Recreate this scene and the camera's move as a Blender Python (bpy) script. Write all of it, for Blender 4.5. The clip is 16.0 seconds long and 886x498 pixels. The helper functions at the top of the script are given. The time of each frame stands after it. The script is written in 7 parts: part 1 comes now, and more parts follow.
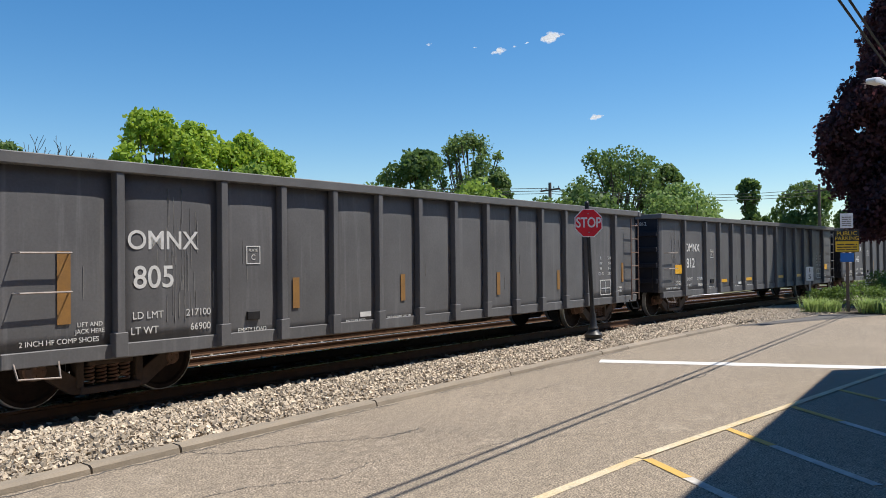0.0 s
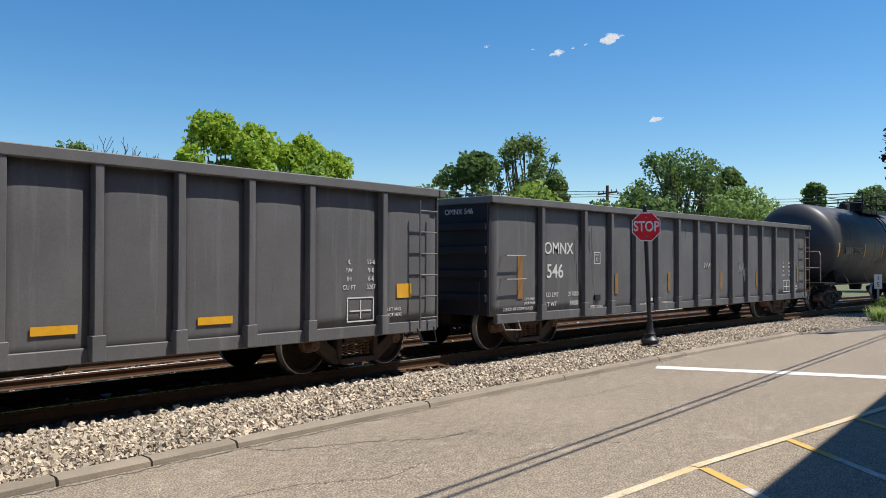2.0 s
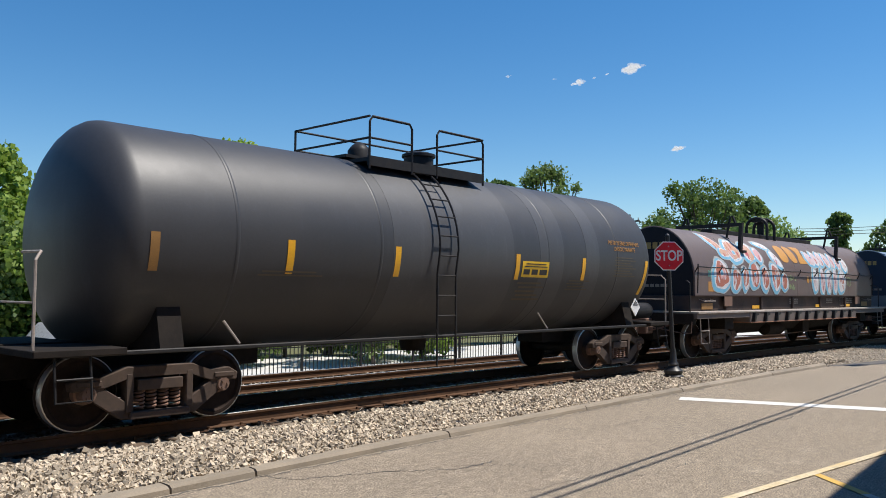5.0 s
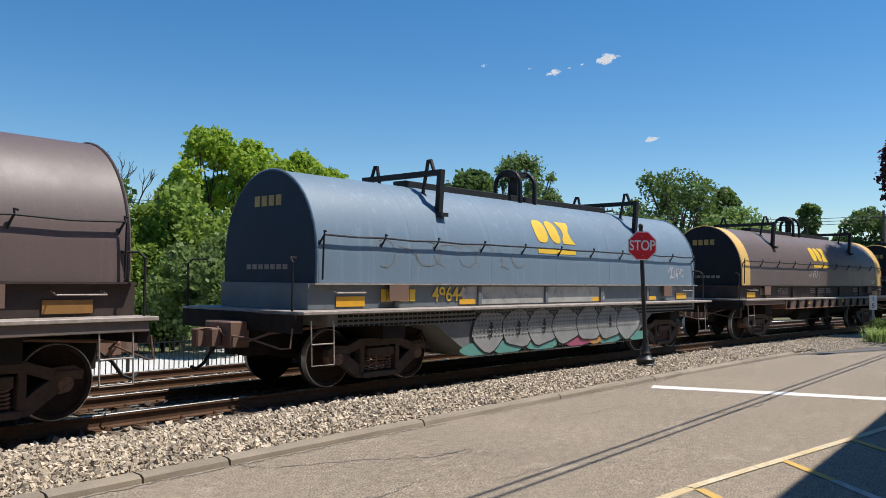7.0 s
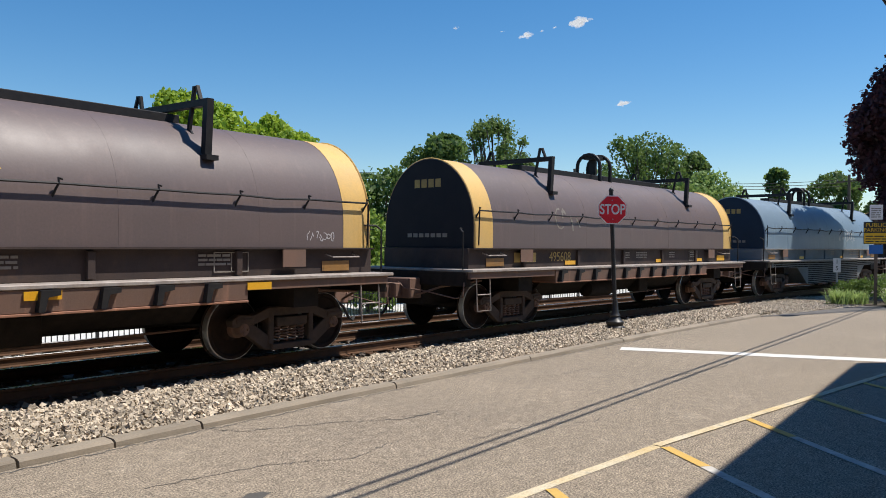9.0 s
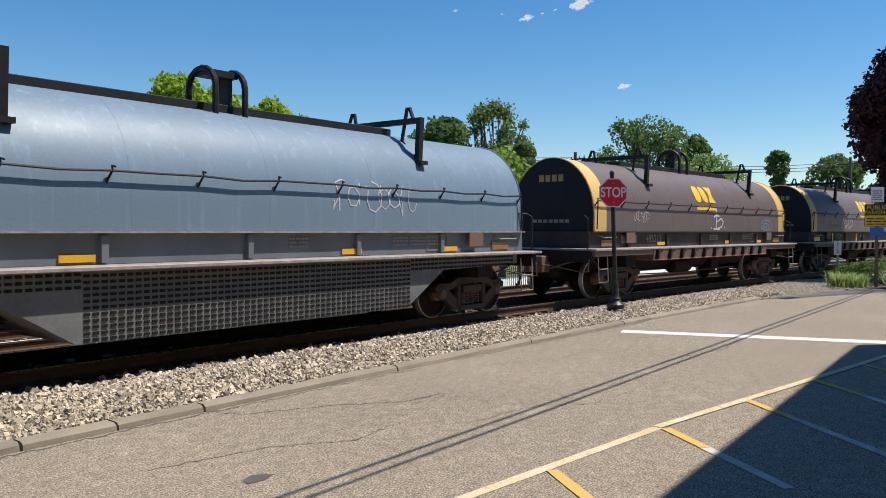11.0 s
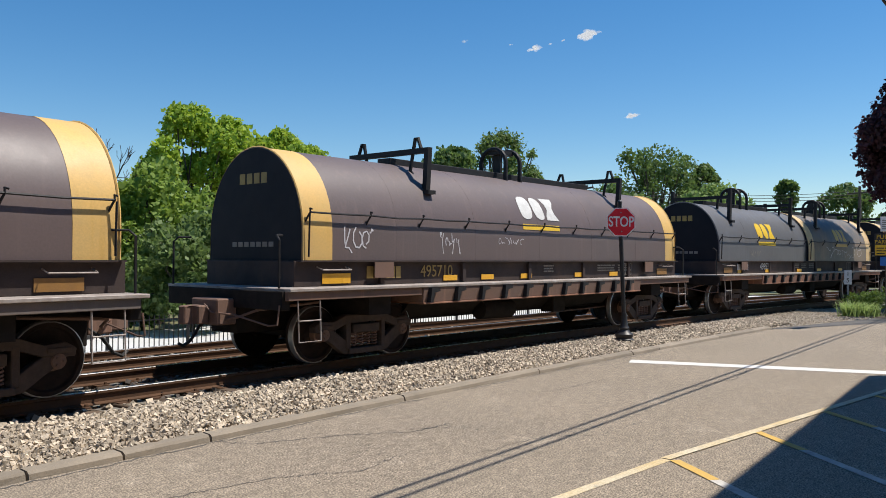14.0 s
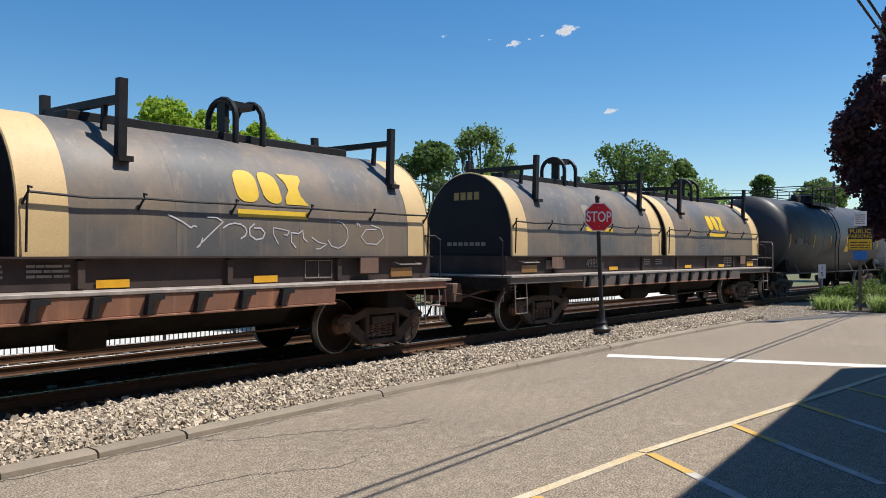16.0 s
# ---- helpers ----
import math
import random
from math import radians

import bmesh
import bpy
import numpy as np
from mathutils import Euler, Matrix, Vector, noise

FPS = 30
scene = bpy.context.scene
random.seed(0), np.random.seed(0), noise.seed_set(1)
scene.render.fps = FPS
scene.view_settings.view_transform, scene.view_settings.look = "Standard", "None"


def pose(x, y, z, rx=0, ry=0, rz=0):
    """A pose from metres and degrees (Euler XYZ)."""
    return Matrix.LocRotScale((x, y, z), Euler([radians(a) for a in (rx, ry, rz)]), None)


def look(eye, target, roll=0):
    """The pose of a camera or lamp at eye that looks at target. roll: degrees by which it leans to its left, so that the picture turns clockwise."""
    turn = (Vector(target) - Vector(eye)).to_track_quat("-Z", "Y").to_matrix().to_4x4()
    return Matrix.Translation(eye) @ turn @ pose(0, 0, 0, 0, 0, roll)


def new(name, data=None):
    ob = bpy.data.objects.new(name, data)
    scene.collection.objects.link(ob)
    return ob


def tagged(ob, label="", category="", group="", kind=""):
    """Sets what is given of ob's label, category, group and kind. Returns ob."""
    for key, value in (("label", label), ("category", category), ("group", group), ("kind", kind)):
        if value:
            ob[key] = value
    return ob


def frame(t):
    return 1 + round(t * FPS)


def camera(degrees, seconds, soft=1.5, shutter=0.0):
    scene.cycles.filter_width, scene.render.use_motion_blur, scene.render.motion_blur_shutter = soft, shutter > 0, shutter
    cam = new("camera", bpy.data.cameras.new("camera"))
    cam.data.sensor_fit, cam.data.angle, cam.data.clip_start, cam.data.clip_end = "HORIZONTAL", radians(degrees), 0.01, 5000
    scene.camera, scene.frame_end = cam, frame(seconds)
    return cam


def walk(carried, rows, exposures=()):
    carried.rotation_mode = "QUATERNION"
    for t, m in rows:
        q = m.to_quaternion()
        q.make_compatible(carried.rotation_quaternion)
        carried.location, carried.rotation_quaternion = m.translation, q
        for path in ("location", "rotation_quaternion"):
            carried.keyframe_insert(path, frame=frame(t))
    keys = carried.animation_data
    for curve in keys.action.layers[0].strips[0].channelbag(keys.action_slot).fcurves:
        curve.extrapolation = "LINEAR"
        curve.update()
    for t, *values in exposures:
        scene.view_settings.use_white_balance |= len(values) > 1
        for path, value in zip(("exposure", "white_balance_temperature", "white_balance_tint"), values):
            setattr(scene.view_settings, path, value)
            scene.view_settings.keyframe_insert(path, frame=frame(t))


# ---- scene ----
# ---------- camera ----------
cam = camera(2 * math.degrees(math.atan(784 / 1434.6)), 16.0, soft=0.9)
PATH = [
    (0.0, pose(-0.004, 0.021, 1.884, 90.797, 0.650, -56.987)),
    (0.5, pose(0.002, 0.010, 1.878, 90.404, 0.372, -56.838)),
    (1.0, pose(0.003, -0.002, 1.882, 90.260, 0.079, -55.733)),
    (1.5, pose(0.014, -0.000, 1.882, 90.516, -0.124, -54.200)),
    (2.0, pose(0.001, 0.011, 1.884, 90.964, -0.088, -53.080)),
    (2.5, pose(-0.008, 0.004, 1.889, 91.467, 0.024, -52.528)),
    (3.0, pose(0.004, 0.007, 1.886, 91.788, -0.081, -52.428)),
    (5.5, pose(0.018, 0.030, 1.884, 93.089, -0.452, -51.577)),
    (6.0, pose(0.016, 0.033, 1.888, 93.050, -0.483, -51.872)),
    (6.5, pose(0.019, 0.033, 1.877, 92.777, -0.492, -52.494)),
    (7.0, pose(0.016, 0.027, 1.880, 92.209, -0.561, -53.395)),
    (7.5, pose(0.017, 0.018, 1.877, 91.517, -0.625, -54.269)),
    (8.0, pose(0.018, 0.018, 1.875, 90.790, -0.594, -55.010)),
    (8.5, pose(0.008, 0.008, 1.874, 90.193, -0.556, -55.377)),
    (9.0, pose(0.003, 0.006, 1.875, 89.711, -0.398, -55.353)),
    (11.5, pose(0.005, 0.013, 1.863, 88.523, -0.256, -55.334)),
    (12.0, pose(0.001, 0.006, 1.875, 89.033, -0.423, -55.201)),
    (12.5, pose(-0.012, 0.013, 1.884, 89.787, -0.592, -54.894)),
    (13.0, pose(-0.011, 0.000, 1.875, 90.462, -0.606, -54.573)),
    (13.5, pose(0.001, -0.008, 1.881, 90.735, -0.501, -54.505)),
    (14.0, pose(-0.002, -0.012, 1.875, 90.595, -0.315, -54.711)),
    (14.5, pose(-0.005, -0.024, 1.871, 90.401, -0.100, -55.012)),
    (15.0, pose(-0.003, -0.026, 1.872, 90.251, -0.078, -55.349)),
    (15.5, pose(0.015, -0.009, 1.873, 90.250, -0.120, -55.710)),
    (16.0, pose(0.014, -0.027, 1.878, 90.260, -0.169, -56.163)),
]
walk(cam, PATH, ((0.0, 0.31), (3.0, 0.3), (5.5, 0.24), (6.5, 0.08), (7.2, 0.22), (9.0, 0.23), (16.0, 0.21)))

# ---------- light ----------
SUN_SLOPE = Vector((0.35, -0.39, 1.0))
SUN_TO = SUN_SLOPE.normalized()
world = bpy.data.worlds.new("world")
scene.world = world
world.use_nodes = True
wn = world.node_tree
wn.nodes.clear()
sky = wn.nodes.new("ShaderNodeTexSky")
sky.sky_type = "NISHITA"
sky.sun_disc = False
sky.sun_elevation = math.asin(SUN_TO.z)
sky.sun_rotation = math.atan2(SUN_TO.x, SUN_TO.y)
sky.altitude = 100
sky.air_density = 1.0
sky.dust_density = 0.1
sky.ozone_density = 3.0
bg = wn.nodes.new("ShaderNodeBackground")
bg.inputs["Strength"].default_value = 0.107
wo = wn.nodes.new("ShaderNodeOutputWorld")
tone = wn.nodes.new("ShaderNodeHueSaturation")
tone.inputs["Saturation"].default_value = 1.33
wn.links.new(sky.outputs[0], tone.inputs["Color"])
wn.links.new(tone.outputs[0], bg.inputs["Color"])
wn.links.new(bg.outputs[0], wo.inputs["Surface"])
sun = new("sun", bpy.data.lights.new("sun", "SUN"))
sun.data.energy = 5.0
sun.data.angle = radians(0.53)
sun.data.color = (1.0, 0.945, 0.868)
sun.matrix_world = look(SUN_TO * 60, (0, 0, 0))

# ---------- materials ----------
MATS = {}


def mat(name, base, rough=0.7, metal=0.0, second=None, scale=6.0, amount=0.5, fine=60.0, bump=0.15, third=None, third_scale=1.2,
        third_cover=0.35, vary=0.0, streak=0.0, island=False, coords="Object", spec=0.5, speck=0.0):
    """A procedural surface: a base colour, a second colour in broad patches, a third in worn spots, fine grain and relief."""
    if name in MATS:
        return MATS[name]
    m = bpy.data.materials.new(name)
    m.use_nodes = True
    t = m.node_tree
    n, l = t.nodes, t.links
    b = n["Principled BSDF"]
    b.inputs["Metallic"].default_value = metal
    b.inputs["Specular IOR Level"].default_value = spec
    tc = n.new("ShaderNodeTexCoord")

    def tex(sc, detail, stretch=(1, 1, 1)):
        mp = n.new("ShaderNodeMapping")
        mp.inputs["Scale"].default_value = stretch
        l.new(tc.outputs[coords], mp.inputs["Vector"])
        x = n.new("ShaderNodeTexNoise")
        x.inputs["Scale"].default_value = sc
        x.inputs["Detail"].default_value = detail
        x.inputs["Roughness"].default_value = 0.62
        l.new(mp.outputs[0], x.inputs["Vector"])
        return x.outputs["Fac"]

    def ramp(fac, lo, hi):
        r = n.new("ShaderNodeMapRange")
        r.inputs["From Min"].default_value = lo
        r.inputs["From Max"].default_value = hi
        l.new(fac, r.inputs["Value"])
        return r.outputs[0]

    def mix(fac, a, c, blend="MIX"):
        x = n.new("ShaderNodeMix")
        x.data_type, x.blend_type = "RGBA", blend
        for sock, v in ((x.inputs["Factor"], fac), (x.inputs[6], a), (x.inputs[7], c)):
            if isinstance(v, (tuple, list)):
                sock.default_value = (*v, 1)
            elif isinstance(v, (int, float)):
                sock.default_value = v
            else:
                l.new(v, sock)
        return x.outputs[2]

    second = second or tuple(c * 0.75 for c in base)
    col = mix(ramp(tex(scale, 5), 0.5 - amount * 0.3, 0.5 + amount * 0.3), base, second)
    if third:
        col = mix(ramp(tex(third_scale, 8), 1 - third_cover - 0.08, 1 - third_cover + 0.1), col, third)
    if streak:
        col = mix(ramp(tex(3.0, 4, (2.2, 2.2, 0.12)), 0.55, 0.8), col, tuple(min(1, c * (1 + streak)) for c in base))
    grain = tex(fine, 3)
    g = n.new("ShaderNodeMapRange")
    g.inputs["To Min"].default_value = 0.82
    g.inputs["To Max"].default_value = 1.18
    l.new(grain, g.inputs["Value"])
    gc = n.new("ShaderNodeCombineColor")
    for i in range(3):
        l.new(g.outputs[0], gc.inputs[i])
    col = mix(1.0, col, gc.outputs[0], "MULTIPLY")
    if speck:
        for sc, lo in ((9.0, 1 - speck * 0.22), (55.0, 1 - speck * 0.9), (160.0, 1 - speck * 0.9)):
            k = n.new("ShaderNodeMapRange")
            k.inputs["From Min"].default_value, k.inputs["From Max"].default_value = 0.34, 0.66
            k.inputs["To Min"].default_value, k.inputs["To Max"].default_value = lo, 2 - lo
            l.new(tex(sc, 6), k.inputs["Value"])
            kc = n.new("ShaderNodeCombineColor")
            for i in range(3):
                l.new(k.outputs[0], kc.inputs[i])
            col = mix(1.0, col, kc.outputs[0], "MULTIPLY")
    if vary:
        src = n.new("ShaderNodeNewGeometry").outputs["Random Per Island"] if island else n.new("ShaderNodeObjectInfo").outputs["Random"]
        v = n.new("ShaderNodeMapRange")
        v.inputs["To Min"].default_value = 1 - vary
        v.inputs["To Max"].default_value = 1 + vary
        l.new(src, v.inputs["Value"])
        vc = n.new("ShaderNodeCombineColor")
        for i in range(3):
            l.new(v.outputs[0], vc.inputs[i])
        col = mix(1.0, col, vc.outputs[0], "MULTIPLY")
    l.new(col, b.inputs["Base Color"])
    rr = n.new("ShaderNodeMapRange")
    rr.inputs["To Min"].default_value = max(0.02, rough - 0.12)
    rr.inputs["To Max"].default_value = min(1, rough + 0.12)
    l.new(tex(scale * 2.3, 4), rr.inputs["Value"])
    l.new(rr.outputs[0], b.inputs["Roughness"])
    if bump:
        bp = n.new("ShaderNodeBump")
        bp.inputs["Strength"].default_value = bump
        bp.inputs["Distance"].default_value = 0.01
        l.new(grain, bp.inputs["Height"])
        l.new(bp.outputs[0], b.inputs["Normal"])
    MATS[name] = m
    return m


def plain(name, base, rough=0.5, metal=0.0):
    return mat(name, base, rough, metal, tuple(c * 0.86 for c in base), 9, 0.6, 80, 0.05)


asphalt = mat("asphalt", (0.28, 0.226, 0.164), 0.92, 0, (0.218, 0.178, 0.13), 0.3, 0.9, 34, 0.6, (0.325, 0.268, 0.2), 1.6, 0.35, coords="Object", speck=0.9)
edge_dark = mat("dark_road_edge", (0.095, 0.088, 0.08), 0.9, 0, (0.13, 0.12, 0.108), 0.8, 0.6, 60, 0.5)
concrete = mat("concrete", (0.29, 0.238, 0.175), 0.88, 0, (0.2, 0.168, 0.128), 1.6, 0.8, 45, 0.4, (0.16, 0.145, 0.12), 3.0, 0.3, vary=0.12)
concrete_lot = mat("pale_concrete", (0.62, 0.61, 0.58), 0.85, 0, (0.52, 0.51, 0.48), 0.4, 0.7, 30, 0.2)
gravel_soil = mat("gravel_soil", (0.2, 0.18, 0.15), 0.95, 0, (0.13, 0.115, 0.095), 9, 0.8, 22, 1.0, (0.38, 0.36, 0.32), 14, 0.35)
gravel_fine = mat("fine_gravel", (0.3, 0.265, 0.22), 0.95, 0, (0.19, 0.165, 0.135), 25, 0.9, 70, 1.0, (0.5, 0.48, 0.44), 30, 0.3)
stone_mat = mat("ballast_stone", (0.57, 0.478, 0.36), 0.9, 0, (0.34, 0.275, 0.2), 7, 0.9, 60, 0.4, (0.33, 0.22, 0.15), 3.5, 0.22, vary=0.5)
stone_isl = mat("ballast_stone_bed", (0.57, 0.478, 0.36), 0.9, 0, (0.34, 0.275, 0.2), 7, 0.9, 60, 0.4, (0.33, 0.22, 0.15), 3.5, 0.22, vary=0.5, island=True)
grass_mat = mat("dry_grass_ground", (0.09, 0.11, 0.035), 0.95, 0, (0.15, 0.13, 0.06), 0.3, 0.8, 14, 0.8)
tie_mat = mat("weathered_tie", (0.14, 0.1, 0.07), 0.92, 0, (0.075, 0.055, 0.042), 4, 0.9, 40, 0.6, (0.25, 0.2, 0.15), 6, 0.3, vary=0.3, spec=0.15)
rail_mat = mat("rusty_rail", (0.13, 0.07, 0.04), 0.75, 0.25, (0.085, 0.05, 0.032), 5, 0.8, 60, 0.2, spec=0.15)
rail_top = mat("polished_rail_head", (0.42, 0.4, 0.38), 0.28, 1.0, (0.3, 0.28, 0.26), 6, 0.8, 80, 0.02)
paint_white = mat("worn_white_line", (0.68, 0.66, 0.62), 0.8, 0, (0.6, 0.58, 0.53), 5, 0.8, 60, 0.3, (0.3, 0.28, 0.25), 5, 0.26)
paint_cream = mat("bleached_yellow_line", (0.6, 0.54, 0.42), 0.85, 0, (0.56, 0.4, 0.17), 1.6, 0.9, 60, 0.3, (0.3, 0.262, 0.2), 7, 0.36, speck=0.2)
paint_yellow = mat("worn_yellow_line", (0.62, 0.38, 0.08), 0.8, 0, (0.55, 0.36, 0.1), 5, 0.8, 60, 0.3, (0.33, 0.26, 0.16), 6, 0.3)
paint_stall = mat("worn_stall_line", (0.66, 0.62, 0.55), 0.85, 0, (0.38, 0.35, 0.31), 4, 0.8, 60, 0.3, (0.24, 0.22, 0.2), 6, 0.35)
tar_mat = mat("crack_tar", (0.075, 0.07, 0.062), 0.9, 0, (0.1, 0.09, 0.08), 6, 0.8, 60, 0.2)
black_steel = mat("black_painted_steel", (0.022, 0.022, 0.024), 0.5, 0.1, (0.035, 0.033, 0.032), 8, 0.7, 80, 0.08, spec=0.15)
under_steel = mat("grimy_underframe", (0.014, 0.012, 0.011), 0.85, 0, (0.03, 0.024, 0.02), 5, 0.8, 50, 0.2, (0.11, 0.075, 0.05), 6, 0.2, spec=0.15)
rust_steel = mat("brown_rusted_steel", (0.2, 0.108, 0.072), 0.82, 0, (0.135, 0.092, 0.072), 1.2, 0.9, 50, 0.25, (0.27, 0.14, 0.08), 2.2, 0.25, streak=0.4)
rust_red = mat("orange_rusted_steel", (0.33, 0.15, 0.085), 0.85, 0, (0.19, 0.105, 0.075), 1.4, 0.9, 50, 0.25, (0.36, 0.27, 0.2), 1.8, 0.3, streak=0.4)
skirt_grey = mat("dusty_grey_skirt", (0.12, 0.105, 0.098), 0.8, 0, (0.17, 0.13, 0.11), 1.2, 0.9, 50, 0.2, (0.22, 0.13, 0.085), 2.0, 0.22, streak=0.4)
# dirty brown stone, darkened further to carry the shade under the train
shade_dirt_stone = mat("shaded_dirty_ballast_stone", (0.13, 0.105, 0.085), 0.85, 0, (0.075, 0.06, 0.05), 6, 0.9, 60, 0.4, (0.2, 0.15, 0.1), 3.5, 0.2, vary=0.35, island=True)
truck_steel = mat("dusty_cast_truck_steel", (0.1, 0.068, 0.052), 0.8, 0, (0.045, 0.034, 0.028), 5, 0.9, 50, 0.2, (0.15, 0.1, 0.07), 4, 0.25, spec=0.3)
# darker copy of the gondola paint; the end walls' shade is in its colour
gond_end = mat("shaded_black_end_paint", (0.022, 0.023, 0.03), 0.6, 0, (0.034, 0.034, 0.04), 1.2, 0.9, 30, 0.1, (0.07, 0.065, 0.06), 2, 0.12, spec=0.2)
worn_edge = mat("worn_deck_edge", (0.46, 0.41, 0.37), 0.7, 0.2, (0.24, 0.19, 0.16), 5, 0.8, 50, 0.15)
wheel_mat = mat("wheel_plate", (0.026, 0.02, 0.018), 0.8, 0.2, (0.05, 0.034, 0.027), 6, 0.8, 40, 0.2, spec=0.15)
wheel_rim = mat("wheel_tread", (0.68, 0.67, 0.66), 0.45, 0.8, (0.5, 0.48, 0.46), 6, 0.8, 60, 0.05)
gond_paint = mat("faded_black_car_paint", (0.096, 0.094, 0.095), 0.55, 0, (0.15, 0.147, 0.147), 0.9, 1.0, 30, 0.1, (0.18, 0.172, 0.16), 1.6, 0.22, streak=0.9, spec=0.25)
gond_rim = mat("grey_top_chord_paint", (0.15, 0.147, 0.145), 0.6, 0, (0.1, 0.098, 0.095), 2, 0.8, 40, 0.1, (0.22, 0.2, 0.18), 3, 0.15)
tank_paint = mat("satin_black_tank_paint", (0.033, 0.034, 0.038), 0.5, 0, (0.046, 0.046, 0.049), 0.5, 0.8, 30, 0.05, (0.075, 0.07, 0.065), 1.1, 0.18, streak=0.4)
tank_faded = mat("chalky_black_tank_paint", (0.05, 0.051, 0.056), 0.5, 0, (0.066, 0.066, 0.07), 0.5, 0.8, 30, 0.05, (0.085, 0.083, 0.08), 1.1, 0.2, streak=0.5)
tank_mark = mat("dim_brown_stencil", (0.11, 0.085, 0.055), 0.7, 0, (0.08, 0.064, 0.045), 8, 0.7, 60, 0.05)
tank_silver = mat("silver_grey_tank_paint", (0.48, 0.49, 0.49), 0.5, 0, (0.4, 0.4, 0.4), 0.6, 0.8, 30, 0.05, (0.22, 0.2, 0.18), 1.2, 0.2, streak=-0.4)
hood_brown = mat("weathered_mauve_brown_hood", (0.138, 0.098, 0.09), 0.52, 0, (0.112, 0.087, 0.083), 0.6, 0.9, 30, 0.06, (0.085, 0.095, 0.108), 0.55, 0.3, streak=0.18)
hood_blue = mat("weathered_blue_hood", (0.165, 0.235, 0.305), 0.5, 0, (0.145, 0.205, 0.26), 0.6, 0.9, 30, 0.06, (0.2, 0.225, 0.24), 0.8, 0.2, streak=0.3)
hood_grey = mat("weathered_slate_hood", (0.115, 0.118, 0.126), 0.52, 0, (0.1, 0.096, 0.098), 0.6, 0.9, 30, 0.06, (0.21, 0.18, 0.15), 0.6, 0.25, streak=0.25)
hood_tan = mat("faded_tan_hood", (0.215, 0.162, 0.115), 0.55, 0, (0.17, 0.142, 0.112), 0.6, 0.9, 30, 0.06, (0.1, 0.101, 0.102), 0.6, 0.52, streak=0.25)
hood_cream = mat("pale_yellow_end_band", (0.72, 0.44, 0.12), 0.55, 0, (0.6, 0.4, 0.15), 1.5, 0.8, 40, 0.06, (0.35, 0.22, 0.11), 3, 0.14, streak=-0.15)
hood_pale = mat("bleached_cream_end_band", (0.7, 0.5, 0.25), 0.6, 0, (0.6, 0.42, 0.2), 1.5, 0.8, 40, 0.06, (0.36, 0.25, 0.14), 3, 0.16, streak=-0.15)
# hood end faces: much darker than the hoods, laid on the front end only
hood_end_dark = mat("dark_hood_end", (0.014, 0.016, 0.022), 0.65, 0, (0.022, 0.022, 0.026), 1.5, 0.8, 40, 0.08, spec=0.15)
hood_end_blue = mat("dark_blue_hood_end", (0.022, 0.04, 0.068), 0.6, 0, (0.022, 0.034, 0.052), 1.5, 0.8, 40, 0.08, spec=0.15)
sill_dark = mat("dark_brown_side_sill", (0.035, 0.03, 0.031), 0.7, 0, (0.085, 0.06, 0.05), 1.5, 0.8, 40, 0.1, (0.14, 0.085, 0.055), 1.6, 0.28, streak=0.5, spec=0.15)
sill_blue = mat("dirty_blue_side_sill", (0.15, 0.18, 0.2), 0.7, 0, (0.11, 0.12, 0.125), 1.5, 0.8, 40, 0.1, (0.2, 0.15, 0.1), 1.8, 0.28)
mesh_grey = mat("grey_side_screen", (0.2, 0.205, 0.2), 0.75, 0.1, (0.12, 0.122, 0.122), 3, 0.8, 40, 0.1, (0.3, 0.3, 0.29), 1.2, 0.25)
amber = mat("amber_reflector", (0.8, 0.42, 0.02), 0.4, 0, (0.68, 0.34, 0.02), 6, 0.6, 60, 0.03)
amber_dull = mat("dull_orange_bar", (0.3, 0.15, 0.035), 0.6, 0, (0.22, 0.115, 0.035), 5, 0.7, 60, 0.05)
stencil = mat("white_stencil", (0.7, 0.69, 0.66), 0.7, 0, (0.55, 0.54, 0.51), 8, 0.7, 60, 0.05)
lime_dim = mat("thin_lime_stain", (0.24, 0.23, 0.215), 0.8, 0, (0.17, 0.165, 0.155), 9, 0.8, 60, 0.05, (0.11, 0.11, 0.11), 12, 0.4)
stencil_dim = mat("faded_stencil", (0.28, 0.25, 0.21), 0.7, 0, (0.2, 0.17, 0.14), 8, 0.7, 60, 0.05)
logo_yellow = mat("yellow_emblem_paint", (0.78, 0.52, 0.03), 0.5, 0, (0.7, 0.44, 0.04), 4, 0.6, 60, 0.03)
logo_orange = mat("orange_emblem_paint", (0.55, 0.27, 0.06), 0.55, 0, (0.45, 0.22, 0.06), 4, 0.6, 60, 0.03)
gold_letter = mat("gold_lettering", (0.45, 0.31, 0.08), 0.6, 0, (0.3, 0.2, 0.07), 6, 0.7, 60, 0.03)
g_white = mat("spray_white", (0.64, 0.62, 0.62), 0.6, 0, (0.52, 0.5, 0.52), 5, 0.7, 80, 0.04, (0.5, 0.22, 0.17), 4.5, 0.16)
g_halo = mat("spray_pale_halo", (0.3, 0.32, 0.31), 0.6, 0, (0.46, 0.48, 0.48), 4, 0.8, 80, 0.04, (0.17, 0.13, 0.125), 6.0, 0.3)
g_tan = mat("spray_tan", (0.5, 0.25, 0.16), 0.6, 0, (0.5, 0.34, 0.26), 5, 0.7, 80, 0.04, (0.62, 0.52, 0.5), 5.0, 0.32)
g_blush = plain("spray_blush", (0.6, 0.47, 0.49))
g_crimson = plain("spray_crimson", (0.45, 0.07, 0.1))
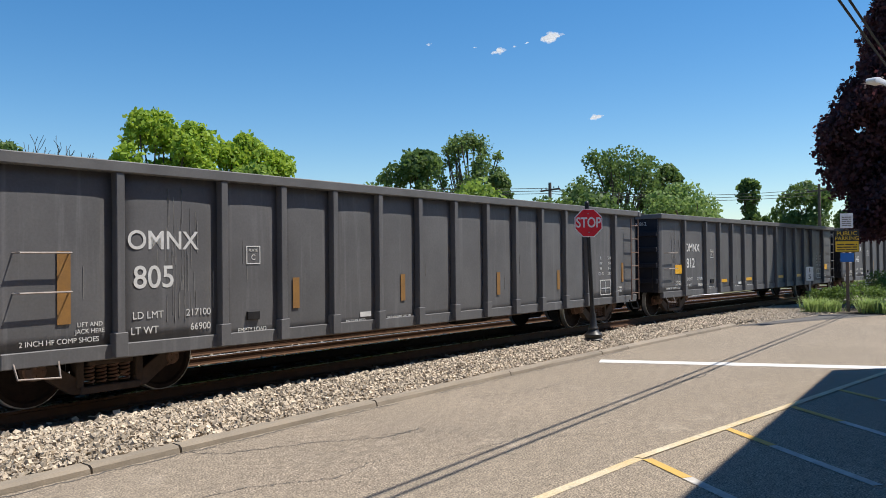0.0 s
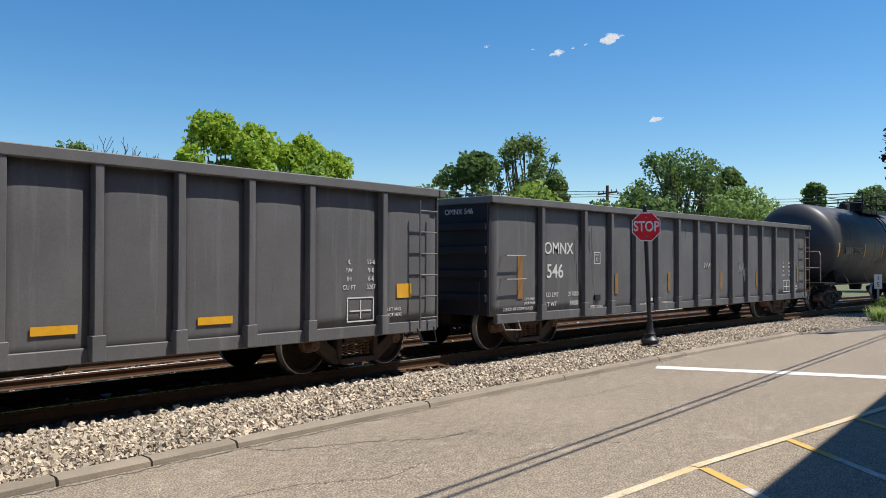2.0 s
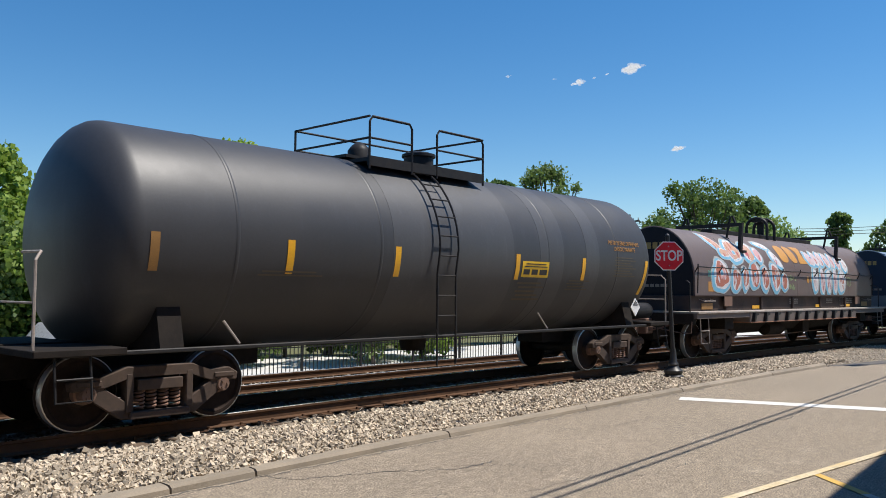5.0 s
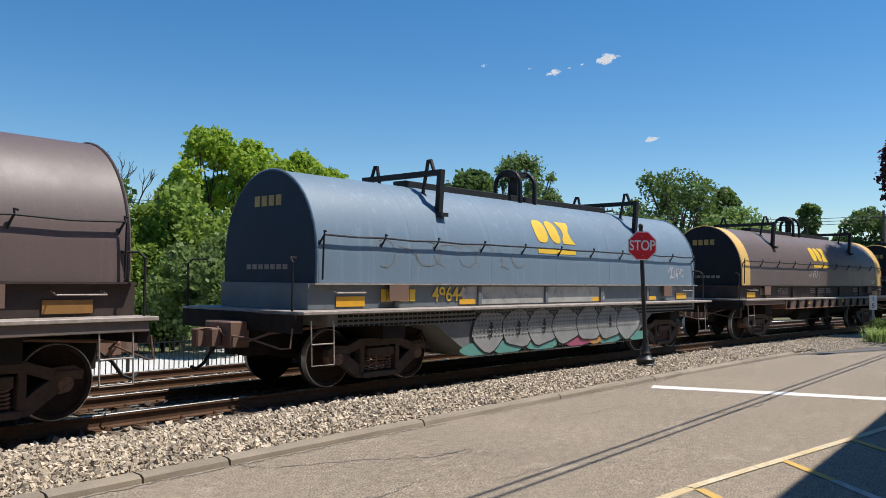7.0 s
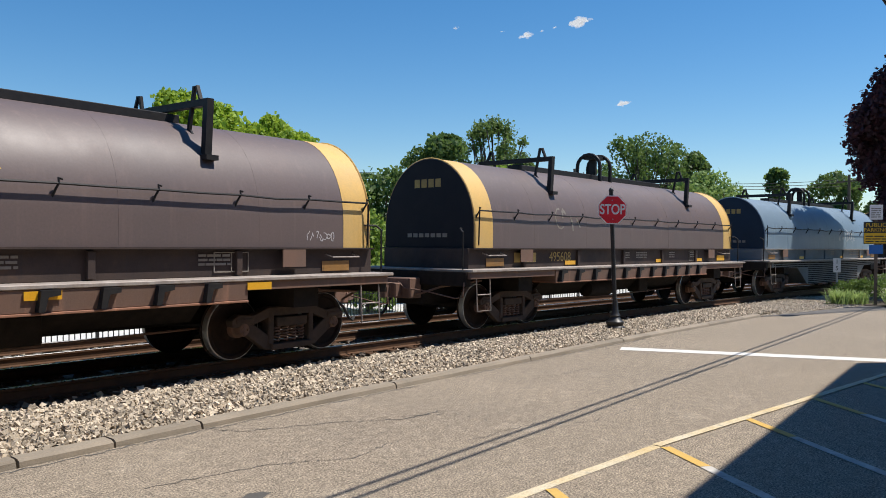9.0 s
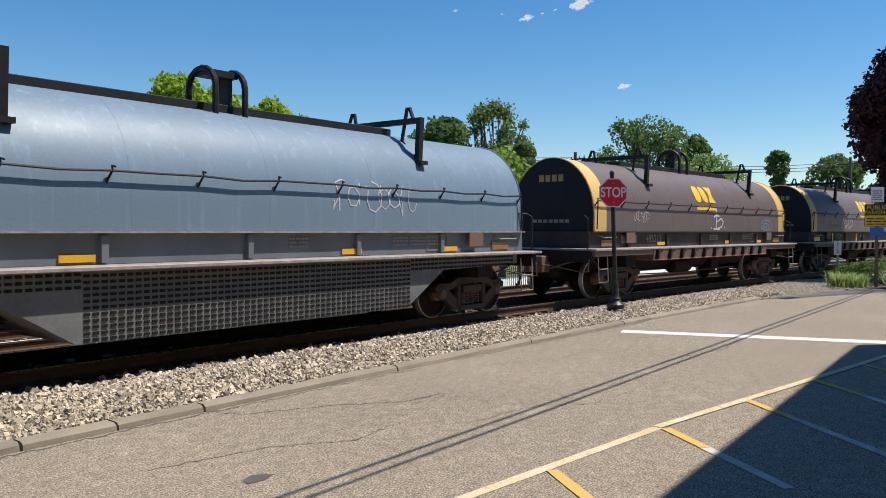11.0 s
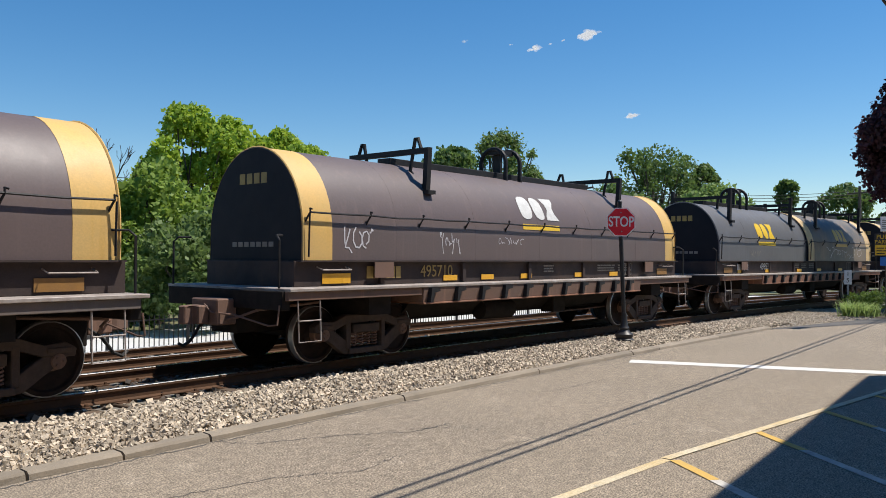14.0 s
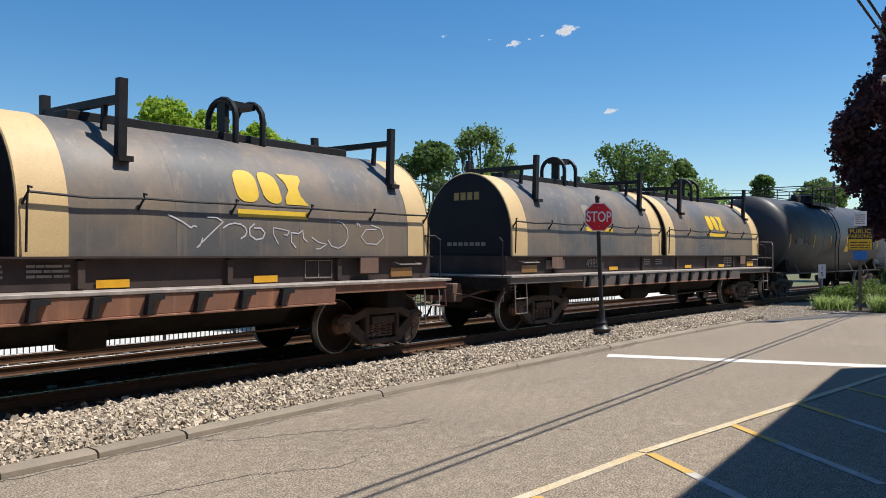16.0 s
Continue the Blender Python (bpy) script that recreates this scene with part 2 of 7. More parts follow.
g_blue = mat("spray_blue", (0.1, 0.36, 0.55), 0.6, 0, (0.2, 0.42, 0.55), 5, 0.7, 80, 0.04, (0.55, 0.58, 0.6), 4.0, 0.22)
g_red = mat("spray_red", (0.42, 0.13, 0.085), 0.6, 0, (0.36, 0.15, 0.11), 6, 0.7, 80, 0.04, (0.6, 0.5, 0.48), 5.0, 0.3)
g_pink = plain("spray_pink", (0.62, 0.36, 0.36))
g_green = plain("spray_green", (0.32, 0.42, 0.2))
g_teal = plain("spray_teal", (0.12, 0.33, 0.28))
sign_red = plain("sign_red", (0.75, 0.02, 0.035))
sign_white = plain("sign_white", (0.78, 0.77, 0.76))
sign_yellow = plain("sign_yellow", (0.8, 0.5, 0.02))
sign_blue = plain("sign_blue", (0.02, 0.16, 0.5))
sign_black = plain("sign_black", (0.02, 0.02, 0.02))
pole_black = mat("black_cast_iron", (0.018, 0.017, 0.018), 0.45, 0.2, (0.03, 0.028, 0.027), 10, 0.7, 60, 0.1)
grey_steel = mat("galvanised_steel", (0.4, 0.41, 0.42), 0.5, 0.6, (0.3, 0.3, 0.31), 10, 0.7, 60, 0.05)
bark = mat("bark", (0.11, 0.085, 0.065), 0.95, 0, (0.07, 0.055, 0.043), 6, 0.8, 30, 0.8)
wood_pole = mat("pole_wood", (0.16, 0.12, 0.09), 0.9, 0, (0.11, 0.085, 0.065), 5, 0.8, 40, 0.4)
brick_mat = mat("building_wall", (0.3, 0.16, 0.115), 0.9, 0, (0.24, 0.13, 0.095), 3, 0.8, 30, 0.3)
roof_mat = mat("grey_shingle", (0.2, 0.195, 0.19), 0.9, 0, (0.15, 0.148, 0.145), 3, 0.8, 20, 0.4)
siding_mat = mat("pale_siding", (0.6, 0.59, 0.55), 0.7, 0, (0.52, 0.5, 0.47), 2, 0.7, 40, 0.1)
car_white = mat("white_car_paint", (0.78, 0.78, 0.78), 0.25, 0, (0.74, 0.74, 0.74), 4, 0.5, 60, 0.0)
glass_dark = mat("dark_window_glass", (0.02, 0.025, 0.03), 0.08, 0, (0.03, 0.035, 0.04), 4, 0.5, 60, 0.0)
rubber = mat("rubber", (0.02, 0.02, 0.02), 0.85, 0, (0.035, 0.034, 0.033), 8, 0.7, 60, 0.1)
cloud_mat = bpy.data.materials.new("cloud_white")
cloud_mat.use_nodes = True
cn, cl = cloud_mat.node_tree.nodes, cloud_mat.node_tree.links
ce_ = cn.new("ShaderNodeEmission")
ce_.inputs["Color"].default_value = (0.86, 0.9, 0.96, 1)
ce_.inputs["Strength"].default_value = 0.75
ct_ = cn.new("ShaderNodeBsdfTransparent")
cm_ = cn.new("ShaderNodeMixShader")
cm_.inputs[0].default_value = 0.2
cl.new(ct_.outputs[0], cm_.inputs[1])
cl.new(ce_.outputs[0], cm_.inputs[2])
cl.new(cm_.outputs[0], cn["Material Output"].inputs["Surface"])


def leaf_mat(name, a, b, through_col):
    """Leaves that vary from island to island and let some light through."""
    m = bpy.data.materials.new(name)
    m.use_nodes = True
    n, l = m.node_tree.nodes, m.node_tree.links
    bs = n["Principled BSDF"]
    bs.inputs["Roughness"].default_value = 0.6
    bs.inputs["Specular IOR Level"].default_value = 0.3
    r = n.new("ShaderNodeNewGeometry").outputs["Random Per Island"]
    x = n.new("ShaderNodeMix")
    x.data_type = "RGBA"
    x.inputs[6].default_value, x.inputs[7].default_value = (*a, 1), (*b, 1)
    l.new(r, x.inputs["Factor"])
    l.new(x.outputs[2], bs.inputs["Base Color"])
    tr = n.new("ShaderNodeBsdfTranslucent")
    tr.inputs["Color"].default_value = (*through_col, 1)
    ms = n.new("ShaderNodeMixShader")
    ms.inputs[0].default_value = 0.35
    l.new(bs.outputs[0], ms.inputs[1])
    l.new(tr.outputs[0], ms.inputs[2])
    l.new(ms.outputs[0], n["Material Output"].inputs["Surface"])
    return m


leaf_maple = leaf_mat("maple_leaves", (0.2, 0.3, 0.03), (0.32, 0.44, 0.055), (0.46, 0.6, 0.07))
leaf_oak = leaf_mat("oak_leaves", (0.07, 0.12, 0.035), (0.13, 0.195, 0.06), (0.19, 0.29, 0.07))
leaf_ash = leaf_mat("ash_leaves", (0.1, 0.15, 0.042), (0.17, 0.235, 0.075), (0.22, 0.32, 0.085))
leaf_fence = leaf_mat("roadside_tree_leaves", (0.15, 0.22, 0.04), (0.25, 0.35, 0.065), (0.33, 0.46, 0.08))
leaf_light = leaf_mat("locust_leaves", (0.16, 0.24, 0.06), (0.24, 0.33, 0.1), (0.32, 0.44, 0.13))
leaf_beech = leaf_mat("copper_beech_leaves", (0.035, 0.016, 0.022), (0.11, 0.046, 0.052), (0.13, 0.04, 0.046))
leaf_shrub = leaf_mat("shrub_leaves", (0.08, 0.14, 0.03), (0.16, 0.23, 0.055), (0.2, 0.3, 0.06))
leaf_grass = leaf_mat("ornamental_grass_leaves", (0.26, 0.37, 0.11), (0.42, 0.5, 0.19), (0.42, 0.54, 0.18))


# ---------- mesh helpers ----------
def box(bm, x0, x1, y0, y1, z0, z1):
    v = [bm.verts.new(p) for p in ((x0, y0, z0), (x1, y0, z0), (x1, y1, z0), (x0, y1, z0), (x0, y0, z1), (x1, y0, z1), (x1, y1, z1), (x0, y1, z1))]
    for q in ((0, 3, 2, 1), (4, 5, 6, 7), (0, 1, 5, 4), (1, 2, 6, 5), (2, 3, 7, 6), (3, 0, 4, 7)):
        bm.faces.new([v[i] for i in q])


def bevelled(bm, width=0.01, segments=1):
    bmesh.ops.bevel(bm, geom=bm.edges[:], offset=width, segments=segments, affect="EDGES", profile=0.6)
    return bm


def prism(bm, outline, a, b, axis="y"):
    """A solid between two copies of an outline. axis y: the outline is (x, z); x: (y, z); z: (x, y)."""
    def at(p, d):
        return (p[0], d, p[1]) if axis == "y" else (d, p[0], p[1]) if axis == "x" else (p[0], p[1], d)
    lo = [bm.verts.new(at(p, a)) for p in outline]
    hi = [bm.verts.new(at(p, b)) for p in outline]
    k = len(outline)
    for i in range(k):
        bm.faces.new((lo[i], lo[(i + 1) % k], hi[(i + 1) % k], hi[i]))
    bm.faces.new(lo[::-1])
    bm.faces.new(hi)


def tube(bm, pts, r, seg=6):
    """A bent round bar through points."""
    pts = [Vector(p) for p in pts]
    rings = []
    for i, p in enumerate(pts):
        d = (pts[min(i + 1, len(pts) - 1)] - pts[max(i - 1, 0)]).normalized()
        u = d.orthogonal().normalized() if i == 0 else (u - d * u.dot(d)).normalized()
        w = d.cross(u)
        rings.append([bm.verts.new(p + r * (math.cos(2 * math.pi * k / seg) * u + math.sin(2 * math.pi * k / seg) * w)) for k in range(seg)])
    for a, b in zip(rings, rings[1:]):
        for k in range(seg):
            bm.faces.new((a[k], a[(k + 1) % seg], b[(k + 1) % seg], b[k]))
    bm.faces.new(rings[0][::-1])
    bm.faces.new(rings[-1])


def lathe(bm, profile, seg=24, axis="z", centre=(0, 0, 0)):
    """A turned body; profile is (radius, height) from one end to the other."""
    c = Vector(centre)

    def at(r, h, a):
        p, q = r * math.cos(a), r * math.sin(a)
        return c + Vector((p, q, h) if axis == "z" else (p, h, q) if axis == "y" else (h, p, q))
    rings = [[bm.verts.new(at(r, h, 2 * math.pi * k / seg)) for k in range(seg)] for r, h in profile]
    for a, b in zip(rings, rings[1:]):
        for k in range(seg):
            bm.faces.new((a[k], a[(k + 1) % seg], b[(k + 1) % seg], b[k]))
    bm.faces.new(rings[0][::-1])
    bm.faces.new(rings[-1])
    return rings


def finish(name, bm, material, smooth=False, fix=True):
    if fix:
        bmesh.ops.recalc_face_normals(bm, faces=bm.faces[:])
    me = bpy.data.meshes.new(name)
    bm.to_mesh(me)
    bm.free()
    for m in material if isinstance(material, (list, tuple)) else [material]:
        me.materials.append(m)
    if smooth:
        me.shade_smooth()
        me.set_sharp_from_angle(angle=radians(38))
    return me


def part(name, bm, material, parent, label="", smooth=False, m=None):
    """One mesh object under a thing or a part; bm is a bmesh or a mesh that is shared."""
    me = finish(name, bm, material, smooth) if isinstance(bm, bmesh.types.BMesh) else bm
    ob = new(name, me)
    ob.parent = parent
    if m is not None:
        ob.matrix_basis = m
    return tagged(ob, label)


def made(fn, *args):
    bm = bmesh.new()
    fn(bm, *args)
    return bm


def thing(name, label, category, m=None, group="", kind=""):
    ob = new(name)
    ob.empty_display_size = 0.3
    if m is not None:
        ob.matrix_basis = m
    return tagged(ob, label, category, group, kind)


def from_arrays(name, verts, faces, material):
    me = bpy.data.meshes.new(name)
    me.from_pydata(verts, [], faces)
    me.materials.append(material)
    return me


TEXTS = {}


def lettering(text, size, material):
    """A flat mesh of some words in the built-in font, centred, upright in the x-z plane and facing -y."""
    key = (text, size, material.name)
    if key not in TEXTS:
        cu = bpy.data.curves.new("words", "FONT")
        cu.body, cu.size, cu.align_x, cu.align_y = text, size, "CENTER", "CENTER"
        cu.extrude = 0.002
        cu.offset = 0.005 * size / 0.29 if text == "STOP" else 0.0035 if size > 0.33 else 0.0
        ob = bpy.data.objects.new("words", cu)
        scene.collection.objects.link(ob)
        bpy.context.view_layer.update()
        me = bpy.data.meshes.new_from_object(ob.evaluated_get(bpy.context.evaluated_depsgraph_get()))
        bpy.data.objects.remove(ob)
        me.transform(pose(0, 0, 0, 90))
        me.materials.clear()
        me.materials.append(material)
        TEXTS[key] = me
    return TEXTS[key]


# ---------- the line of the track ----------
RAIL_Z = 0.17
C0, C1, C2 = 10.52, -0.0397, -0.0016


def line_table():
    """Points along the main track's centre, with arc length 0 at x = 0; straight past the bend."""
    step, rows = 0.25, []
    x, y, s = 0.0, C0, 0.0
    for sign in (1, -1):
        x, y, s = 0.0, C0, 0.0
        while abs(s) < 330:
            xx = max(-25.0, min(75.0, x))
            slope = C1 + 2 * C2 * xx
            a = math.atan(slope)
            rows.append((s, x, y, a))
            x += sign * step * math.cos(a)
            y += sign * step * math.sin(a)
            s += sign * step
    rows.sort()
    return np.array(rows)


LINE = line_table()


def on_line(s, off=0.0):
    """The place and heading at arc length s, off metres to the far side."""
    x, y, a = (float(np.interp(s, LINE[:, 0], LINE[:, k])) for k in (1, 2, 3))
    return x - off * math.sin(a), y + off * math.cos(a), a


def kerb_y(x):
    return 6.8 - 0.022 * x - 0.00185 * x * x


def edge_y(x):
    return kerb_y(max(-30, x)) if x < 22.8 else kerb_y(22.8) - 0.27 * (x - 22.8)


# ---------- ground ----------
def sheet(name, xs, lo, hi, z, material, label, category, across=1, zf=None):
    """A strip of ground between two lines over x."""
    bm = bmesh.new()
    rows = []
    for x in xs:
        a, b = lo(x), hi(x)
        rows.append([bm.verts.new((x, a + (b - a) * k / across, z if zf is None else zf(x, k / across))) for k in range(across + 1)])
    for p, q in zip(rows, rows[1:]):
        for k in range(across):
            bm.faces.new((p[k], q[k], q[k + 1], p[k + 1]))
    return tagged(new(name, finish(name, bm, material)), label, category, kind="structure")


bm = bmesh.new()
bmesh.ops.create_grid(bm, x_segments=24, y_segments=24, size=1500)
tagged(new("ground", finish("ground", bm, grass_mat)), "patchy green and dry grass ground", "ground", kind="structure").location.z = -0.8
road = sheet("road", np.arange(-60, 91, 1.5), lambda x: -40, edge_y, 0.0, asphalt, "sun-bleached grey asphalt road with fine cracks", "road")
track_bed = sheet("track_bed", np.arange(-50, 91, 1.5), lambda x: edge_y(x) - 0.02, lambda x: C0 + C1 * x + C2 * min(x, 75) * x + 2.0, -0.05, gravel_soil,
                  "grey-brown gravel bed under the tracks", "track bed")
sheet("gravel_apron", np.arange(21.5, 46, 0.7), lambda x: edge_y(x) + 0.03, lambda x: max(edge_y(x) + 0.1, C0 + C1 * x + C2 * x * x - 1.5), 0.012, gravel_fine,
      "pale fine gravel apron beside the track", "gravel")
sheet("track_bed", np.arange(-50, 91, 1.5), lambda x: C0 + C1 * x + C2 * min(x, 75) * x + 2.0, lambda x: C0 + C1 * x + C2 * min(x, 75) * x + 6.2, -0.27, gravel_soil,
      "grey-brown gravel bed of the lower second track", "track bed", 8, lambda x, f: -0.05 if f == 0 else -0.27)
sheet("lot", np.arange(-45, 60, 3), lambda x: C0 + C1 * x + C2 * x * x + 6.2, lambda x: C0 + C1 * x + C2 * x * x + 14.0, -0.6, concrete_lot,
      "pale concrete lot below the track behind the fence", "car park", 8, lambda x, f: -0.27 if f == 0 else -0.6)


def strip(name, a, b, width, material, label, z=0.004):
    """A painted line on the road from a to b."""
    a, b = Vector((*a, z)), Vector((*b, z))
    side = (b - a).cross(Vector((0, 0, 1))).normalized() * width / 2
    bm = bmesh.new()
    k = max(2, int((b - a).length / 0.4))
    rows = []
    for i in range(k + 1):
        p = a.lerp(b, i / k)
        j = side * random.uniform(0.93, 1.05)
        rows.append((bm.verts.new(p - j), bm.verts.new(p + j)))
    for p, q in zip(rows, rows[1:]):
        bm.faces.new((p[0], q[0], q[1], p[1]))
    return tagged(new(name, finish(name, bm, material)), label, "road marking", kind="structure")


strip("stop_line", (14.06, 5.75), (15.9, -0.4), 0.42, paint_white, "worn white stop line painted on the road")
strip("parking_line", (-6, 4.6), (7.4, 2.66), 0.1, paint_cream, "worn yellow edge line of the parking bays")
strip("parking_line", (7.4, 2.67), (17.5, 0.63), 0.1, paint_cream, "worn yellow edge line of the parking bays", 0.01)
for (ax, ay), (bx, by) in (((7.4, 2.58), (6.2, 1.25)), ((9.19, 2.32), (7.5, 0.68)), ((10.91, 1.94), (9.0, 0.2)), ((12.58, 1.6), (11.0, 0.1)), ((5.6, 2.85), (4.4, 1.5)), ((3.8, 3.1), (2.6, 1.75))):
    mx, my = ax + (bx - ax) * 0.38, ay + (by - ay) * 0.38
    strip("bay_line", (ax, ay), (mx, my), 0.1, paint_yellow, "yellow start of a parking bay line", 0.008)
    strip("bay_line", (mx, my), (bx, by), 0.1, paint_stall, "faded white parking bay line", 0.006)

# cracks
def crack(pts, width):
    bm = bmesh.new()
    rows = []
    for p, q in zip(pts, pts[1:]):
        k = 16
        for i in range(k):
            t = i / k
            x, y = p[0] + (q[0] - p[0]) * t + random.uniform(-.03, .03), p[1] + (q[1] - p[1]) * t + random.uniform(-.03, .03)
            w = width * random.uniform(0.3, 1.2)
            rows.append((bm.verts.new((x, y - w, 0.003)), bm.verts.new((x, y + w, 0.003))))
    for p, q in zip(rows, rows[1:]):
        bm.faces.new((p[0], q[0], q[1], p[1]))
    tagged(new("road_crack", finish("road_crack", bm, tar_mat)), "thin dark crack in the asphalt", "crack", kind="structure")


crack([(5.4, 6.6), (5.5, 6.25), (6.4, 5.75), (6.9, 5.3), (7.6, 5.2)], 0.012)
crack([(7.0, 5.4), (7.5, 5.0), (7.4, 4.5)], 0.008)
crack([(3.8, 5.4), (4.8, 5.1), (5.4, 4.7), (6.2, 4.75)], 0.007)
crack([(9.5, 5.8), (10.4, 5.3), (11.8, 5.2)], 0.007)
crack([(x, kerb_y(x) - 0.06) for x in (3.0, 4.2, 5.0, 6.2, 7.4, 8.8)], 0.014)
crack([(x, kerb_y(x) - 0.05) for x in (9.5, 11, 13, 16)], 0.012)
crack([(6.5, 4.2), (7.6, 4.05), (8.0, 3.6), (9.0, 3.5)], 0.006)
crack([(11.5, 3.9), (13, 3.6), (14.2, 3.7)], 0.008)
bm = bmesh.new()
ring = [bm.verts.new((4.15 + 0.14 * math.cos(a) * random.uniform(0.7, 1.2), 4.55 + 0.08 * math.sin(a) * random.uniform(0.7, 1.2), 0.004)) for a in np.linspace(0, 6.0, 14)]
bm.faces.new(ring)
tagged(new("road_stain", finish("road_stain", bm, tar_mat)), "small dark pothole mark in the asphalt", "stain", kind="structure")
# flat darker area along the road edge, pointed at its near end
bm = bmesh.new()
pv = [bm.verts.new((x, y, 0.005)) for x, y in ((22.7, 5.42), (24.6, 4.95), (28.5, 3.85), (33.0, 2.66), (34.0, 1.2), (29.0, 2.3), (25.6, 3.9), (23.4, 4.9))]
bm.faces.new(pv)
tagged(new("road_patch", finish("road_patch", bm, edge_dark)), "darker area at the edge of the road", "road patch", kind="structure")

# ---------- kerb ----------
kerb = thing("kerb", "low weathered concrete kerb in worn lengths", "kerb", kind="structure")
x = -14.0
while x < 22.6:
    length = min(random.choice((1.15, 2.2, 3.2, 3.3)), 22.8 - x)
    joint = next((q for q in (3.53, 4.4, 5.36, 8.36) if q > x + 0.05), None)
    if joint and (x > 3 or x + length > joint):
        length = joint - x
    bm = bmesh.new()
    k = max(2, int(length / 0.6))
    prev = None
    for i in range(k + 1):
        xx = x + 0.012 + (length - 0.024) * i / k
        y = kerb_y(xx)
        j = [random.uniform(-.008, .008) for _ in range(4)]
        sec = [bm.verts.new(p) for p in ((xx, y + j[0], -0.06), (xx, y + 0.02 + j[1], 0.045), (xx, y + 0.05, 0.07 + j[2]), (xx, y + 0.165 + j[3], 0.078), (xx, y + 0.175, -0.06))]
        if prev:
            for a in range(4):
                bm.faces.new((prev[a], sec[a], sec[a + 1], prev[a + 1]))
            
        else:
            bm.faces.new(sec[::-1])
        prev = sec
    bm.faces.new(prev)
    part("kerb_stone", bm, concrete, kerb)
    x += length


# ---------- tracks ----------
def rail_mesh(s0, s1, off, name, drop=0.0):
    """A rail of true section, bent along the line."""
    sec = [(-0.07, 0), (0.07, 0), (0.07, 0.012), (0.012, 0.03), (0.01, 0.12), (0.036, 0.135), (0.036, 0.165), (0.028, 0.172), (-0.028, 0.172), (-0.036, 0.165), (-0.036, 0.135), (-0.01, 0.12), (-0.012, 0.03), (-0.07, 0.012)]
    bm = bmesh.new()
    prev = None
    for s in np.arange(s0, s1 + 0.1, 1.0):
        ring = []
        for q, z in sec:
            x, y, a = on_line(s, off + q)
            ring.append(bm.verts.new((x, y, RAIL_Z - 0.172 + z - drop)))
        if prev:
            for k in range(len(sec)):
                f = bm.faces.new((prev[k], prev[(k + 1) % len(sec)], ring[(k + 1) % len(sec)], ring[k]))
                f.material_index = 1 if k in (6, 7, 8) else 0
        prev = ring
    return finish(name, bm, [rail_mat, rail_top])


tie_meshes = []
for k in range(4):
    bm = bmesh.new()
    box(bm, -0.115, 0.115, -1.3, 1.3, -0.2, 0.0)
    for v in bm.verts:
        v.co += Vector((random.uniform(-.012, .012), random.uniform(-.05, .05), random.uniform(-.006, .006)))
    bevelled(bm, 0.012)
    tie_meshes.append(finish("tie", bm, tie_mat))
plate_bm = made(box, -0.1, 0.1, -0.17, 0.17, 0.0, 0.014)
plate_mesh = finish("tie_plate", plate_bm, rail_mat)
spike_mesh = finish("spike", made(box, -0.014, 0.014, -0.014, 0.014, 0.0, 0.035), rail_mat)
for name, off, s0, s1, label in (("railway_track", 0.0, -265, 315, "main railway track with brown rusted rails on timber ties"),
                                 ("railway_track", 4.25, -60, 315, "second railway track with rusted rails on timber ties")):
    track = thing(name, label, "railway track", group="tracks", kind="structure")
    drop = 0.22 if off else 0.0
    for side in (-0.753, 0.753):
        part("rail", rail_mesh(s0, s1, off + side, "rail", drop), None, track, "steel rail with a polished head")
    s = -6.0
    while s < (62 if off == 0 else 48):
        x, y, a = on_line(s, off + random.uniform(-.06, .06))
        tie = part("tie", random.choice(tie_meshes), None, track, m=pose(x, y, RAIL_Z - 0.172 - 0.014 - drop, 0, 0, math.degrees(a) + random.uniform(-1.5, 1.5)))
        if off == 0 and 1 < s < 26:
            for sy in (-0.753, 0.753):
                part("tie_plate", plate_mesh, None, tie, m=pose(0, sy, 0))
                for q in (-0.11, 0.11):
                    part("spike", spike_mesh, None, tie, m=pose(0.06, sy + q, 0.012))
        s += 0.53


far_bed = bmesh.new()
for s0, s1 in ((80, 321), (-272, -44)):
    rows = []
    for s in np.arange(s0, s1, 4.0):
        rows.append([far_bed.verts.new((*on_line(s, off)[:2], -0.06)) for off in (-2.4, 6.0)])
    for p, q in zip(rows, rows[1:]):
        far_bed.faces.new((p[0], q[0], q[1], p[1]))
tagged(new("track_bed", finish("track_bed", far_bed, gravel_soil)), "grey-brown gravel bed far along the line", "track bed", kind="structure")


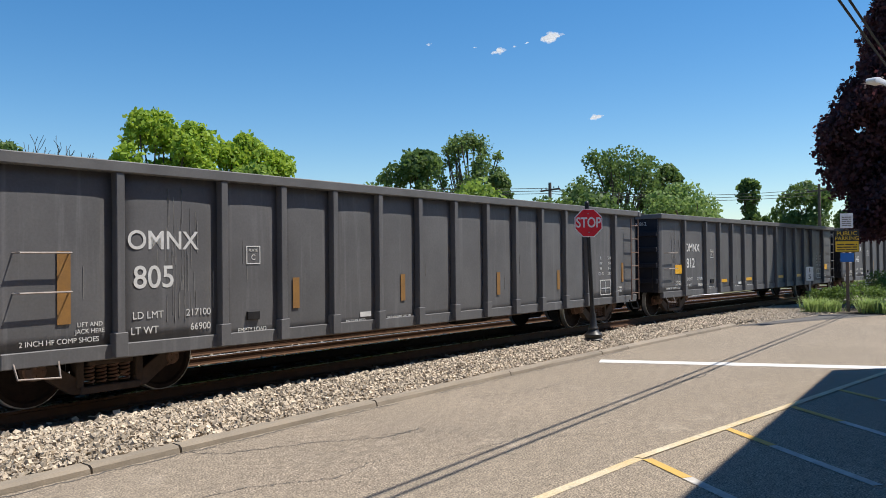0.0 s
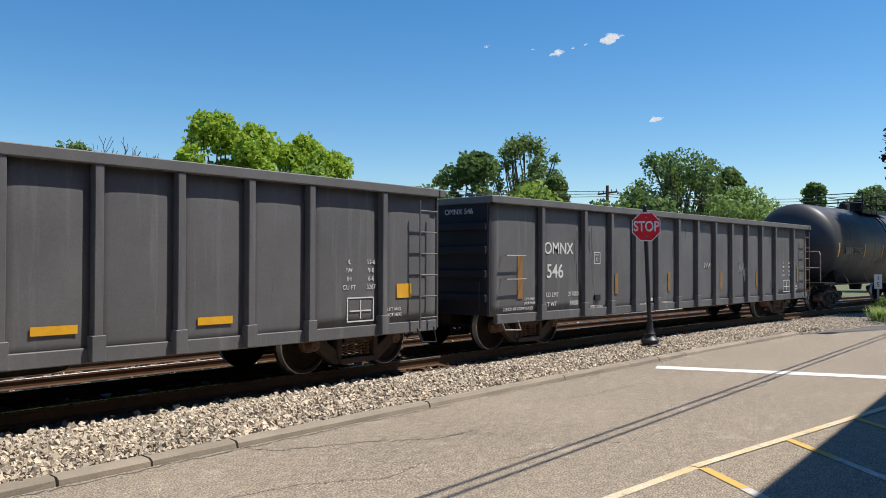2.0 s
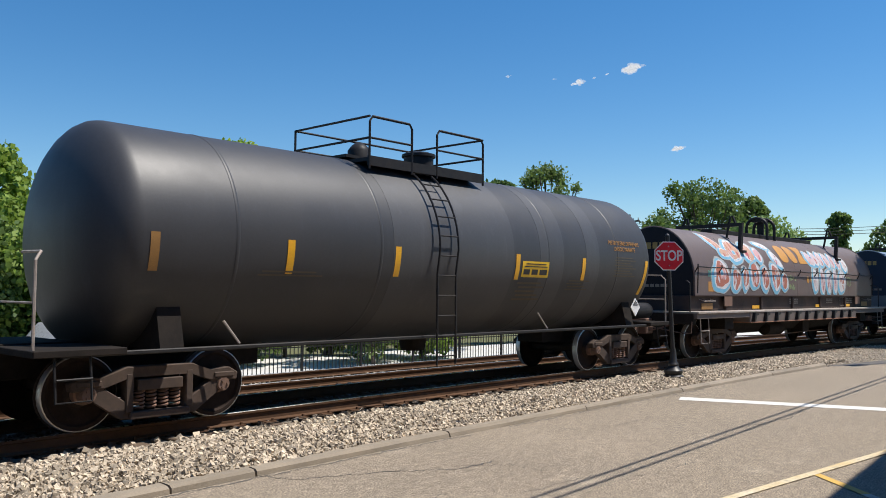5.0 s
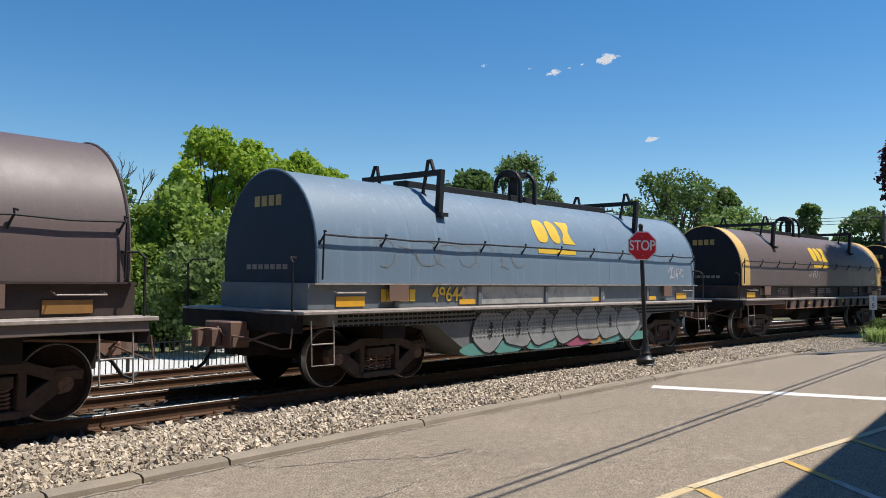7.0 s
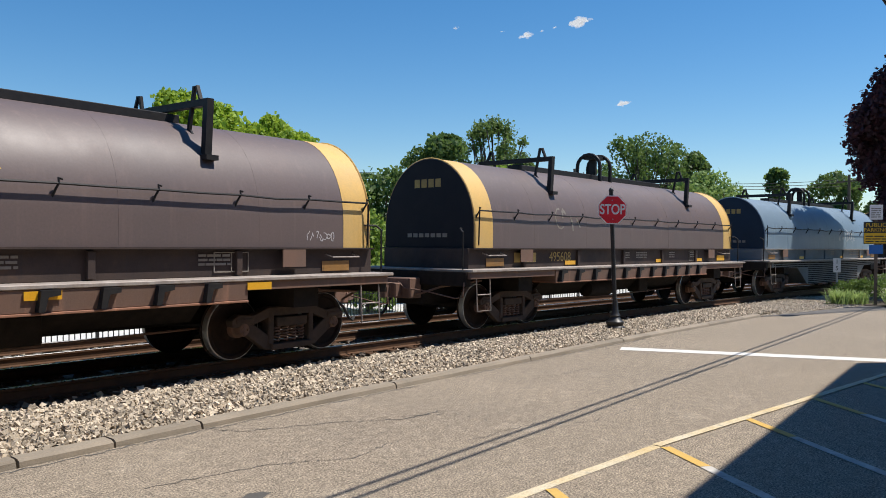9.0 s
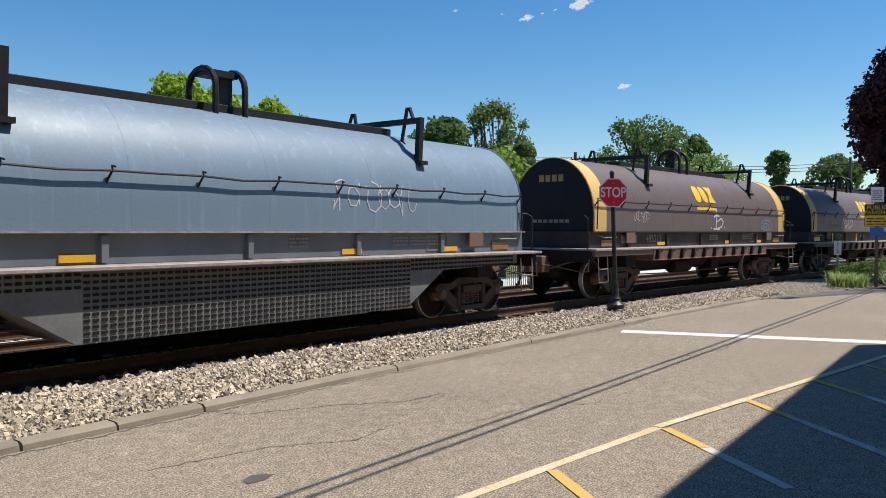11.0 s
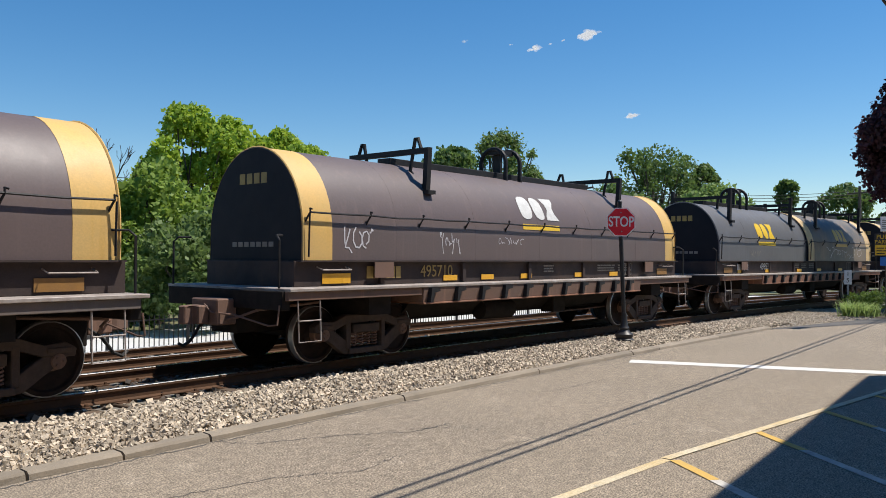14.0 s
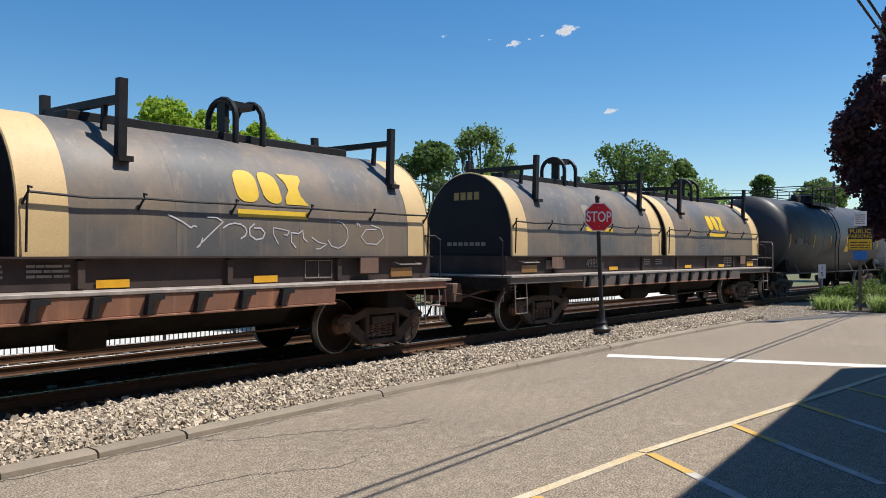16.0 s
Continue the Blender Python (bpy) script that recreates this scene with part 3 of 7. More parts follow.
# ---------- ballast ----------
def stones(places, sizes, rng):
    """Many angular stones as one array of vertices and faces."""
    n = len(places)
    cube = np.array([(-1, -1, -1), (1, -1, -1), (1, 1, -1), (-1, 1, -1), (-1, -1, 1), (1, -1, 1), (1, 1, 1), (-1, 1, 1)], float) * 0.5
    v = cube[None] * (1 + rng.uniform(-.38, .38, (n, 8, 3)))
    v *= (sizes[:, None] * rng.uniform(0.6, 1.25, (n, 3)))[:, None, :]
    q = rng.normal(size=(n, 4))
    q /= np.linalg.norm(q, axis=1)[:, None]
    w, x, y, z = q.T
    r = np.stack([1 - 2 * (y * y + z * z), 2 * (x * y - z * w), 2 * (x * z + y * w), 2 * (x * y + z * w), 1 - 2 * (x * x + z * z), 2 * (y * z - x * w),
                  2 * (x * z - y * w), 2 * (y * z + x * w), 1 - 2 * (x * x + y * y)], -1).reshape(n, 3, 3)
    v = np.einsum("nij,nkj->nki", r, v) + places[:, None, :]
    f = np.array([(0, 3, 2, 1), (4, 5, 6, 7), (0, 1, 5, 4), (1, 2, 6, 5), (2, 3, 7, 6), (3, 0, 4, 7)])
    return v.reshape(-1, 3), (f[None] + 8 * np.arange(n)[:, None, None]).reshape(-1, 4)


rng = np.random.default_rng(4)
spots, size = [], []
for k in range(56000):
    x = 1.2 + 23.5 * rng.random() ** 1.25
    lo, hi = kerb_y(x) + 0.15, C0 + C1 * x + C2 * x * x - 1.12
    t = rng.random()
    y = lo + (hi - lo) * t
    hump = 0.075 + 0.07 * math.sin(math.pi * min(1, t * 1.15)) - 0.15 * max(0, t - 0.6) / 0.4
    spots.append((x, y, hump + rng.uniform(-.035, .012)))
    size.append(rng.uniform(0.02, 0.042))
for k in range(9000):
    x = rng.uniform(22.0, 33.0)
    lo, hi = edge_y(x) + 0.06, C0 + C1 * x + C2 * x * x - 1.3
    spots.append((x, lo + (hi - lo) * rng.random(), 0.01 + rng.uniform(-.01, .012)))
    size.append(rng.uniform(0.015, 0.035))
shaded_spots, shaded_size = [], []
for k in range(13500):
    s = rng.uniform(-1, 34)
    off = rng.choice((rng.uniform(-1.35, 1.6), rng.uniform(1.2, 2.7), rng.uniform(2.2, 6.3)))
    x, y, a = on_line(s, off)
    # band under the train: dirt and the train's shadow share one dark colour
    stained = -0.95 < off < 1.7
    (shaded_spots if stained else spots).append((x, y, (-0.03 if off < 1.9 else -0.26) + rng.uniform(-.03, .015)))
    (shaded_size if stained else size).append(rng.uniform(0.035, 0.075))
vv, ff = stones(np.array(spots), np.array(size), rng)
part("ballast", from_arrays("ballast", vv.tolist(), ff.tolist(), stone_isl), None, track_bed, "pale grey and rust-stained crushed stone ballast")["kind"] = "stuff"
vv, ff = stones(np.array(shaded_spots), np.array(shaded_size), rng)
part("ballast", from_arrays("ballast", vv.tolist(), ff.tolist(), shade_dirt_stone), None, track_bed, "dirty ballast about the rails, darkened for the train's shade")["kind"] = "stuff"
# a filled mound under the loose stones
bm = bmesh.new()
rows = []
for x in np.arange(-14, 25.1, 0.6):
    lo, hi = kerb_y(x) + 0.16, C0 + C1 * x + C2 * x * x - 1.15
    rows.append([bm.verts.new((x, lo + (hi - lo) * t, 0.045 + 0.06 * math.sin(math.pi * min(1, t * 1.15)) - 0.14 * max(0, t - 0.6) / 0.4)) for t in np.linspace(0, 1, 9)])
for p, q in zip(rows, rows[1:]):
    for k in range(8):
        bm.faces.new((p[k], q[k], q[k + 1], p[k + 1]))
part("ballast_shoulder", bm, gravel_soil, track_bed, "packed gravel shoulder under the loose stones")
stone_meshes = []
for k in range(10):
    v, f = stones(np.zeros((1, 3)), np.array([0.046]), rng)
    stone_meshes.append(from_arrays("stone", v.tolist(), f.tolist(), stone_mat))
for k in range(290):
    x = rng.uniform(2.6, 10.5)
    lo, hi = kerb_y(x) + 0.22, C0 + C1 * x + C2 * x * x - 1.7
    y = lo + (hi - lo) * rng.random()
    t = (y - lo) / (hi - lo)
    part("stone", stone_meshes[k % 10], None, track_bed, m=pose(x, y, 0.1 + 0.06 * math.sin(math.pi * min(1, t)), *rng.uniform(0, 360, 3)))


# ---------- freight cars ----------
CARS = []       # (thing, arc offset of its middle, half distance of its trucks)
WHEELSETS = []


def truck_parts():
    """The meshes of a freight truck, centred on the rail level under its pivot."""
    d = {}
    bm = bmesh.new()
    box(bm, -0.2, 0.2, -0.95, 0.95, 0.42, 0.68)
    lathe(bm, [(0.2, 0.68), (0.2, 0.76)], 16)
    d["bolster"] = finish("bolster", bevelled(bm, 0.02), truck_steel)
    bm = bmesh.new()
    prism(bm, [(-1.1, 0.5), (-1.12, 0.6), (-0.98, 0.68), (-0.72, 0.64), (-0.44, 0.76), (0.44, 0.76), (0.72, 0.64), (0.98, 0.68), (1.12, 0.6), (1.1, 0.5), (0.7, 0.52), (0.4, 0.64), (-0.4, 0.64), (-0.7, 0.52)], -0.08, 0.08)
    for sx in (-1, 1):
        prism(bm, [(sx * 1.04, 0.52), (sx * 0.74, 0.54), (sx * 0.34, 0.27), (sx * 0.34, 0.12), (sx * 0.5, 0.13), (sx * 0.82, 0.36)][::sx], -0.065, 0.065)
        box(bm, sx * 0.4 - 0.05, sx * 0.4 + 0.05, -0.085, 0.085, 0.2, 0.68)
        box(bm, sx * 0.9 - 0.15, sx * 0.9 + 0.15, -0.1, 0.05, 0.55, 0.62)
    box(bm, -0.4, 0.4, -0.11, 0.11, 0.12, 0.21)
    box(bm, -0.3, 0.3, -0.1, 0.02, 0.46, 0.6)
    d["side_frame"] = finish("side_frame", bevelled(bm, 0.012), truck_steel)
    bm = bmesh.new()
    turns = [(0.055 * math.cos(a), 0.055 * math.sin(a), 0.22 + 0.23 * a / (2 * math.pi * 5)) for a in np.linspace(0, 2 * math.pi * 5, 50)]
    tube(bm, turns, 0.015, 5)
    d["spring"] = finish("spring", bm, rust_steel, True)
    bm = bmesh.new()
    lathe(bm, [(0.085, -0.09), (0.1, -0.06), (0.1, 0.05), (0.13, 0.06), (0.13, 0.16)], 16, "y")
    for k in range(3):
        a = 2 * math.pi * k / 3
        lathe(bm, [(0.018, -0.11), (0.018, -0.08)], 6, "y", (0.05 * math.cos(a), 0, 0.05 * math.sin(a)))
    d["bearing"] = finish("bearing", bm, rust_steel, True)
    bm = bmesh.new()
    lathe(bm, [(0.08, -0.75), (0.075, 0.75)], 12, "y")
    for s in (-1, 1):
        prof = [(0.11, 0.65), (0.12, 0.72), (0.34, 0.73), (0.4, 0.7), (0.4, 0.68), (0.482, 0.68), (0.484, 0.7), (0.463, 0.715), (0.457, 0.82), (0.444, 0.826), (0.395, 0.825), (0.37, 0.79), (0.18, 0.765), (0.12, 0.83), (0.1, 0.83)]
        n0 = len(bm.faces)
        lathe(bm, [(r, s * h) for r, h in prof], 36, "y")
        bm.faces.ensure_lookup_table()
        for i, f in enumerate(bm.faces[n0:]):
            seg = i // 36
            f.material_index = 1 if seg in (7, 8) else 0
    d["wheelset"] = finish("wheelset", bm, [wheel_mat, wheel_rim], True)
    return d


TRUCK = truck_parts()


def add_truck(car, x):
    t = part("truck", TRUCK["bolster"], None, car, "grimy cast-steel freight truck with two wheelsets", m=pose(x, 0, 0))
    for y in (-1.0, 1.0):
        part("side_frame", TRUCK["side_frame"], None, t, m=pose(0, y, 0))
        for sx in (-0.24, -0.08, 0.08, 0.24):
            part("spring", TRUCK["spring"], None, t, m=pose(sx, y * 1.0, 0))
        for sx in (-0.9, 0.9):
            part("bearing", TRUCK["bearing"], None, t, m=pose(sx, y, 0.457, 0, 0, 0 if y < 0 else 180))
    for sx in (-0.9, 0.9):
        WHEELSETS.append(part("wheelset", TRUCK["wheelset"], None, t, "steel wheels with bright worn treads", m=pose(sx, 0, 0.457)))
    return t


def coupler_mesh():
    bm = bmesh.new()
    box(bm, -0.2, 0.45, -0.09, 0.09, 0.72, 0.92)
    prism(bm, [(0.4, -0.17), (0.55, -0.2), (0.78, -0.08), (0.74, 0.03), (0.6, 0.02), (0.58, 0.14), (0.4, 0.16)], 0.68, 0.96, "z")
    box(bm, -0.45, -0.15, -0.28, 0.28, 0.62, 1.02)
    return finish("coupler", bevelled(bm, 0.018), rust_steel)


COUPLER = coupler_mesh()
HOSE = finish("air_hose", made(tube, [(0.05, -0.32, 0.75), (0.25, -0.34, 0.6), (0.42, -0.3, 0.4), (0.6, -0.22, 0.33), (0.72, -0.15, 0.38)], 0.025, 6), rubber, True)


def add_ends(car, half, reach=0.0):
    for s in (-1, 1):
        part("coupler", COUPLER, None, car, "rusty knuckle coupler", m=pose(s * (half - 0.05 + reach), 0, 0, 0, 0, 0 if s > 0 else 180))
        part("air_hose", HOSE, None, car, m=pose(s * (half - 0.05 + reach), 0, 0, 0, 0, 0 if s > 0 else 180))


def car_thing(name, label, u, half_trucks):
    car = thing(name, label, "freight car", group="train cars")
    CARS.append((car, u, half_trucks))
    return car


def flat(name, car, x0, x1, z0, z1, y, material, label="", thick=0.004):
    """A thin plate on the near side of a car."""
    return part(name, made(box, x0, x1, y - thick, y, z0, z1), material, car, label)


def words(car, text, size, material, x, y, z, name="lettering"):
    return part(name, lettering(text, size, material), None, car, m=pose(x, y, z))


def bars(car, x0, x1, z0, z1, y, material, rows=1, gap=0.4, breaks=3, name="stencil_bar"):
    """Writing too small to read, as plain bars."""
    h = (z1 - z0) / rows
    bm = bmesh.new()
    for r in range(rows):
        x = x0
        while x < x1 - 0.02:
            w = min(random.uniform(0.5, 1.6) * (x1 - x0) / breaks, x1 - x)
            box(bm, x, x + w * 0.88, y - 0.004, y, z0 + r * h, z0 + (r + 1 - gap) * h)
            x += w
    ob = part(name, bm, material, car)
    ob["kind"] = "stuff"
    return ob


def ladder(car, x, width, z0, z1, y, rungs, material, label="", foot=0.0):
    bm = bmesh.new()
    for sx in (0, width):
        tube(bm, [(x + sx, y, z0), (x + sx, y, z1)], 0.016)
    for k in range(rungs):
        z = z0 + foot + (z1 - z0 - foot) * (k + 0.5) / rungs
        tube(bm, [(x, y, z), (x + width, y, z)], 0.012)
    return part("ladder", bm, material, car, label)


# -- high-sided gondola --
GL = 16.5
STAKES = [1.43, 2.97] + [2.97 + 1.062 * k for k in range(1, 11)] + [15.1]
GF = 0.17      # the front end stands this far before the first bay's zero


def gondola(number, u0, seed, tall_bars, label):
    rnd = random.Random(seed)
    car = car_thing("gondola_car", label, u0 + GL / 2, 6.7)
    h = GL / 2
    for s in (-1, 1):
        # side sheet in bays, each bulged between the stakes
        edges = [-GF] + STAKES + [GL]
        for a, b in zip(edges, edges[1:]):
            bm = bmesh.new()
            prev = None
            for k in range(7):
                f = k / 6
                x = a + (b - a) * f
                bulge = 0.02 * min(1.0, 5.0 * min(f, 1 - f))
                low = 0.71 if x < 2.7 or x > GL - 2.7 else 0.62
                arch = 0.07 * math.sin(math.pi * f)
                col = []
                for j, z in enumerate((low, low + 0.2, 1.1, 1.6, 2.1, 2.38 + arch, 2.52 + arch, 2.62 + arch, 2.9)):
                    bl = bulge * (0, 0.7, 1, 1, 1, 1, 0.75, 0.1, 0)[j] + rnd.uniform(-.0015, .0015) * (0 < j < 7)
                    col.append(bm.verts.new((x - h, s * (1.41 + bl), z)))
                if prev:
                    for j in range(8):
                        bm.faces.new((prev[j], col[j], col[j + 1], prev[j + 1]))
                prev = col
            ob = part("side_panel", bm, gond_paint, car, "", True)
            md = ob.modifiers.new("thickness", "SOLIDIFY")
            md.thickness, md.offset = 0.02, 0
        for x in STAKES:
            bm = bmesh.new()
            box(bm, x - h - 0.055, x - h + 0.055, *sorted((s * 1.4, s * 1.535)), 0.8, 2.83)
            box(bm, x - h - 0.085, x - h + 0.085, *sorted((s * 1.4, s * 1.55)), 0.58, 0.88)
            part("stake", bevelled(bm, 0.008), gond_paint, car)
        bm = bmesh.new()
        box(bm, -h - GF - 0.03, h + 0.03, *sorted((s * 1.38, s * 1.55)), 2.83, 2.97)
        part("top_chord", bevelled(bm, 0.012), gond_rim, car, "grey worn top rail")
        bm = bmesh.new()
        box(bm, -h + 0.05, h - 0.05, *sorted((s * 1.36, s * 1.46)), 0.56, 0.74)
        part("side_sill", bevelled(bm, 0.01), gond_paint, car)
    for s in (-1, 1):
        he = h if s > 0 else h + GF
        bm = bmesh.new()
        box(bm, *sorted((s * he, s * (he - 0.06))), -1.43, 1.43, 0.72, 2.85)
        wall = part("end_wall", bevelled(bm, 0.012), gond_end, car, "ribbed black end wall with its shade in the paint")
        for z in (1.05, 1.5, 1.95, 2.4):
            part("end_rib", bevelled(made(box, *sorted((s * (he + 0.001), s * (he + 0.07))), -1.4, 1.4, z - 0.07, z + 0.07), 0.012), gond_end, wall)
        bm = bmesh.new()
        box(bm, *sorted((s * (he - 0.1), s * (he + 0.06))), -1.57, 1.57, 2.83, 2.96)
        part("end_chord", bevelled(bm, 0.012), gond_rim, car)
        bm = bmesh.new()
        tube(bm, [(s * (he + 0.05), -1.3, 0.8), (s * (he + 0.12), -1.3, 0.75), (s * (he + 0.12), -1.3, 1.35), (s * (he + 0.03), -1.3, 1.4)], 0.012)
        part("grab_iron", bm, black_steel, car)
        part("grab_iron", made(tube, [(s * he, 0.3, 1.0), (s * (he + 0.12), 0.32, 1.0), (s * (he + 0.12), 1.28, 1.0), (s * he, 1.3, 1.0)], 0.012), black_steel, car)
    part("floor", made(box, -h + 0.05, h - 0.05, -1.42, 1.42, 0.86, 0.95), under_steel, car)
    part("centre_sill", bevelled(made(box, -h, h, -0.33, 0.33, 0.5, 0.85), 0.01), under_steel, car)
    for x in (-4.2, -2.1, 0, 2.1, 4.2):
        part("cross_bearer", made(box, x - 0.09, x + 0.09, -1.38, 1.38, 0.55, 0.86), under_steel, car)
    part("brake_reservoir", made(lathe, [(0.02, -0.7), (0.2, -0.62), (0.22, -0.5), (0.22, 0.5), (0.2, 0.62), (0.02, 0.7)], 16, "x", (1.5, -0.75, 0.62)), under_steel, car, "", True)
    part("brake_rod", made(tube, [(-5, -0.5, 0.45), (-2, -0.52, 0.4), (4.8, -0.5, 0.45)], 0.018), rust_steel, car)
    for sx in (-6.4, 6.4):
        part("body_bolster", made(box, sx - 0.22, sx + 0.22, -1.35, 1.35, 0.74, 0.9), under_steel, car)
    # near-side furniture
    y = -1.58
    lx = -h + 0.18
    for z in (1.4, 1.85):
        part("grab_iron", made(tube, [(lx, -1.4, z), (lx + 0.03, y + 0.02, z), (lx + 0.62, y + 0.02, z), (lx + 0.65, -1.4, z)], 0.012), worn_edge, car, "bent steel grab iron")
    bm = bmesh.new()
    tube(bm, [(lx, -1.4, 0.72), (lx + 0.02, y + 0.05, 0.45), (lx + 0.5, y + 0.05, 0.42), (lx + 0.52, -1.4, 0.72)], 0.014)
    part("step", bm, worn_edge, car, "bent steel step")
    ladder(car, h - 0.62, 0.44, 0.62, 2.75, y - 0.0, 6, rust_steel if tall_bars else gond_rim, "side ladder of six rungs")
    bm = bmesh.new()
    tube(bm, [(h - 0.6, -1.5, 0.62), (h - 0.58, y, 0.4), (h - 0.2, y, 0.38), (h - 0.18, -1.5, 0.62)], 0.014)
    part("step", bm, black_steel, car)
    add_truck(car, -6.7)
    add_truck(car, 6.7)
    add_ends(car, h + 0.02)
    # stencils
    ys = -1.4435
    words(car, "OMNX", 0.335, stencil, -h + 2.08, ys, 2.0)
    words(car, number, 0.4, stencil, -h + 1.94, ys, 1.53)
    words(car, "LD LMT", 0.13, stencil, -h + 1.85, ys, 1.06)
    words(car, "LT WT", 0.13, stencil, -h + 1.8, ys, 0.87)
    load, tare = {"805": ("217100", "66900"), "546": ("217000", "69000"), "812": ("217200", "66800")}.get(number, ("", ""))
    if load:
        words(car, load, 0.13, stencil, -h + 2.6, ys, 1.06)
        words(car, tare, 0.13, stencil, -h + 2.63, ys, 0.87)
    else:
        bars(car, -h + 2.35, -h + 2.8, 1.01, 1.11, ys, stencil, 1, 0, 3)
        bars(car, -h + 2.45, -h + 2.8, 0.82, 0.92, ys, stencil, 1, 0, 3)
    words(car, "2 INCH HF COMP SHOES", 0.085, stencil, -h + 0.72, ys, 0.82)
    bm = bmesh.new()
    for a, b, c, d in ((0, 0.25, 0, 0.015), (0, 0.25, 0.245, 0.26), (0, 0.015, 0.015, 0.245), (0.235, 0.25, 0.015, 0.245)):
        box(bm, -h + 3.4 + a, -h + 3.4 + b, ys - 0.004, ys, 1.69 + c, 1.69 + d)
    part("stencil_frame", bm, stencil, car)
    words(car, "PLATE", 0.06, stencil, -h + 3.525, ys, 1.885)
    words(car, "C", 0.11, stencil, -h + 3.525, ys, 1.785)
    part("route_card_holder", bevelled(made(box, -h + 3.4, -h + 3.62, ys - 0.03, ys + 0.02, 0.9, 1.02), 0.006), black_steel, car)
    words(car, "EMPTY LOAD", 0.085, stencil, -h + 3.5, ys, 0.76)
    bars(car, -h + 3.25, -h + 3.8, 0.67, 0.7, ys, stencil, 1, 0.1, 4)
    words(car, "RELEASE ROD", 0.075, stencil, -h + 5.62, ys, 0.74)
    flat("label_plate", car, -h + 5.72, -h + 5.98, 0.8, 0.88, ys, stencil)
    words(car, "RETAINING VALVE", 0.075, stencil, -h + 6.7, ys, 0.74)
    bars(car, -h + 8.7, -h + 9.1, 0.7, 0.76, ys, stencil_dim, 2, 0.4, 3)
    rx = h - 1.85
    for k, (a, b) in enumerate((("IL", "52-6"), ("IW", "9-8"), ("IH", "6-6"), ("CU FT", "3267"))):
        words(car, a, 0.1, stencil, rx - 0.25, ys, 1.72 - 0.13 * k)
        words(car, b, 0.1, stencil, rx + 0.22, ys, 1.72 - 0.13 * k)
    bm = bmesh.new()
    for a, b, c, d in ((0, 0.58, 0, 0.02), (0, 0.58, 0.36, 0.38), (0, 0.02, 0, 0.38), (0.56, 0.58, 0, 0.38), (0.06, 0.52, 0.16, 0.18), (0.28, 0.3, 0.05, 0.33)):
        box(bm, rx - 0.3 + a, rx - 0.3 + b, ys - 0.004, ys, 0.8 + c, 0.8 + d)
    part("stencil_frame", bm, stencil, car)
    words(car, "LIFT AND", 0.075, stencil, -h + 1.08, ys, 1.0)
    words(car, "JACK HERE", 0.075, stencil, -h + 1.08, ys, 0.92)
    words(car, "LIFT AND", 0.075, stencil, h - 1.1, ys, 0.96)
    words(car, "JACK HERE", 0.075, stencil, h - 1.1, ys, 0.87)
    words(car, "OMNX " + number, 0.15, stencil, 0, 0, 0).matrix_basis = pose(-h - GF - 0.075, 1.0 - 1.75, 2.68, 0, 0, -90)
    # reflectors
    if tall_bars:
        spots = ((0.68, 0.84, 1.02, 1.87), (4.26, 4.39, 1.02, 1.48), (6.74, 6.86, 1.02, 1.48), (9.74, 9.86, 1.0, 1.46), (12.2, 12.31, 1.02, 1.46), (15.55, 15.66, 1.1, 1.6))
        for a, b, c, d in spots:
            flat("reflector_bar", car, a - h, b - h, c, d, ys - 0.006, amber_dull, "dull orange upright reflector bar")
    else:
        for a, b, c, d in ((0.86, 1.32, 1.24, 1.5), (4.2, 4.73, 0.9, 1.0), (6.42, 6.94, 0.9, 1.0), (9.68, 10.2, 0.91, 1.01), (11.75, 12.28, 0.91, 1.01), (15.45, 15.8, 1.14, 1.37)):
            flat("reflector", car, a - h, b - h, c, d, ys - 0.006, amber, "bright amber reflector plate")
    # pale scratches
    bm = bmesh.new()
    for k in range(12):
        x = rnd.uniform(-h + 0.5, h - 0.8)
        z = rnd.uniform(0.9, 2.4)
        w = rnd.uniform(0.003, 0.008)
        box(bm, x, x + w, ys - 0.001, ys + 0.01, z, z + rnd.uniform(0.06, 0.4))
    part("scratch", bm, lime_dim, car, "pale scratches and drips")
    if number in ("812", "805", "546"):
        bm = bmesh.new()
        for k in range(46):
            x, z = rnd.gauss(-h + {"812": 0.85, "805": 2.3, "546": 3.1}[number], 0.17), rnd.uniform(0.95, 2.25)
            w = rnd.uniform(0.003, 0.012)
            box(bm, x, x + w, ys - 0.001, ys + 0.02, z, z + rnd.uniform(0.1, 0.5))
        part("lime_stain", bm, lime_dim, car, "pale lime streaks down the side")
    if number == "546":
        bm = bmesh.new()
        for x0, pts in ((10.95, [(0, 1.45), (.05, 1.75), (.1, 1.4), (.16, 1.7), (.22, 1.45), (.32, 1.72), (.36, 1.35), (.52, 1.66), (.42, 1.2)]), (8.75, [(0, 1.58), (.06, 1.72), (.13, 1.58), (.2, 1.72), (.26, 1.56), (.34, 1.7)])):
            tube(bm, [(x0 - h + a, ys - 0.004, b) for a, b in pts], 0.014, 4)
        part("graffiti", bm, stencil, car, "white spray-painted scrawl")
    return car


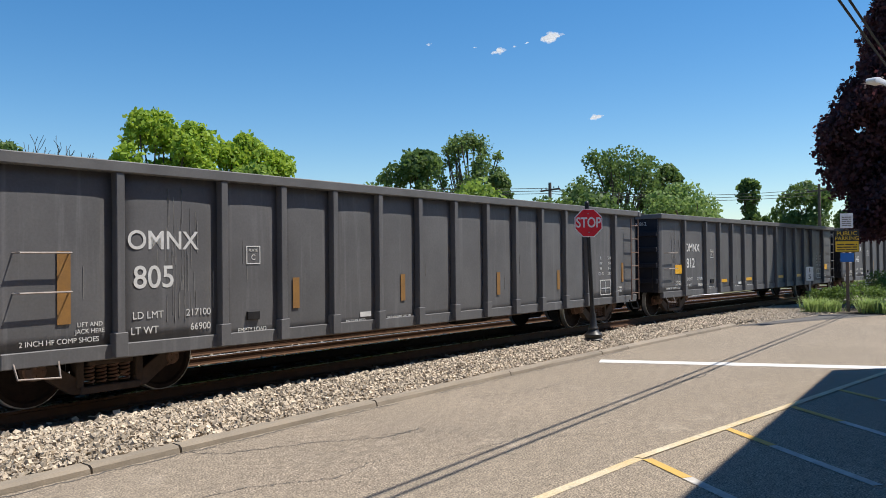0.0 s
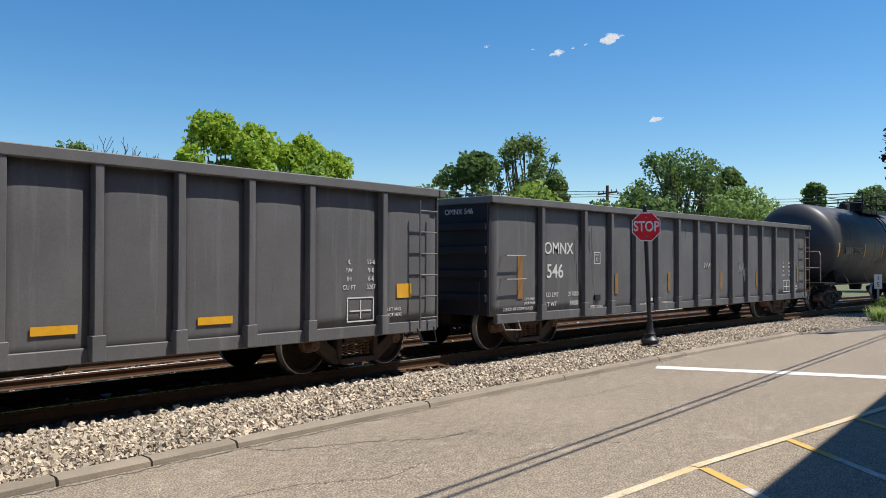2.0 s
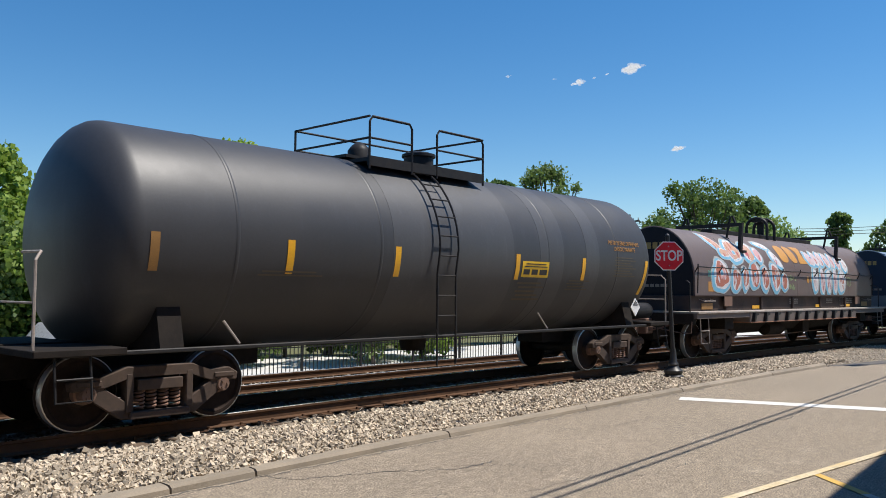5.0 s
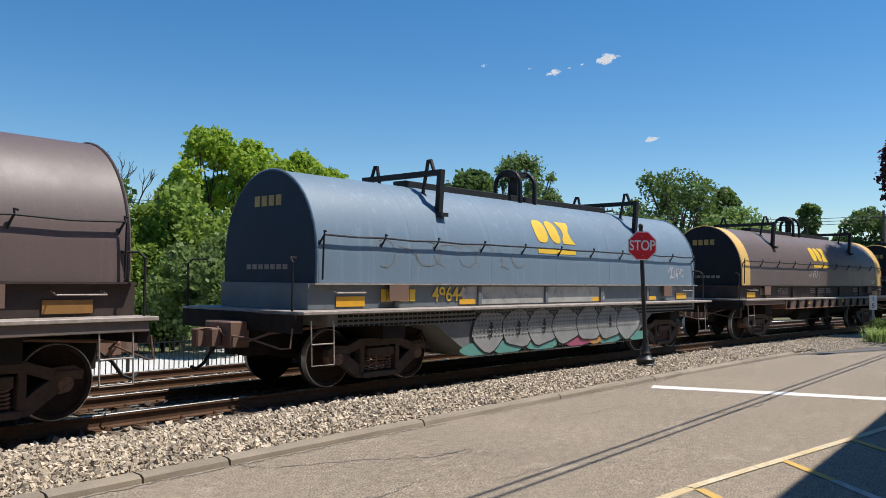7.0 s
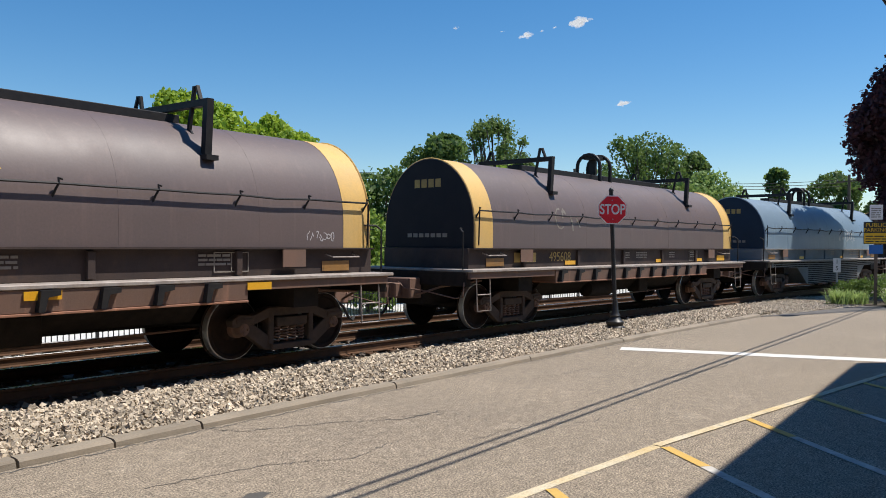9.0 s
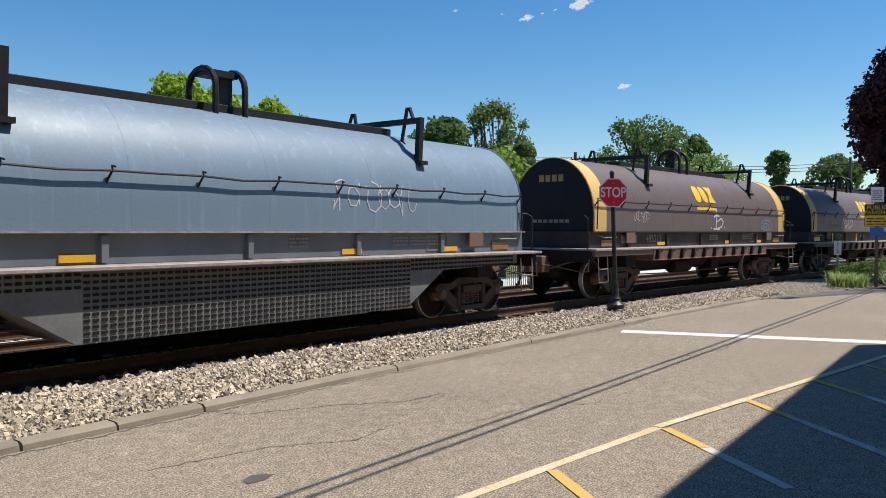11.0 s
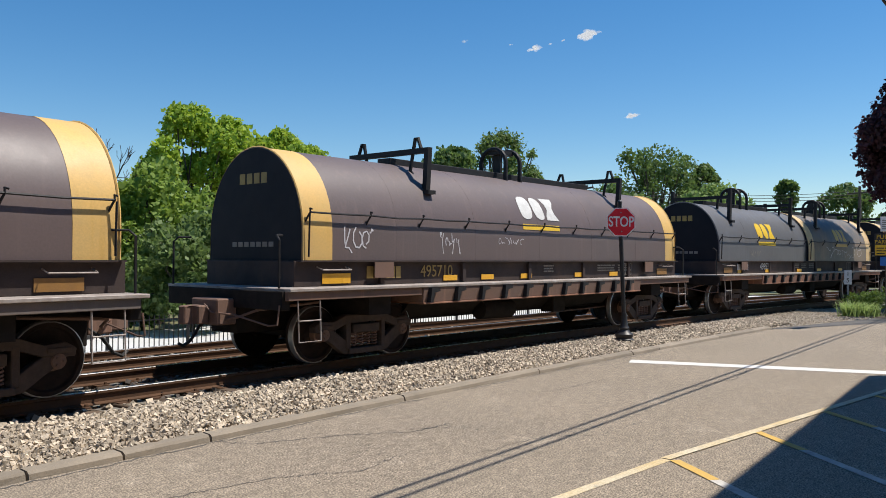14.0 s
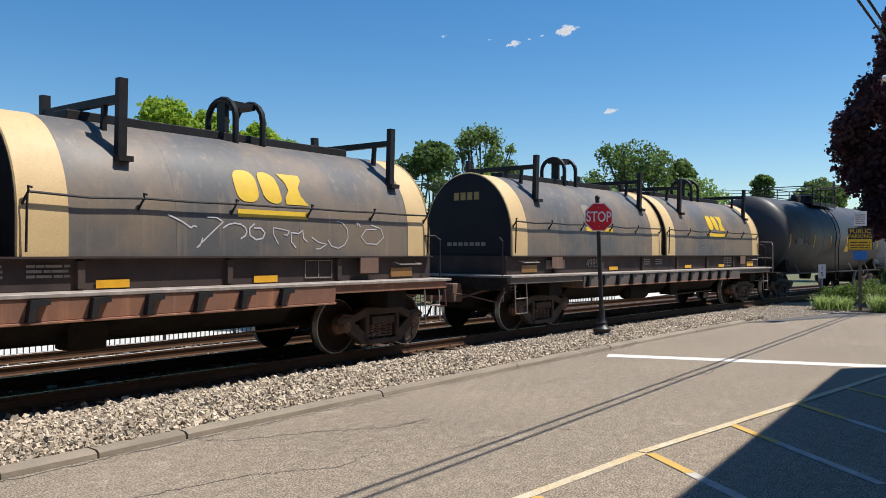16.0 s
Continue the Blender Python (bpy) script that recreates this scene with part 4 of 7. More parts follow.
# -- tank car --
def tank_car(u, paint, seed, label, detail=True, length=13.3, faded=None):
    car = car_thing("tank_car", label, u, 5.55)
    R, zc, hl = 1.52, 2.4, length / 2
    prof = [(0.05, -hl)] + [(R * math.sin(a), -hl + 0.62 * (1 - math.cos(a))) for a in np.linspace(0.12, math.pi / 2, 10)]
    prof += [(R, x) for x in np.linspace(-hl + 1.2, hl - 1.2, 8)] + [(R * math.sin(a), hl - 0.62 * (1 - math.cos(a))) for a in np.linspace(math.pi / 2, 0.12, 10)] + [(0.05, hl)]
    part("tank", made(lathe, prof, 64, "x", (0, 0, zc)), paint, car, "", True)
    for x in (-hl + 1.9, -2.2, 2.2, hl - 1.9):
        part("tank_seam", made(lathe, [(R, x - 0.03), (R + 0.006, x - 0.02), (R + 0.006, x + 0.02), (R, x + 0.03)], 64, "x", (0, 0, zc)), paint, car, "", True)
    if faded:
        for x0, x1, m in ((-1.95, 1.1, faded), (1.9, 2.7, faded), (3.5, 4.0, faded)):
            part("shell_course", made(lathe, [(R, x0), (R + 0.003, x0 + 0.002), (R + 0.003, x1 - 0.002), (R, x1)], 64, "x", (0, 0, zc)), m, car, "weathered paler course of the tank shell", True)
    # sills and running boards
    part("stub_sill", bevelled(made(box, -7.2, -3.6, -0.33, 0.33, 0.62, 1.05), 0.012), under_steel, car)
    part("stub_sill", bevelled(made(box, 3.6, 7.2, -0.33, 0.33, 0.62, 1.05), 0.012), under_steel, car)
    for s in (-1, 1):
        part("side_rail", bevelled(made(box, -6.9, 6.9, *sorted((s * 1.33, s * 1.4)), 0.93, 0.985), 0.012), black_steel, car, "thin black side sill")
        part("end_deck", bevelled(made(box, *sorted((s * 6.2, s * 7.25)), -1.5, 1.5, 0.95, 1.03), 0.008), under_steel, car)
        part("bolster_web", made(prism, [(-1.35, 0.95), (1.35, 0.95), (1.2, 1.55), (-1.2, 1.55)], s * 5.55 - 0.16, s * 5.55 + 0.16, "x"), under_steel, car)
        bm = bmesh.new()
        for yy in (-1.35, 1.35):
            tube(bm, [(s * 7.2, yy, 1.0), (s * 7.2, yy, 2.02), (s * 7.12, yy * 0.95, 2.12), (s * 7.0, yy * 0.3, 2.14)], 0.018)
        tube(bm, [(s * 7.2, -1.35, 1.55), (s * 7.2, 1.35, 1.55)], 0.015)
        part("end_handrail", bm, worn_edge, car, "tall bent end handrail")
        bm = bmesh.new()
        tube(bm, [(s * 7.0, -1.42, 1.0), (s * 7.0, -1.5, 0.45), (s * 6.6, -1.5, 0.45), (s * 6.6, -1.42, 1.0)], 0.016)
        tube(bm, [(s * 7.0, -1.5, 0.7), (s * 6.6, -1.5, 0.7)], 0.014)
        part("step", bm, black_steel, car)
        add_truck(car, s * 5.55)
    for xk in ((-4.6, 2.35) if detail else (-4.6, -2.6, 1.9, 4.2)):
        part("sill_bracket", made(tube, [(xk, -1.36, 1.0), (xk - 0.2, -1.28, 1.3)], 0.018), worn_edge, car)
    part("brake_reservoir", bevelled(made(lathe, [(0.02, 0), (0.17, 0.05), (0.19, 0.12), (0.19, 0.8), (0.17, 0.87), (0.02, 0.92)], 18, "x", (6.15, -0.95, 1.28)), 0.002), black_steel, car, "black brake cylinder on the end deck", True)
    part("outlet_valve", made(lathe, [(0.22, 0.62), (0.25, 0.8), (0.3, 1.05)], 16, "z", (0, 0, 0)), under_steel, car, "", True)
    # dome platform
    zp = zc + R
    bm = bmesh.new()
    box(bm, -2.0, 0.83, -0.95, -0.4, zp - 0.12, zp - 0.06)
    box(bm, -2.0, 0.83, 0.4, 0.95, zp - 0.12, zp - 0.06)
    box(bm, -2.0, -1.7, -0.4, 0.4, zp - 0.0, zp + 0.05)
    box(bm, 0.55, 0.83, -0.4, 0.4, zp - 0.0, zp + 0.05)
    box(bm, -2.0, 0.83, -0.99, -0.93, zp - 0.2, zp - 0.04)
    part("platform", bm, black_steel, car, "dark grating round the dome")
    bm = bmesh.new()
    for x0, x1 in ((-2.0, -1.04), (-0.42, 0.83)):
        tube(bm, [(x0, -0.98, zp - 0.25), (x0, -0.98, zp + 0.52), (x0 + 0.06, -0.98, zp + 0.6), (x1 - 0.06, -0.98, zp + 0.6), (x1, -0.98, zp + 0.52), (x1, -0.98, zp - 0.25)], 0.022)
        tube(bm, [(x0, -0.98, zp + 0.25), (x1, -0.98, zp + 0.25)], 0.018)
    for z in (zp + 0.25, zp + 0.6):
        tube(bm, [(-2.0, -0.98, z), (-2.0, 0.98, z), (0.83, 0.98, z), (0.83, -0.98, z)], 0.02)
    for x in (-2.0, -0.6, 0.83):
        tube(bm, [(x, 0.98, zp - 0.25), (x, 0.98, zp + 0.6)], 0.022)
    part("railing", bm, black_steel, car, "black pipe railing round the platform")
    part("manway", made(lathe, [(0.28, zp - 0.1), (0.28, zp + 0.28), (0.32, zp + 0.29), (0.32, zp + 0.34), (0.2, zp + 0.38)], 24, "z", (0.12, 0, 0)), black_steel, car, "round manway with a lid", True)
    part("valve_housing", made(lathe, [(0.2, zp - 0.1), (0.2, zp + 0.2), (0.14, zp + 0.28), (0.06, zp + 0.34)], 16, "z", (-1.45, -0.1, 0)), black_steel, car, "", True)
    # side ladder, bent over the shell
    arc = [(-math.sin(a) * (R + 0.1), zc + math.cos(a) * (R + 0.1)) for a in np.linspace(0.62, math.pi / 2, 9)]
    pts = arc + [(-1.56, z) for z in (2.0, 1.5, 1.0, 0.5)]
    bm = bmesh.new()
    for x in (-1.0, -0.55):
        tube(bm, [(x, y, z) for y, z in pts], 0.018)
    path = [(Vector((0, *a)), Vector((0, *b))) for a, b in zip(pts, pts[1:])]
    run, acc = 0.33, 0.0
    for a, b in path:
        d = (b - a).length
        while acc <= d:
            p = a.lerp(b, acc / d)
            tube(bm, [(-1.0, p.y, p.z), (-0.55, p.y, p.z)], 0.013)
            acc += run
        acc -= d
    part("ladder", bm, black_steel, car, "black ladder bent over the tank side")

    def on_shell(name, x0, x1, z0, z1, material, lift=0.006, lab="", slant=0.0):
        bm = bmesh.new()
        prev = None
        for k in range(9):
            z = z0 + (z1 - z0) * k / 8
            y = -math.sqrt(max(0.01, (R + lift) ** 2 - (z - zc) ** 2))
            d = slant * (1 - k / 8)
            row = (bm.verts.new((x0 - d, y, z)), bm.verts.new((x1 - d, y, z)))
            if prev:
                bm.faces.new((prev[0], prev[1], row[1], row[0]))
            prev = row
        return part(name, bm, material, car, lab)
    if detail:
        for x in (-5.9, -3.9, -1.85, 1.22, 3.42):
            on_shell("reflector_bar", x - 0.06, x + 0.06, 1.93, 2.4, amber if abs(x) < 5.7 else amber_dull, lab="upright amber reflector bar")
        on_shell("reflector_bar", 5.93, 6.05, 1.66, 2.42, amber, lab="slanting amber reflector bar", slant=0.12)
        on_shell("notice_panel", 1.36, 2.2, 1.98, 2.28, sign_yellow, lab="yellow panel with black bars")
        for a, b, c, d in ((1.41, 1.6, 2.03, 2.13), (1.66, 1.85, 2.03, 2.13), (1.91, 2.15, 2.03, 2.13), (1.42, 2.14, 2.17, 2.19), (1.46, 2.1, 2.22, 2.24)):
            on_shell("notice_bar", a, b, c, d, sign_black, 0.011)
        # cargo name and stencilled data
        for t, z, s in (("METHYLENE DIPHENYL", 2.77, 0.125), ("DIISOCYANATE", 2.64, 0.125)):
            y = -math.sqrt((R + 0.012) ** 2 - (z - zc) ** 2)
            words(car, t, s, logo_orange, 5.05, y, z)
        for x0, x1, z0, z1, r in ((4.6, 5.5, 2.05, 2.5, 8), (1.3, 2.15, 1.55, 1.93, 5), (2.9, 3.7, 1.75, 1.98, 4), (-4.4, -3.3, 1.9, 2.0, 2)):
            for k in range(r):
                z = z0 + (z1 - z0) * k / r
                on_shell("stencil_bar", x0 + 0.06 * (k % 2), x1 - 0.12 * (k % 3), z, z + 0.45 * (z1 - z0) / r, tank_mark, 0.008)
        bm = bmesh.new()
        for q, off in ((0.2, 0.0),):
            prism(bm, [(5.57 - q, 1.38), (5.57, 1.38 - q), (5.57 + q, 1.38), (5.57, 1.38 + q)], -1.47, -1.455)
        part("placard", bm, sign_white, car, "white diamond hazard placard")
        bm = bmesh.new()
        for k in range(5):
            box(bm, 5.46 + 0.05 * k, 5.48 + 0.05 * k, -1.476, -1.471, 1.41, 1.53 - 0.035 * abs(k - 2))
        part("placard_stripe", bm, sign_black, car)
    else:
        words(car, "30982", 0.36, stencil_dim, -4.0, -R - 0.012, 2.17)
        bars(car, -5.3, -4.6, 2.06, 2.3, -R - 0.01, stencil_dim, 1, 0, 4)
        for x in (-5.9, -3.3, -1.35, 0.75, 2.9, 5.3):
            on_shell("reflector_bar", x - 0.045, x + 0.045, 1.95, 2.45, amber, lab="upright amber reflector bar")
        on_shell("notice_panel", 0.55, 1.15, 1.8, 2.02, sign_yellow, lab="small yellow panel")
        for x0 in (-5.2, -1.9, 1.5):
            on_shell("stencil_bar", x0, x0 + 0.9, 1.72, 1.8, tank_mark, 0.008)
    # walkway tread panels painted on the crown
    add_ends(car, 7.15, 0.05)
    return car


# -- coil car --
HL = 13.24
HOOD_W, HOOD_Z0, HOOD_Z1 = 1.2, 1.65, 3.47
HX = 0.25      # the hoods sit a little towards the rear of the frame


def hood_profile(lift=0.0, n=26):
    """Half-round hood section, from the near foot over the crown to the far foot."""
    side = 0.42
    pts = [(-HOOD_W - lift, HOOD_Z0)]
    for a in np.linspace(0, math.pi, n):
        pts.append((-(HOOD_W + lift) * math.cos(a), HOOD_Z0 + side + (HOOD_Z1 - HOOD_Z0 - side + lift) * math.sin(a)))
    return pts + [(HOOD_W + lift, HOOD_Z0)]


def hood_at(q, lift=0.0):
    """The point of the hood's section q metres up from the near foot along the skin."""
    p = hood_profile(lift, 60)
    for a, b in zip(p, p[1:]):
        d = math.hypot(b[0] - a[0], b[1] - a[1])
        if q <= d:
            return a[0] + (b[0] - a[0]) * q / d, a[1] + (b[1] - a[1]) * q / d
        q -= d
    return p[-1]


def skin(x0, x1, lift, closed=True, n=26):
    bm = bmesh.new()
    prof = hood_profile(lift, n)
    nx = max(1, int((x1 - x0) / 1.1))
    rows = [[bm.verts.new((x0 + (x1 - x0) * k / nx, y, z)) for y, z in prof] for k in range(nx + 1)]
    for p, q in zip(rows, rows[1:]):
        for i in range(len(prof) - 1):
            bm.faces.new((p[i], q[i], q[i + 1], p[i + 1]))
    if closed:
        bm.faces.new(rows[0])
        bm.faces.new(rows[-1][::-1])
    return bm


def on_hood(outline, lift):
    """A flat shape given as (x, q) laid on the hood's skin as a fan of small quads."""
    bm = bmesh.new()
    cx = sum(p[0] for p in outline) / len(outline)
    cq = sum(p[1] for p in outline) / len(outline)
    rings = []
    for f in (0.02, 0.35, 0.7, 1.0):
        ring = []
        for x, q in outline:
            y, z = hood_at(max(0.02, cq + (q - cq) * f), lift)
            ring.append(bm.verts.new((HX + cx + (x - cx) * f, y, z)))
        rings.append(ring)
    k = len(outline)
    for a, b in zip(rings, rings[1:]):
        for i in range(k):
            bm.faces.new((a[i], a[(i + 1) % k], b[(i + 1) % k], b[i]))
    bm.faces.new(rings[0])
    return bm


def stroke(pts, width, lift):
    """A painted line on the hood through (x, q) points."""
    bm = bmesh.new()
    prev = None
    fine = []
    for a, b in zip(pts, pts[1:]):
        for k in range(3):
            fine.append((a[0] + (b[0] - a[0]) * k / 3, a[1] + (b[1] - a[1]) * k / 3))
    fine.append(pts[-1])
    for i, (x, q) in enumerate(fine):
        a, b = fine[max(0, i - 1)], fine[min(len(fine) - 1, i + 1)]
        d = math.hypot(b[0] - a[0], b[1] - a[1]) or 1
        nx, nq = -(b[1] - a[1]) / d * width / 2, (b[0] - a[0]) / d * width / 2
        row = []
        for s in (-1, 1):
            y, z = hood_at(max(0.01, q + s * nq), lift)
            row.append(bm.verts.new((HX + x + s * nx, y, z)))
        if prev:
            bm.faces.new((prev[0], prev[1], row[1], row[0]))
        prev = row
    return bm


def join(into, other):
    me = bpy.data.meshes.new("tmp")
    other.to_mesh(me)
    other.free()
    into.from_mesh(me)
    bpy.data.meshes.remove(me)


def emblem(car, x, q, h, material, bar=True, wide=1.0):
    """The railway's emblem as three plain blocks over a bar: one round, one leaning, one waisted."""
    w = h * 0.82 * wide
    disc = [(x - w * 1.06 + 0.5 * w * math.copysign(abs(math.cos(a)) ** 0.7, math.cos(a)), q + 0.5 * h * math.copysign(abs(math.sin(a)) ** 0.7, math.sin(a))) for a in np.linspace(0, 2 * math.pi, 25)[:-1]]
    lean = [(x + w * (0.42 * math.cos(a) - 0.14 * math.sin(a)), q + 0.5 * h * math.copysign(abs(math.sin(a)) ** 0.5, math.sin(a))) for a in np.linspace(0, 2 * math.pi, 25)[:-1]]
    waist = [(x + w * (1.08 + dx), q + h * dq) for dx, dq in ((-.58, .5), (.5, .5), (.5, .32), (.26, .05), (.3, -.2), (.62, -.5), (-.46, -.5), (-.46, -.32), (-.24, -.05), (-.3, .2))]
    for k, outline in enumerate((disc, lean, waist)):
        part("emblem_block", on_hood(outline, 0.0075 + 0.0005 * k), material, car, "railway emblem in plain painted blocks")
    if bar:
        part("emblem_bar", stroke([(x - 1.6 * w, q - 0.82 * h), (x + 1.6 * w, q - 0.82 * h)], h * 0.22, 0.006), logo_yellow, car)


def scrawl(car, x, q, w, h, seed, material, width=0.022, loops=7):
    """Hurried sprayed handwriting: separate looping strokes of uneven size."""
    r = random.Random(seed)
    bm = bmesh.new()
    for k in range(loops):
        cx, step = x + w * k / loops, w / loops
        kind = r.random()
        if kind < 0.45:
            a0, turn = r.uniform(0, 6), r.choice((-1, 1)) * r.uniform(3.5, 7)
            rx, rq = step * r.uniform(0.35, 0.75), h * r.uniform(0.25, 0.5)
            pts = [(cx + step / 2 + rx * math.cos(a0 + turn * t), q + h * 0.45 + rq * math.sin(a0 + turn * t) + 0.15 * h * t) for t in np.linspace(0, 1, 8)]
        else:
            pts = [(cx + step * r.uniform(-.1, 1.1), q + h * r.uniform(-.1, 1.05)) for _ in range(r.choice((3, 4)))]
            pts = [p for a, b in zip(pts, pts[1:]) for p in (a, ((a[0] + b[0]) / 2 + r.uniform(-.1, .1) * step, (a[1] + b[1]) / 2 + r.uniform(-.1, .1) * h))] + [pts[-1]]
        pts = [(a, max(0.03, b)) for a, b in pts]
        join(bm, stroke(pts, width * r.uniform(0.7, 1.1), 0.005 + 0.0002 * k))
    part("graffiti", bm, material, car, "pale spray-painted scrawl")


def coil_car(u0, hoods, label, sill=sill_dark, sill_number="", seed=1, belly=False, number_mat=stencil_dim, skirt=None, marks=((-3.0, 1.32, 0.45, 0.09), (1.6, 1.32, 0.45, 0.09), (4.2, 1.32, 0.45, 0.09))):
    """A steel-coil car. hoods: (start, end, paint, end band or None, darker end-face material, ridge) along the car
    from its hood end.
    """
    rnd = random.Random(seed)
    skirt = skirt or rust_steel
    total = hoods[-1][1]
    inset, shift = (1.55, 0.2) if len(hoods) == 1 else (1.3, 0.4)
    car = car_thing("coil_car", label, u0 + total / 2, total / 2 - inset)
    h = total / 2
    for a, b, paint, band, endm, ridge in hoods:
        x0, x1 = a - h + HX, b - h + HX
        hood = part("hood", skin(x0, x1, 0.0), paint, car, "", True)
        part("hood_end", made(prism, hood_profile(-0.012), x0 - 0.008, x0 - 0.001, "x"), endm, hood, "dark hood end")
        if band:
            part("end_band", skin(x0, x0 + 0.62, 0.005, False), band, hood, "pale yellow band round the hood end", True)
            part("end_band", skin(x1 - 0.62, x1, 0.005, False), band, hood, "pale yellow band round the hood end", True)
        for xe in (x0 + 0.02, x1 - 0.02):
            part("hood_rim", made(tube, [(xe, y, z) for y, z in hood_profile(0.008)], 0.018, 5), paint if not band else band, hood)
        for xe in np.arange(x0 + 2.1, x1 - 1.5, 2.2):
            part("hood_seam", made(tube, [(xe, y, z) for y, z in hood_profile(0.0)], 0.0022, 4), paint, hood)
        # lashing rail with clips
        bm = bmesh.new()
        q0 = 0.74
        xs = np.linspace(x0 + 0.12, x1 - 0.12, max(4, int((x1 - x0) / 1.15)))
        cable = []
        for i, xe in enumerate(xs):
            y, z = hood_at(q0, 0.085)
            cable.append((xe, y, z))
            if i + 1 < len(xs):
                cable.append(((xe + xs[i + 1]) / 2, y, z - rnd.uniform(0.0, 0.03)))
        tube(bm, cable, 0.016, 5)
        for xe in xs:
            y, z = hood_at(q0, 0.0)
            tube(bm, [(xe - 0.05, y + 0.01, z - 0.2), (xe - 0.02, y - 0.06, z - 0.06), (xe, y - 0.09, z + 0.0), (xe, y - 0.085, z + 0.06), (xe + 0.05, y - 0.07, z + 0.05)], 0.016, 5)
        tube(bm, [(x0 + 0.1, -HOOD_W - 0.05, HOOD_Z0 + 0.05), (x0 + 0.1, -HOOD_W - 0.07, HOOD_Z0 + 0.72)], 0.016, 5)
        tube(bm, [(x1 - 0.1, -HOOD_W - 0.05, HOOD_Z0 + 0.05), (x1 - 0.1, -HOOD_W - 0.07, HOOD_Z0 + 0.72)], 0.016, 5)
        part("lashing_rail", bm, black_steel, hood, "thin dark rail with clips along the hood")
        # lifting frames
        mid = (x0 + x1) / 2
        nudge = {11: 0.15, 12: 0.07, 13: -0.1, 14: 0.1, 15: -0.12, 16: 0.15, 17: 0.3, 18: 0.15}.get(seed, 0.3 if a > 1 else 0.2)
        reach = (x1 - x0) * (0.275 if len(hoods) == 1 else 0.35)
        for s in (-1, 1):
            xb = mid + s * reach + nudge
            bm = bmesh.new()
            box(bm, xb - 0.1, xb + 0.1, -1.1, -0.86, 2.86, 2.93)
            for sy in (-1, 1):
                if sy > 0:
                    box(bm, xb - 0.1, xb + 0.1, 0.86, 1.1, 2.86, 2.93)
                if len(hoods) == 1:
                    prism(bm, [(sy * 1.0, 2.88), (sy * 0.9, 2.88), (sy * 0.95, 3.72), (sy * 1.05, 3.72)][::sy], xb - 0.055, xb + 0.055, "x")
                    tube(bm, [(xb, sy * 0.55, 3.3), (xb, sy * 0.68, 3.92), (xb, sy * 0.74, 3.92), (xb, sy * 0.84, 3.68)], 0.034, 4)
                    tube(bm, [(xb, sy * 0.95, 2.98), (xb, sy * 0.72, 3.1), (xb, sy * 0.58, 3.3)], 0.03, 5)
                else:
                    prism(bm, [(sy * 1.0, 2.88), (sy * 0.9, 2.88), (sy * 0.93, 3.93), (sy * 1.03, 3.93)][::sy], xb - 0.06, xb + 0.06, "x")
                    tube(bm, [(xb, sy * 0.55, 3.28), (xb, sy * 0.58, 3.66)], 0.045, 4)
                    tube(bm, [(xb, sy * 0.95, 2.96), (xb, sy * 0.7, 3.1), (xb, sy * 0.55, 3.3)], 0.03, 5)
            box(bm, xb - 0.05, xb + 0.05, -0.98, 0.98, 3.62, 3.72)
            part("lifting_frame", bm, black_steel, hood, "black steel lifting frame over the hood")
        if ridge:
            part("ridge_walk", bevelled(made(box, mid - reach, mid + reach, -0.17, 0.17, 3.45, 3.58), 0.01), black_steel, hood, "dark ridge along the hood crown")
        nudge = 0.02 if seed == 11 else nudge
        bm = bmesh.new()
        for xx in (mid + nudge - 0.32, mid + nudge + 0.22):
            tube(bm, [(xx, -0.34, 3.4)] + [(xx, -0.34 * math.cos(a), 3.82 + 0.3 * math.sin(a)) for a in np.linspace(0, math.pi, 9)] + [(xx, 0.34, 3.4)], 0.05, 8)
        box(bm, mid + nudge - 0.32, mid + nudge + 0.22, -0.16, 0.16, 4.0, 4.1)
        box(bm, mid - 0.04, mid + 0.04, -0.1, 0.1, 3.5, 4.08)
        part("lifting_loop", bm, black_steel, hood, "paired black lifting loops", True)
    # underbody
    part("side_sill", bevelled(made(box, -h - 0.1 + HX, h + 0.1 + HX, -1.15, 1.15, 1.24, 1.64), 0.008), sill, car, "dark side sill under the hood")
    part("hood_seat", made(box, -h - 0.05 + HX, h + 0.05 + HX, -1.26, 1.26, 1.625, 1.648), worn_edge if belly else sill, car)
    part("deck", bevelled(made(box, -h - 0.3, h + 0.4, -1.62, 1.62, 1.19, 1.24), 0.008), worn_edge, car, "deck edge worn to pale metal")
    if not belly:
        part("skirt", bevelled(made(prism, [(-1.605, 1.19), (1.605, 1.19), (1.585, 0.93), (-1.585, 0.93)], -h + 2.6, h - 2.6, "x"), 0.008), skirt, car, "weathered skirt under the deck")
        part("skirt_lip", bevelled(made(box, -h + 2.6, h - 2.6, -1.61, 1.61, 0.9, 0.93), 0.006), rust_red, car, "rust-red lower lip of the skirt")
        part("end_skirt", bevelled(made(box, -h - 0.3, -h + 2.59, -1.58, 1.58, 1.06, 1.19), 0.008), skirt, car)
        part("end_skirt", bevelled(made(box, h - 2.59, h + 0.3, -1.58, 1.58, 1.06, 1.19), 0.008), skirt, car)
        for k in range(int((total - 5.2) / 0.72)):
            x = -h + 2.75 + 0.72 * k
            for sy in (-1, 1):
                bm = bmesh.new()
                prism(bm, [(x - 0.02, 1.18), (x + 0.2, 1.18), (x + 0.2, 1.12), (x + 0.06, 1.1), (x + 0.02, 0.94), (x - 0.05, 0.94)], *sorted((sy * 1.588, sy * 1.68)))
                part("gusset", bm, black_steel, car)
    else:
        bm = bmesh.new()
